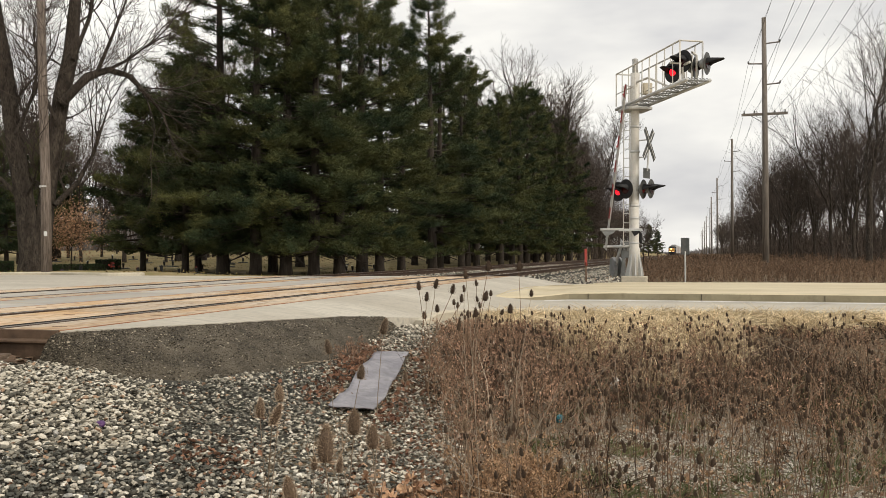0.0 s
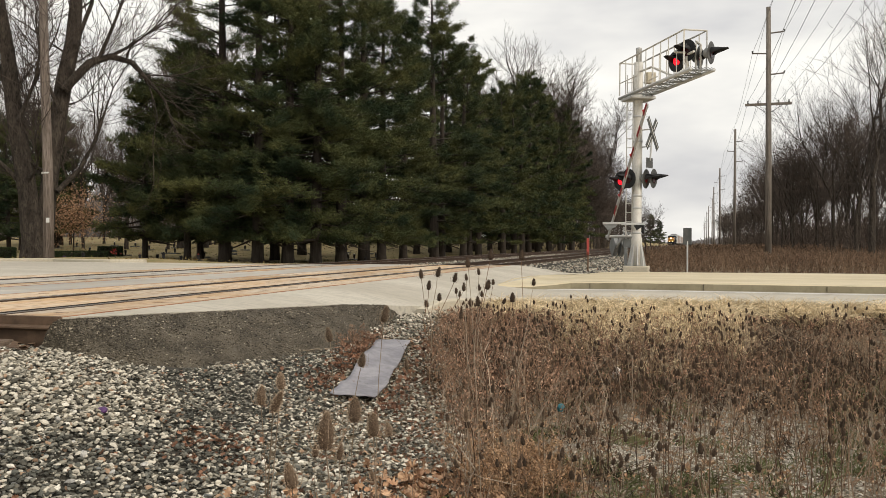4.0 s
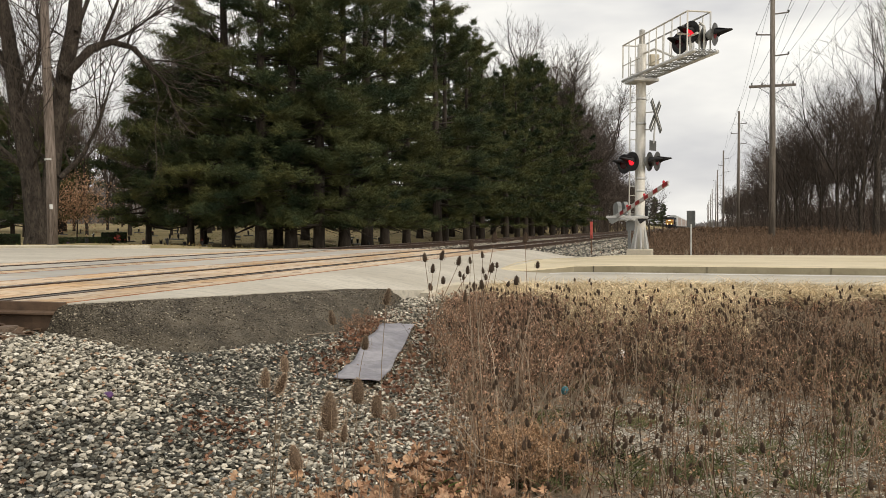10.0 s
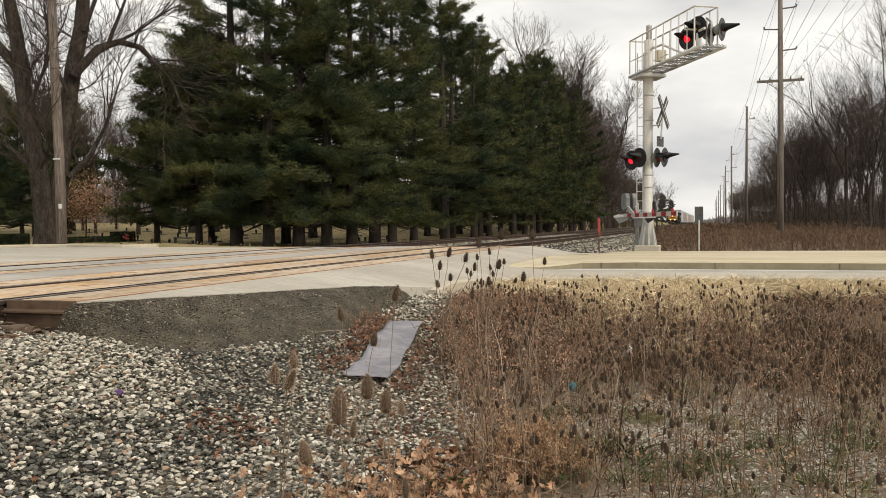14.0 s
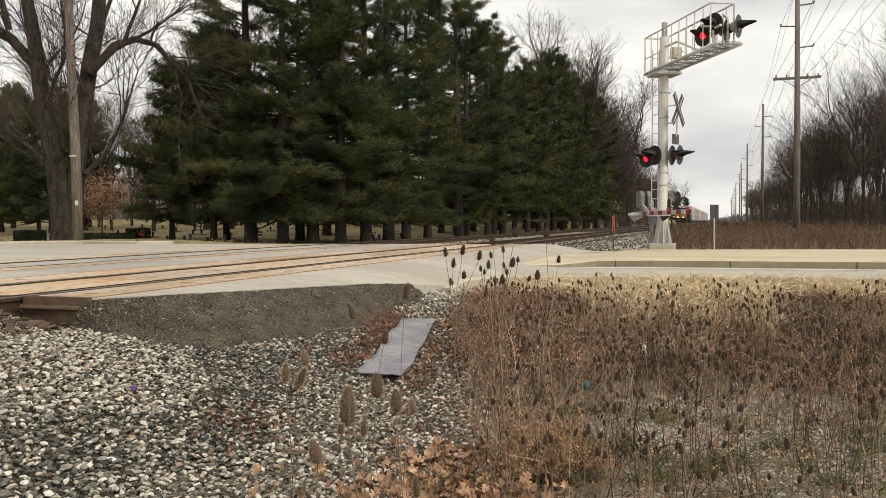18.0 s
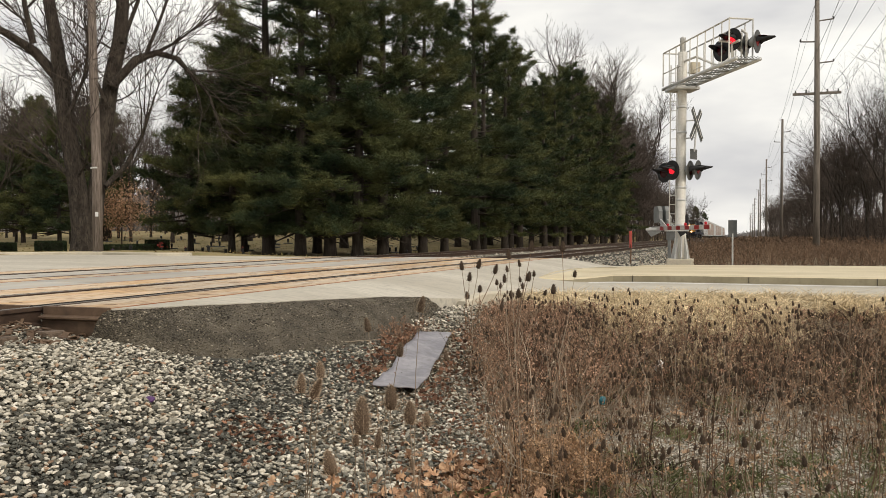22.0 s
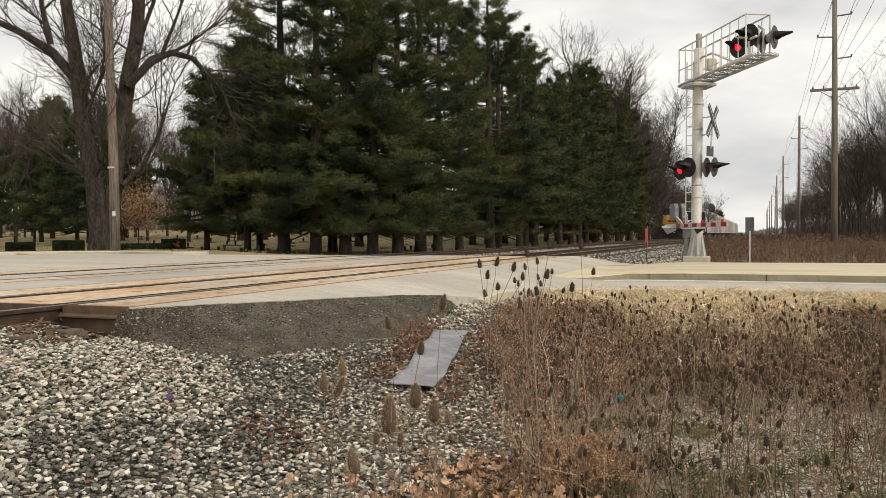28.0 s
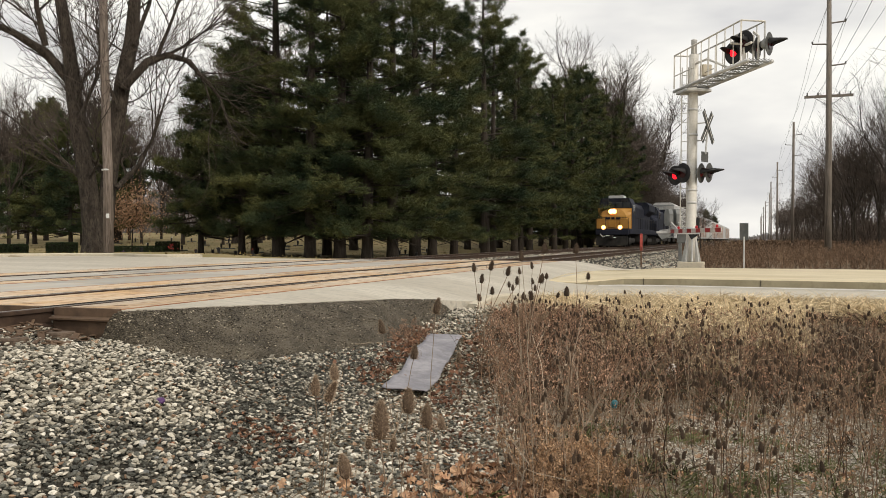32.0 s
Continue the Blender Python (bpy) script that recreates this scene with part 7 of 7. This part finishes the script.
def stem_points(foot, top, rng, bow=0.05):
    mid = foot.lerp(top, 0.5) + Vector((rng.uniform(-bow, bow), rng.uniform(-bow, bow), 0))
    up = foot.lerp(top, 0.85) + Vector((rng.uniform(-bow, bow), rng.uniform(-bow, bow), 0)) * 0.3
    return [foot, mid, up, top]


NEAR_TEASELS = []


def teasel(x, y, heads, rng, near=False, label="brown dried teasel with spiny heads"):
    """A plant with its foot at (x, y); heads: (dx, dy, z, size) of each head's foot, z in the world."""
    g = ground_z(x, y)
    t = thing("teasel", pose(x, y, g), label, "teasel", "teasels on the verge")
    first = None
    for dx, dy, z, size in heads:
        top = Vector((dx, dy, z - g))
        if first is None:
            pts = stem_points(Vector((0, 0, -0.03)), top, rng, 0.09 if near else 0.05)
            first = pts
        else:
            root = first[1].lerp(first[2], rng.random())
            root.z = min(root.z, top.z * 0.75)
            pts = [root, root.lerp(top, 0.5) + Vector((dx, dy, 0)) * 0.12, top.lerp(root, 0.12), top]
        r = (0.001 if near else 0.0013) + size * (0.009 if near else 0.012)
        part("stem", Shape().tube([tuple(p) for p in pts], [r * 1.3, r, r * 0.8, r * 0.7], 5, False), M_NEARSTEM if near else (M_PALESTEM if rng.random() < 0.25 else M_DARKSTEM), t, "dry ribbed stem")
        d = (pts[-1] - pts[-2]).normalized()
        d = (d * (0.8 if near else 0.4) + Vector((rng.gauss(0, 0.13), rng.gauss(0, 0.13), 0.5 if near else 0.8))).normalized()
        q = Vector((0, 0, 1)).rotation_difference(d).to_matrix().to_4x4()
        part("head", rng.choice(HEADS if near else DARK_HEADS), None, t, "spiny brown seed head", m=Matrix.Translation(top) @ q @ Matrix.Scale(size, 4))
    if near:
        NEAR_TEASELS.append(t)
    return t


def build_teasels():
    rng = random.Random(515)
    near = [(-1.02, 1.9, [(-0.07, 0.09, 0.24, 0.055), (0.07, -0.11, 0.27, 0.062), (-0.08, 0.22, 0.26, 0.05)]),
            (-0.62, 1.35, [(0.04, -0.08, 0.325, 0.066)]),
            (-0.72, 1.8, [(-0.01, -0.05, 0.265, 0.06), (0.0, 0.04, 0.215, 0.058)]),
            (-1.2, 2.75, [(-0.04, 0.01, 0.315, 0.055), (0.06, 0.05, 0.225, 0.055)]),
            (-1.0, 2.75, [(0.0, -0.1, 0.40, 0.058), (-0.05, 0.09, -0.025, 0.055)]),
            (-0.86, 1.75, [(-0.03, 0.02, 0.10, 0.062)]),
            (-1.32, 3.8, [(-0.03, 0.1, 0.05, 0.055)]),
            (-0.77, 2.85, [(-0.02, 0.07, 0.03, 0.058)]),
            (-0.75, 2.05, [(-0.03, 0.08, -0.08, 0.058)]), (-0.98, 2.35, [(-0.03, -0.04, 0.025, 0.055)]), (-1.26, 2.7, [(-0.03, 0.04, -0.09, 0.05)]), (-1.15, 3.0, [(-0.03, 0.02, -0.24, 0.05)])]
    for x, y, h in near:
        teasel(x, y, h, rng, True, "tall dried teasel with large brown heads close by")
    # the tall group that stands up against the road
    tall = [(-1.25, 4.6, [(-0.19, -0.2, 0.47, 0.055), (-0.15, -0.2, 0.41, 0.055), (-0.1, -0.2, 0.48, 0.06), (-0.02, -0.15, 0.45, 0.058), (0.02, -0.1, 0.40, 0.05)]),
            (-1.15, 4.6, [(-0.04, -0.15, 0.53, 0.062), (0.07, -0.1, 0.57, 0.065), (0.05, -0.1, 0.41, 0.06), (0.0, -0.1, 0.32, 0.055)]),
            (-0.95, 4.7, [(0.03, -0.15, 0.57, 0.062), (-0.02, -0.15, 0.34, 0.058), (0.05, 0.1, 0.42, 0.045)]),
            (-1.45, 4.8, [(0.02, -0.1, 0.33, 0.05), (-0.1, 0.05, 0.28, 0.05), (0.12, 0.0, 0.22, 0.055)])]
    for x, y, h in tall:
        teasel(x, y, h, rng, False, "tall dried teasel standing up against the road")
    made = 0
    while made < 280:
        y = 3.4 + 7.5 * rng.random()
        x = rng.uniform(gravel_edge(y) + 0.5, 0.16 * y + 2.3)
        if (y < 5.2 and rng.random() < 0.5) or (y > 9.4 and rng.random() < 0.72):
            continue
        if x < -0.9 and y < 6 and rng.random() < 0.5:
            continue
        g = ground_z(x, y)
        n = rng.choice((2, 3, 3, 4, 5, 6, 7))
        h = min(rng.uniform(0.45, 0.85), sight_cap(x, y) * rng.uniform(0.95, 1.22))
        heads = [(rng.gauss(0, 0.05), rng.gauss(0, 0.05), g + h, rng.uniform(0.042, 0.056))]
        for _ in range(n - 1):
            heads.append((rng.gauss(0, 0.11), rng.gauss(0, 0.11), g + h * rng.uniform(0.62, 1.02), rng.uniform(0.032, 0.048)))
        teasel(x, y, heads, rng)
        made += 1
    # slighter ones beside the tall group
    rng = random.Random(77)
    for x, y, h in ((-1.34, 4.9, [(0.02, 0.0, 0.44, 0.044), (0.09, 0.04, 0.38, 0.04), (-0.05, 0.02, 0.36, 0.04), (0.05, -0.05, 0.30, 0.042)]),
                    (-1.24, 5.0, [(-0.03, 0.0, 0.47, 0.045), (0.05, 0.03, 0.41, 0.04), (0.0, -0.05, 0.34, 0.042), (0.12, 0.0, 0.30, 0.04)]),
                    (-1.42, 5.1, [(0.0, 0.0, 0.33, 0.042), (0.07, 0.02, 0.27, 0.04)])):
        teasel(x, y, h, rng, False, "slight dried teasel with many small heads")


build_teasels()


# ---- small things on the ground ----
def build_litter():
    # the grey plastic sheet in the gravel
    s = Shape()
    a, b, c, d = Vector((-3.14, 6.98, 0)), Vector((-2.80, 7.2, 0)), Vector((-3.20, 9.38, 0)), Vector((-3.58, 9.3, 0))
    n, m = 40, 9
    for i in range(n + 1):
        for j in range(m + 1):
            u, v = i / n, j / m
            p = a.lerp(d, u).lerp(b.lerp(c, u), v)
            p.x += 0.015 * math.sin(u * 7) * (1 - u)
            z = ground_z(p.x, p.y) + 0.078 + 0.012 * math.sin(u * 13 + v * 2) + 0.03 * noise.noise(p * 3) + 0.012 * noise.noise(p * 9)
            s.v.append((p.x, p.y, z))
    k = len(s.v)
    s.v += [(x, y, z - 0.012) for x, y, z in s.v]
    w = m + 1
    for i in range(n):
        for j in range(m):
            q = (i * w + j, i * w + j + 1, (i + 1) * w + j + 1, (i + 1) * w + j)
            s.f += [q, tuple(k + e for e in q[::-1])]
    edge = [j for j in range(w)] + [i * w + m for i in range(1, n + 1)] + [n * w + j for j in range(m - 1, -1, -1)] + [i * w for i in range(n - 1, 0, -1)]
    s.f += [(edge[i], k + edge[i], k + edge[(i + 1) % len(edge)], edge[(i + 1) % len(edge)]) for i in range(len(edge))]
    tagged(part("plastic_sheet", s, M_MAT, smooth=True), "strip of grey plastic sheet lying in the gravel", "plastic sheet")
    x, y = -3.95, 4.98
    tagged(part("purple_ball", Shape().lathe([(0.005, 0.0), (0.03, 0.006), (0.036, 0.02), (0.03, 0.03), (0.01, 0.036)], 12), M_PURPLE, m=pose(x, y, ground_z(x, y) + 0.015, 20, 10, 0), smooth=True), "small purple plastic scrap among the stones", "litter")
    x, y = -0.8, 8.6
    tagged(part("paper_cup", Shape().lathe([(0.03, 0.0), (0.033, 0.003), (0.043, 0.10), (0.046, 0.104), (0.02, 0.1)], 14), M_WHITE, m=pose(x, y, ground_z(x, y) + 0.12, 60, 0, 30), smooth=True), "crumpled white paper cup caught in weeds", "litter")
    x, y = -1.15, 7.4
    tagged(part("blue_scrap", Shape().lathe([(0.02, 0), (0.035, 0.02), (0.03, 0.06), (0.01, 0.07)], 9), M_TEAL, m=pose(x, y, ground_z(x, y) + 0.1, 40, 20, 0)), "small teal plastic scrap in the weeds", "litter")
    rng = random.Random(17)
    for x, y, L, turn in ((-4.0, 8.2, 0.45, 62),):
        pts = [(i * L / 5, rng.uniform(-0.02, 0.02), 0.02 + rng.uniform(0, 0.02)) for i in range(6)]
        tagged(part("twig", Shape().tube(pts, [0.005, 0.005, 0.004, 0.004, 0.003, 0.002], 5), M_PALESTEM, m=pose(x, y, -0.50, 0, 0, turn)), "dry fallen twig on the gravel", "twig", "fallen twigs")
    flakes = Shape()
    for _ in range(260):
        x, y = rng.uniform(-7.9, -5.45), rng.uniform(5.5, 6.3)
        q = pose(x, y, ground_z(x, y) + rng.uniform(0.02, 0.06), rng.gauss(0, 14), rng.gauss(0, 14), rng.uniform(0, 360))
        w, d = rng.uniform(0.015, 0.07), rng.uniform(0.01, 0.03)
        flakes.box(-w, -d, 0, w, d, rng.uniform(0.004, 0.014), 0.003, q)
    tagged(part("rust_flakes", flakes, M_RAILEND), "rust flakes and splintered wood beside the rail end", "debris", kind="stuff")
    for x, y in ((-8.4, 7.0 - 1.3), (-6.4, 5.75)):
        tagged(part("rusty_scrap", Shape().box(-0.22, -0.05, 0, 0.22, 0.05, 0.025, 0.008), M_STEELBOX, m=pose(x, y, ground_z(x, y) + 0.03, 3, 4, 25)), "rusty flat steel scrap beside the rail", "scrap")


M_PURPLE = noise_mat("purple_plastic", (0.07, 0.028, 0.10), (0.11, 0.045, 0.15), 20.0, rough=0.4, bump=0.05, coords="Object")
M_TEAL = noise_mat("teal_plastic", (0.03, 0.16, 0.20), (0.05, 0.22, 0.26), 20.0, rough=0.4, bump=0.05, coords="Object")
build_litter()


# ---- the cemetery ----
def leafy_box(name, m, sx, sy, sz, seed, label):
    """A clipped hedge: dense small leaves over a dark core."""
    rng = np.random.default_rng(seed)
    t = thing(name, m, label, "hedge", "clipped hedges")
    part("hedge_core", Shape().box(-sx + 0.08, -sy + 0.08, 0, sx - 0.08, sy - 0.08, sz - 0.06, 0.05), M_PINEBARK, t, "dark inner branches")
    n = int(9000 * (sx * sy + sx * sz + sy * sz))
    n = min(n, 9000)
    p = rng.uniform(-1, 1, (n, 3))
    k = rng.integers(0, 3, n)
    p[np.arange(n), k] = np.sign(p[np.arange(n), k])
    base = p * np.array([sx, sy, sz / 2]) + np.array([0, 0, sz / 2])
    base *= rng.uniform(0.94, 1.0, (n, 1))
    way = unit(p + rng.normal(0, 0.9, (n, 3)))
    tip = base + way * rng.uniform(0.03, 0.08, (n, 1))
    side = unit(np.cross(way, rng.normal(0, 1, (n, 3))))
    part("foliage", blades_mesh("foliage", base, tip, rng.uniform(0.015, 0.03, n), side, M_HEDGE), None, t, "dark green clipped foliage")


def build_cemetery():
    rng = random.Random(61)
    for x, y, sx, sy, sz, turn in ((-31.6, 32.6, 0.68, 0.6, 0.6, 43), (-33.6, 31.6, 0.6, 0.6, 0.52, 43), (-27.8, 33.5, 1.1, 0.5, 0.42, 62), (-29.7, 38.1, 0.6, 0.45, 0.5, 38)):
        leafy_box("hedge", pose(x, y, ground_z(x, y), 0, 0, turn), sx, sy, sz, int(-x * 10), "clipped dark green hedge on the cemetery lawn")
    # flower tributes: a red one and small pale and dark ones
    x, y = -21.6, 28.0
    f = thing("flower_tribute", pose(x, y, ground_z(x, y)), "red flower tribute on a short stand on the lawn", "flowers")
    part("stand", Shape().tube([(0, 0, 0), (0, 0, 0.3)], 0.02, 6), M_BLACK, f, "dark stand")
    b = Shape()
    for _ in range(26):
        pebble(b, rng, Vector((rng.gauss(0, 0.08), rng.gauss(0, 0.08), 0.26 + rng.gauss(0, 0.08))), 0.04)
    part("bouquet", b, M_REDFLOWER, f, "red blossoms")
    tint = (M_WHITE, M_REDFLOWER, M_PURPLE, M_BLACK, M_BLACK, M_PINEBARK)
    for k in range(42):
        a, d = radians(rng.uniform(21, 42)), rng.uniform(36, 70)
        x, y = -math.sin(a) * d, math.cos(a) * d
        g = thing("grave_vase", pose(x, y, ground_z(x, y), 0, 0, rng.uniform(0, 360)), "small flower vase on a flat grave marker", "flowers", "grave tributes on the lawn")
        part("flat_marker", Shape().box(-0.3, -0.18, -0.05, 0.3, 0.18, 0.05, 0.02), M_SIGNBACK, g, "flat stone marker")
        part("vase", Shape().lathe([(0.03, 0.05), (0.05, 0.1), (0.07, 0.28), (0.05, 0.29)], 8), M_BLACK, g, "dark vase")
        c = Shape()
        for _ in range(9):
            pebble(c, rng, Vector((rng.gauss(0, 0.035), rng.gauss(0, 0.035), 0.3 + rng.gauss(0, 0.03))), 0.028)
        part("bouquet", c, tint[k % 6], g, "bunch of blossoms")
    # a tree that keeps its orange-brown leaves
    wood, _ = BARE[2]
    t = thing("beech_tree", pose(-38.0, 45.2, ground_z(-38.0, 45.2) - 0.05) @ Matrix.Scale(0.36, 4), "small tree that keeps its orange-brown dead leaves", "tree")
    part("trunk", wood, None, t, "grey trunk and limbs")
    rg = np.random.default_rng(4)
    n = 4200
    base = rg.normal(0, 1, (n, 3)) * np.array([2.6, 2.6, 2.3]) + np.array([0, 0, 6.5])
    way = unit(rg.normal(0, 1, (n, 3)))
    part("leaf_crown", blades_mesh("leaf_crown", base, base + way * 0.3, np.full(n, 0.1), unit(np.cross(way, rg.normal(0, 1, (n, 3)))), M_LEAF), None, t, "orange-brown dead leaves")
    for x, y, turn, k in ((-34.8, 52.2, 20, 0.75), (-33.7, 53.4, 150, 0.7), (-44.5, 51.0, 260, 0.7)):
        plant_bare(3, x, y, turn, k, "old bare tree standing on the cemetery lawn", "bare trees of the cemetery")
    # dark evergreens at the back of the lawn
    for x, y, s in ((-40, 42, 0.9), (-44, 50, 1.1), (-48, 47, 1.0), (-34, 66, 1.2), (-50, 58, 1.2), (-31, 70, 1.2), (-56, 56, 1.3), (-43, 38, 0.8)):
        plant_pine(4, x, y, rng.uniform(0, 360), s, "at the back of the cemetery lawn")
    for x, y, s in ((-17.0, 330, 1.3), (-22, 335, 1.2), (-14.5, 345, 1.1)):
        plant_pine(4, x, y, 0, s, "far down the line")
    # low trees on the horizon, the mist put into their pale grey
    rg = np.random.default_rng(12)
    n = 16000
    ang = rg.uniform(-0.55, 0.35, n)
    r = rg.uniform(650, 900, n)
    h = rg.uniform(1, 6.5, n) * (0.75 + 0.25 * np.sin(ang * 40) + 0.2 * np.sin(ang * 93))
    base = np.stack([np.sin(ang) * r, np.cos(ang) * r, np.zeros(n) - 0.5], 1)
    tip = base + np.stack([rg.normal(0, 3.0, n), rg.normal(0, 1.5, n), h], 1)
    side = np.stack([np.cos(ang), -np.sin(ang), 0 * ang], 1)
    a2 = rg.uniform(-1.0, -0.42, n)
    r2 = rg.uniform(140, 230, n)
    b2 = np.stack([np.sin(a2) * r2, np.cos(a2) * r2, np.zeros(n) - 0.5], 1)
    h2 = rg.uniform(1, 13, n) * (0.8 + 0.2 * np.sin(a2 * 55))
    base, tip = np.concatenate([base, b2]), np.concatenate([tip, b2 + np.stack([rg.normal(0, 0.8, n), rg.normal(0, 0.8, n), h2], 1)])
    side = np.concatenate([side * 0.4, np.stack([np.cos(a2), -np.sin(a2), 0 * a2], 1) * 0.14])
    n = 2 * n
    tagged(new("distant_treeline", blades_mesh("distant_treeline", base, tip, rg.uniform(1.2, 3.0, n), side, M_TREELINE)), "hazy grey treeline along the horizon", "treeline", kind="stuff")


M_REDFLOWER = noise_mat("red_blossoms", (0.17, 0.02, 0.018), (0.26, 0.04, 0.03), 9.0, rough=0.7, bump=0.0)
M_TREELINE = noise_mat("hazy_grey_trees", (0.16, 0.15, 0.15), (0.24, 0.225, 0.22), 0.02, rough=1.0, bump=0.0, rand=0.15, island=True)
build_cemetery()


# ---- what moves ----
TRAIN_ROWS = [(0.0, 448.0), (6.0, 384.0), (12.0, 318.0), (20.0, 224.0), (27.5, 131.5), (30.0, 100.8), (32.0, 75.2)]
FLASH_HALF, FLASH_START = 0.541, 0.04
# seconds and the arm's height above level, in degrees
GATE_ROWS = [(0.0, 65.0), (1.0, 60.2), (2.0, 55.0), (3.0, 49.2), (3.5, 46.4), (5.5, 35.8), (6.0, 33.0), (6.5, 30.0), (7.0, 27.0), (7.5, 24.0), (8.0, 21.0), (8.5, 18.2), (9.0, 15.4), (9.5, 12.6), (10.0, 9.8), (10.5, 6.8), (11.0, 4.0), (11.5, 1.4), (12.0, 0.0), (32.0, 0.0)]

# the wind's lean on the near teasels, in degrees
SWAY = [(0, 0.2), (1, 0), (2, -0.2), (3.2, -0.1), (5.5, 0), (6, -0.5), (7, -1.0), (7.5, -0.5), (8.5, -0.25), (9, -0.4), (10, -0.3), (10.5, 0), (11, -0.2), (12, -0.1), (13, -0.1), (14, -0.1), (14.5, -0.4), (16.5, 0), (17.5, 0.15),
        (18, -0.45), (18.5, -0.5), (19.5, -0.4), (20, 0.05), (21, 0.05), (21.5, -0.6), (22.5, -0.6), (23, -1), (23.5, -0.95), (24, -0.55), (25.5, -0.6), (27.5, -0.3), (29, -0.5), (30, -0.2), (31, -0.6), (32, -0.3)]


def motions():
    offset = 0.0
    for ob, length in [(LOCO, 22.3), (LOCO_B, 22.3)] + [(r, 28.0) for r in RACKS]:
        walk(ob, [(t, pose(FAR_TRACK, y + offset, 0)) for t, y in TRAIN_ROWS])
        offset += length
    walk(GATE_ARM, [(t, pose(0, 0, 1.08, 0, 0, GATE_YAW) @ pose(0, 0, 0, -a)) for t, a in GATE_ROWS])
    walk(GATE_BARS, [(t, pose(0, -0.55, 1.06 + 0.64 * math.sin(radians(a)), 0, 0, 4)) for t, a in GATE_ROWS])
    for k, plant in enumerate(NEAR_TEASELS):
        foot, gain = plant.matrix_basis.copy(), 0.7 + 0.13 * (k % 5)
        walk(plant, [(t, foot @ pose(0, 0, 0, 0.3 * a * gain, a * gain, 0)) for t, a in SWAY])
    # added flaps swing up under the visors in turn, standing for switched lamps
    for name, first_open in (("first", True), ("second", False)):
        rows, is_open, k = [(0.0, first_open)], first_open, 0
        t = FLASH_START
        while t < 31.965:
            rows += [(max(t - 0.034, 0.001), is_open), (t + 0.034, not is_open)]
            is_open = not is_open
            t += FLASH_HALF
        rows.append((32.0, is_open))
        keyed = []
        for t, o in rows:
            if not keyed or frame(t) > frame(keyed[-1][0]):
                keyed.append((t, pose(0, -0.028, 0.15, -84 if o else 0)))
        for flap in BLINK_FLAPS[name]:
            walk(flap, keyed)


motions()
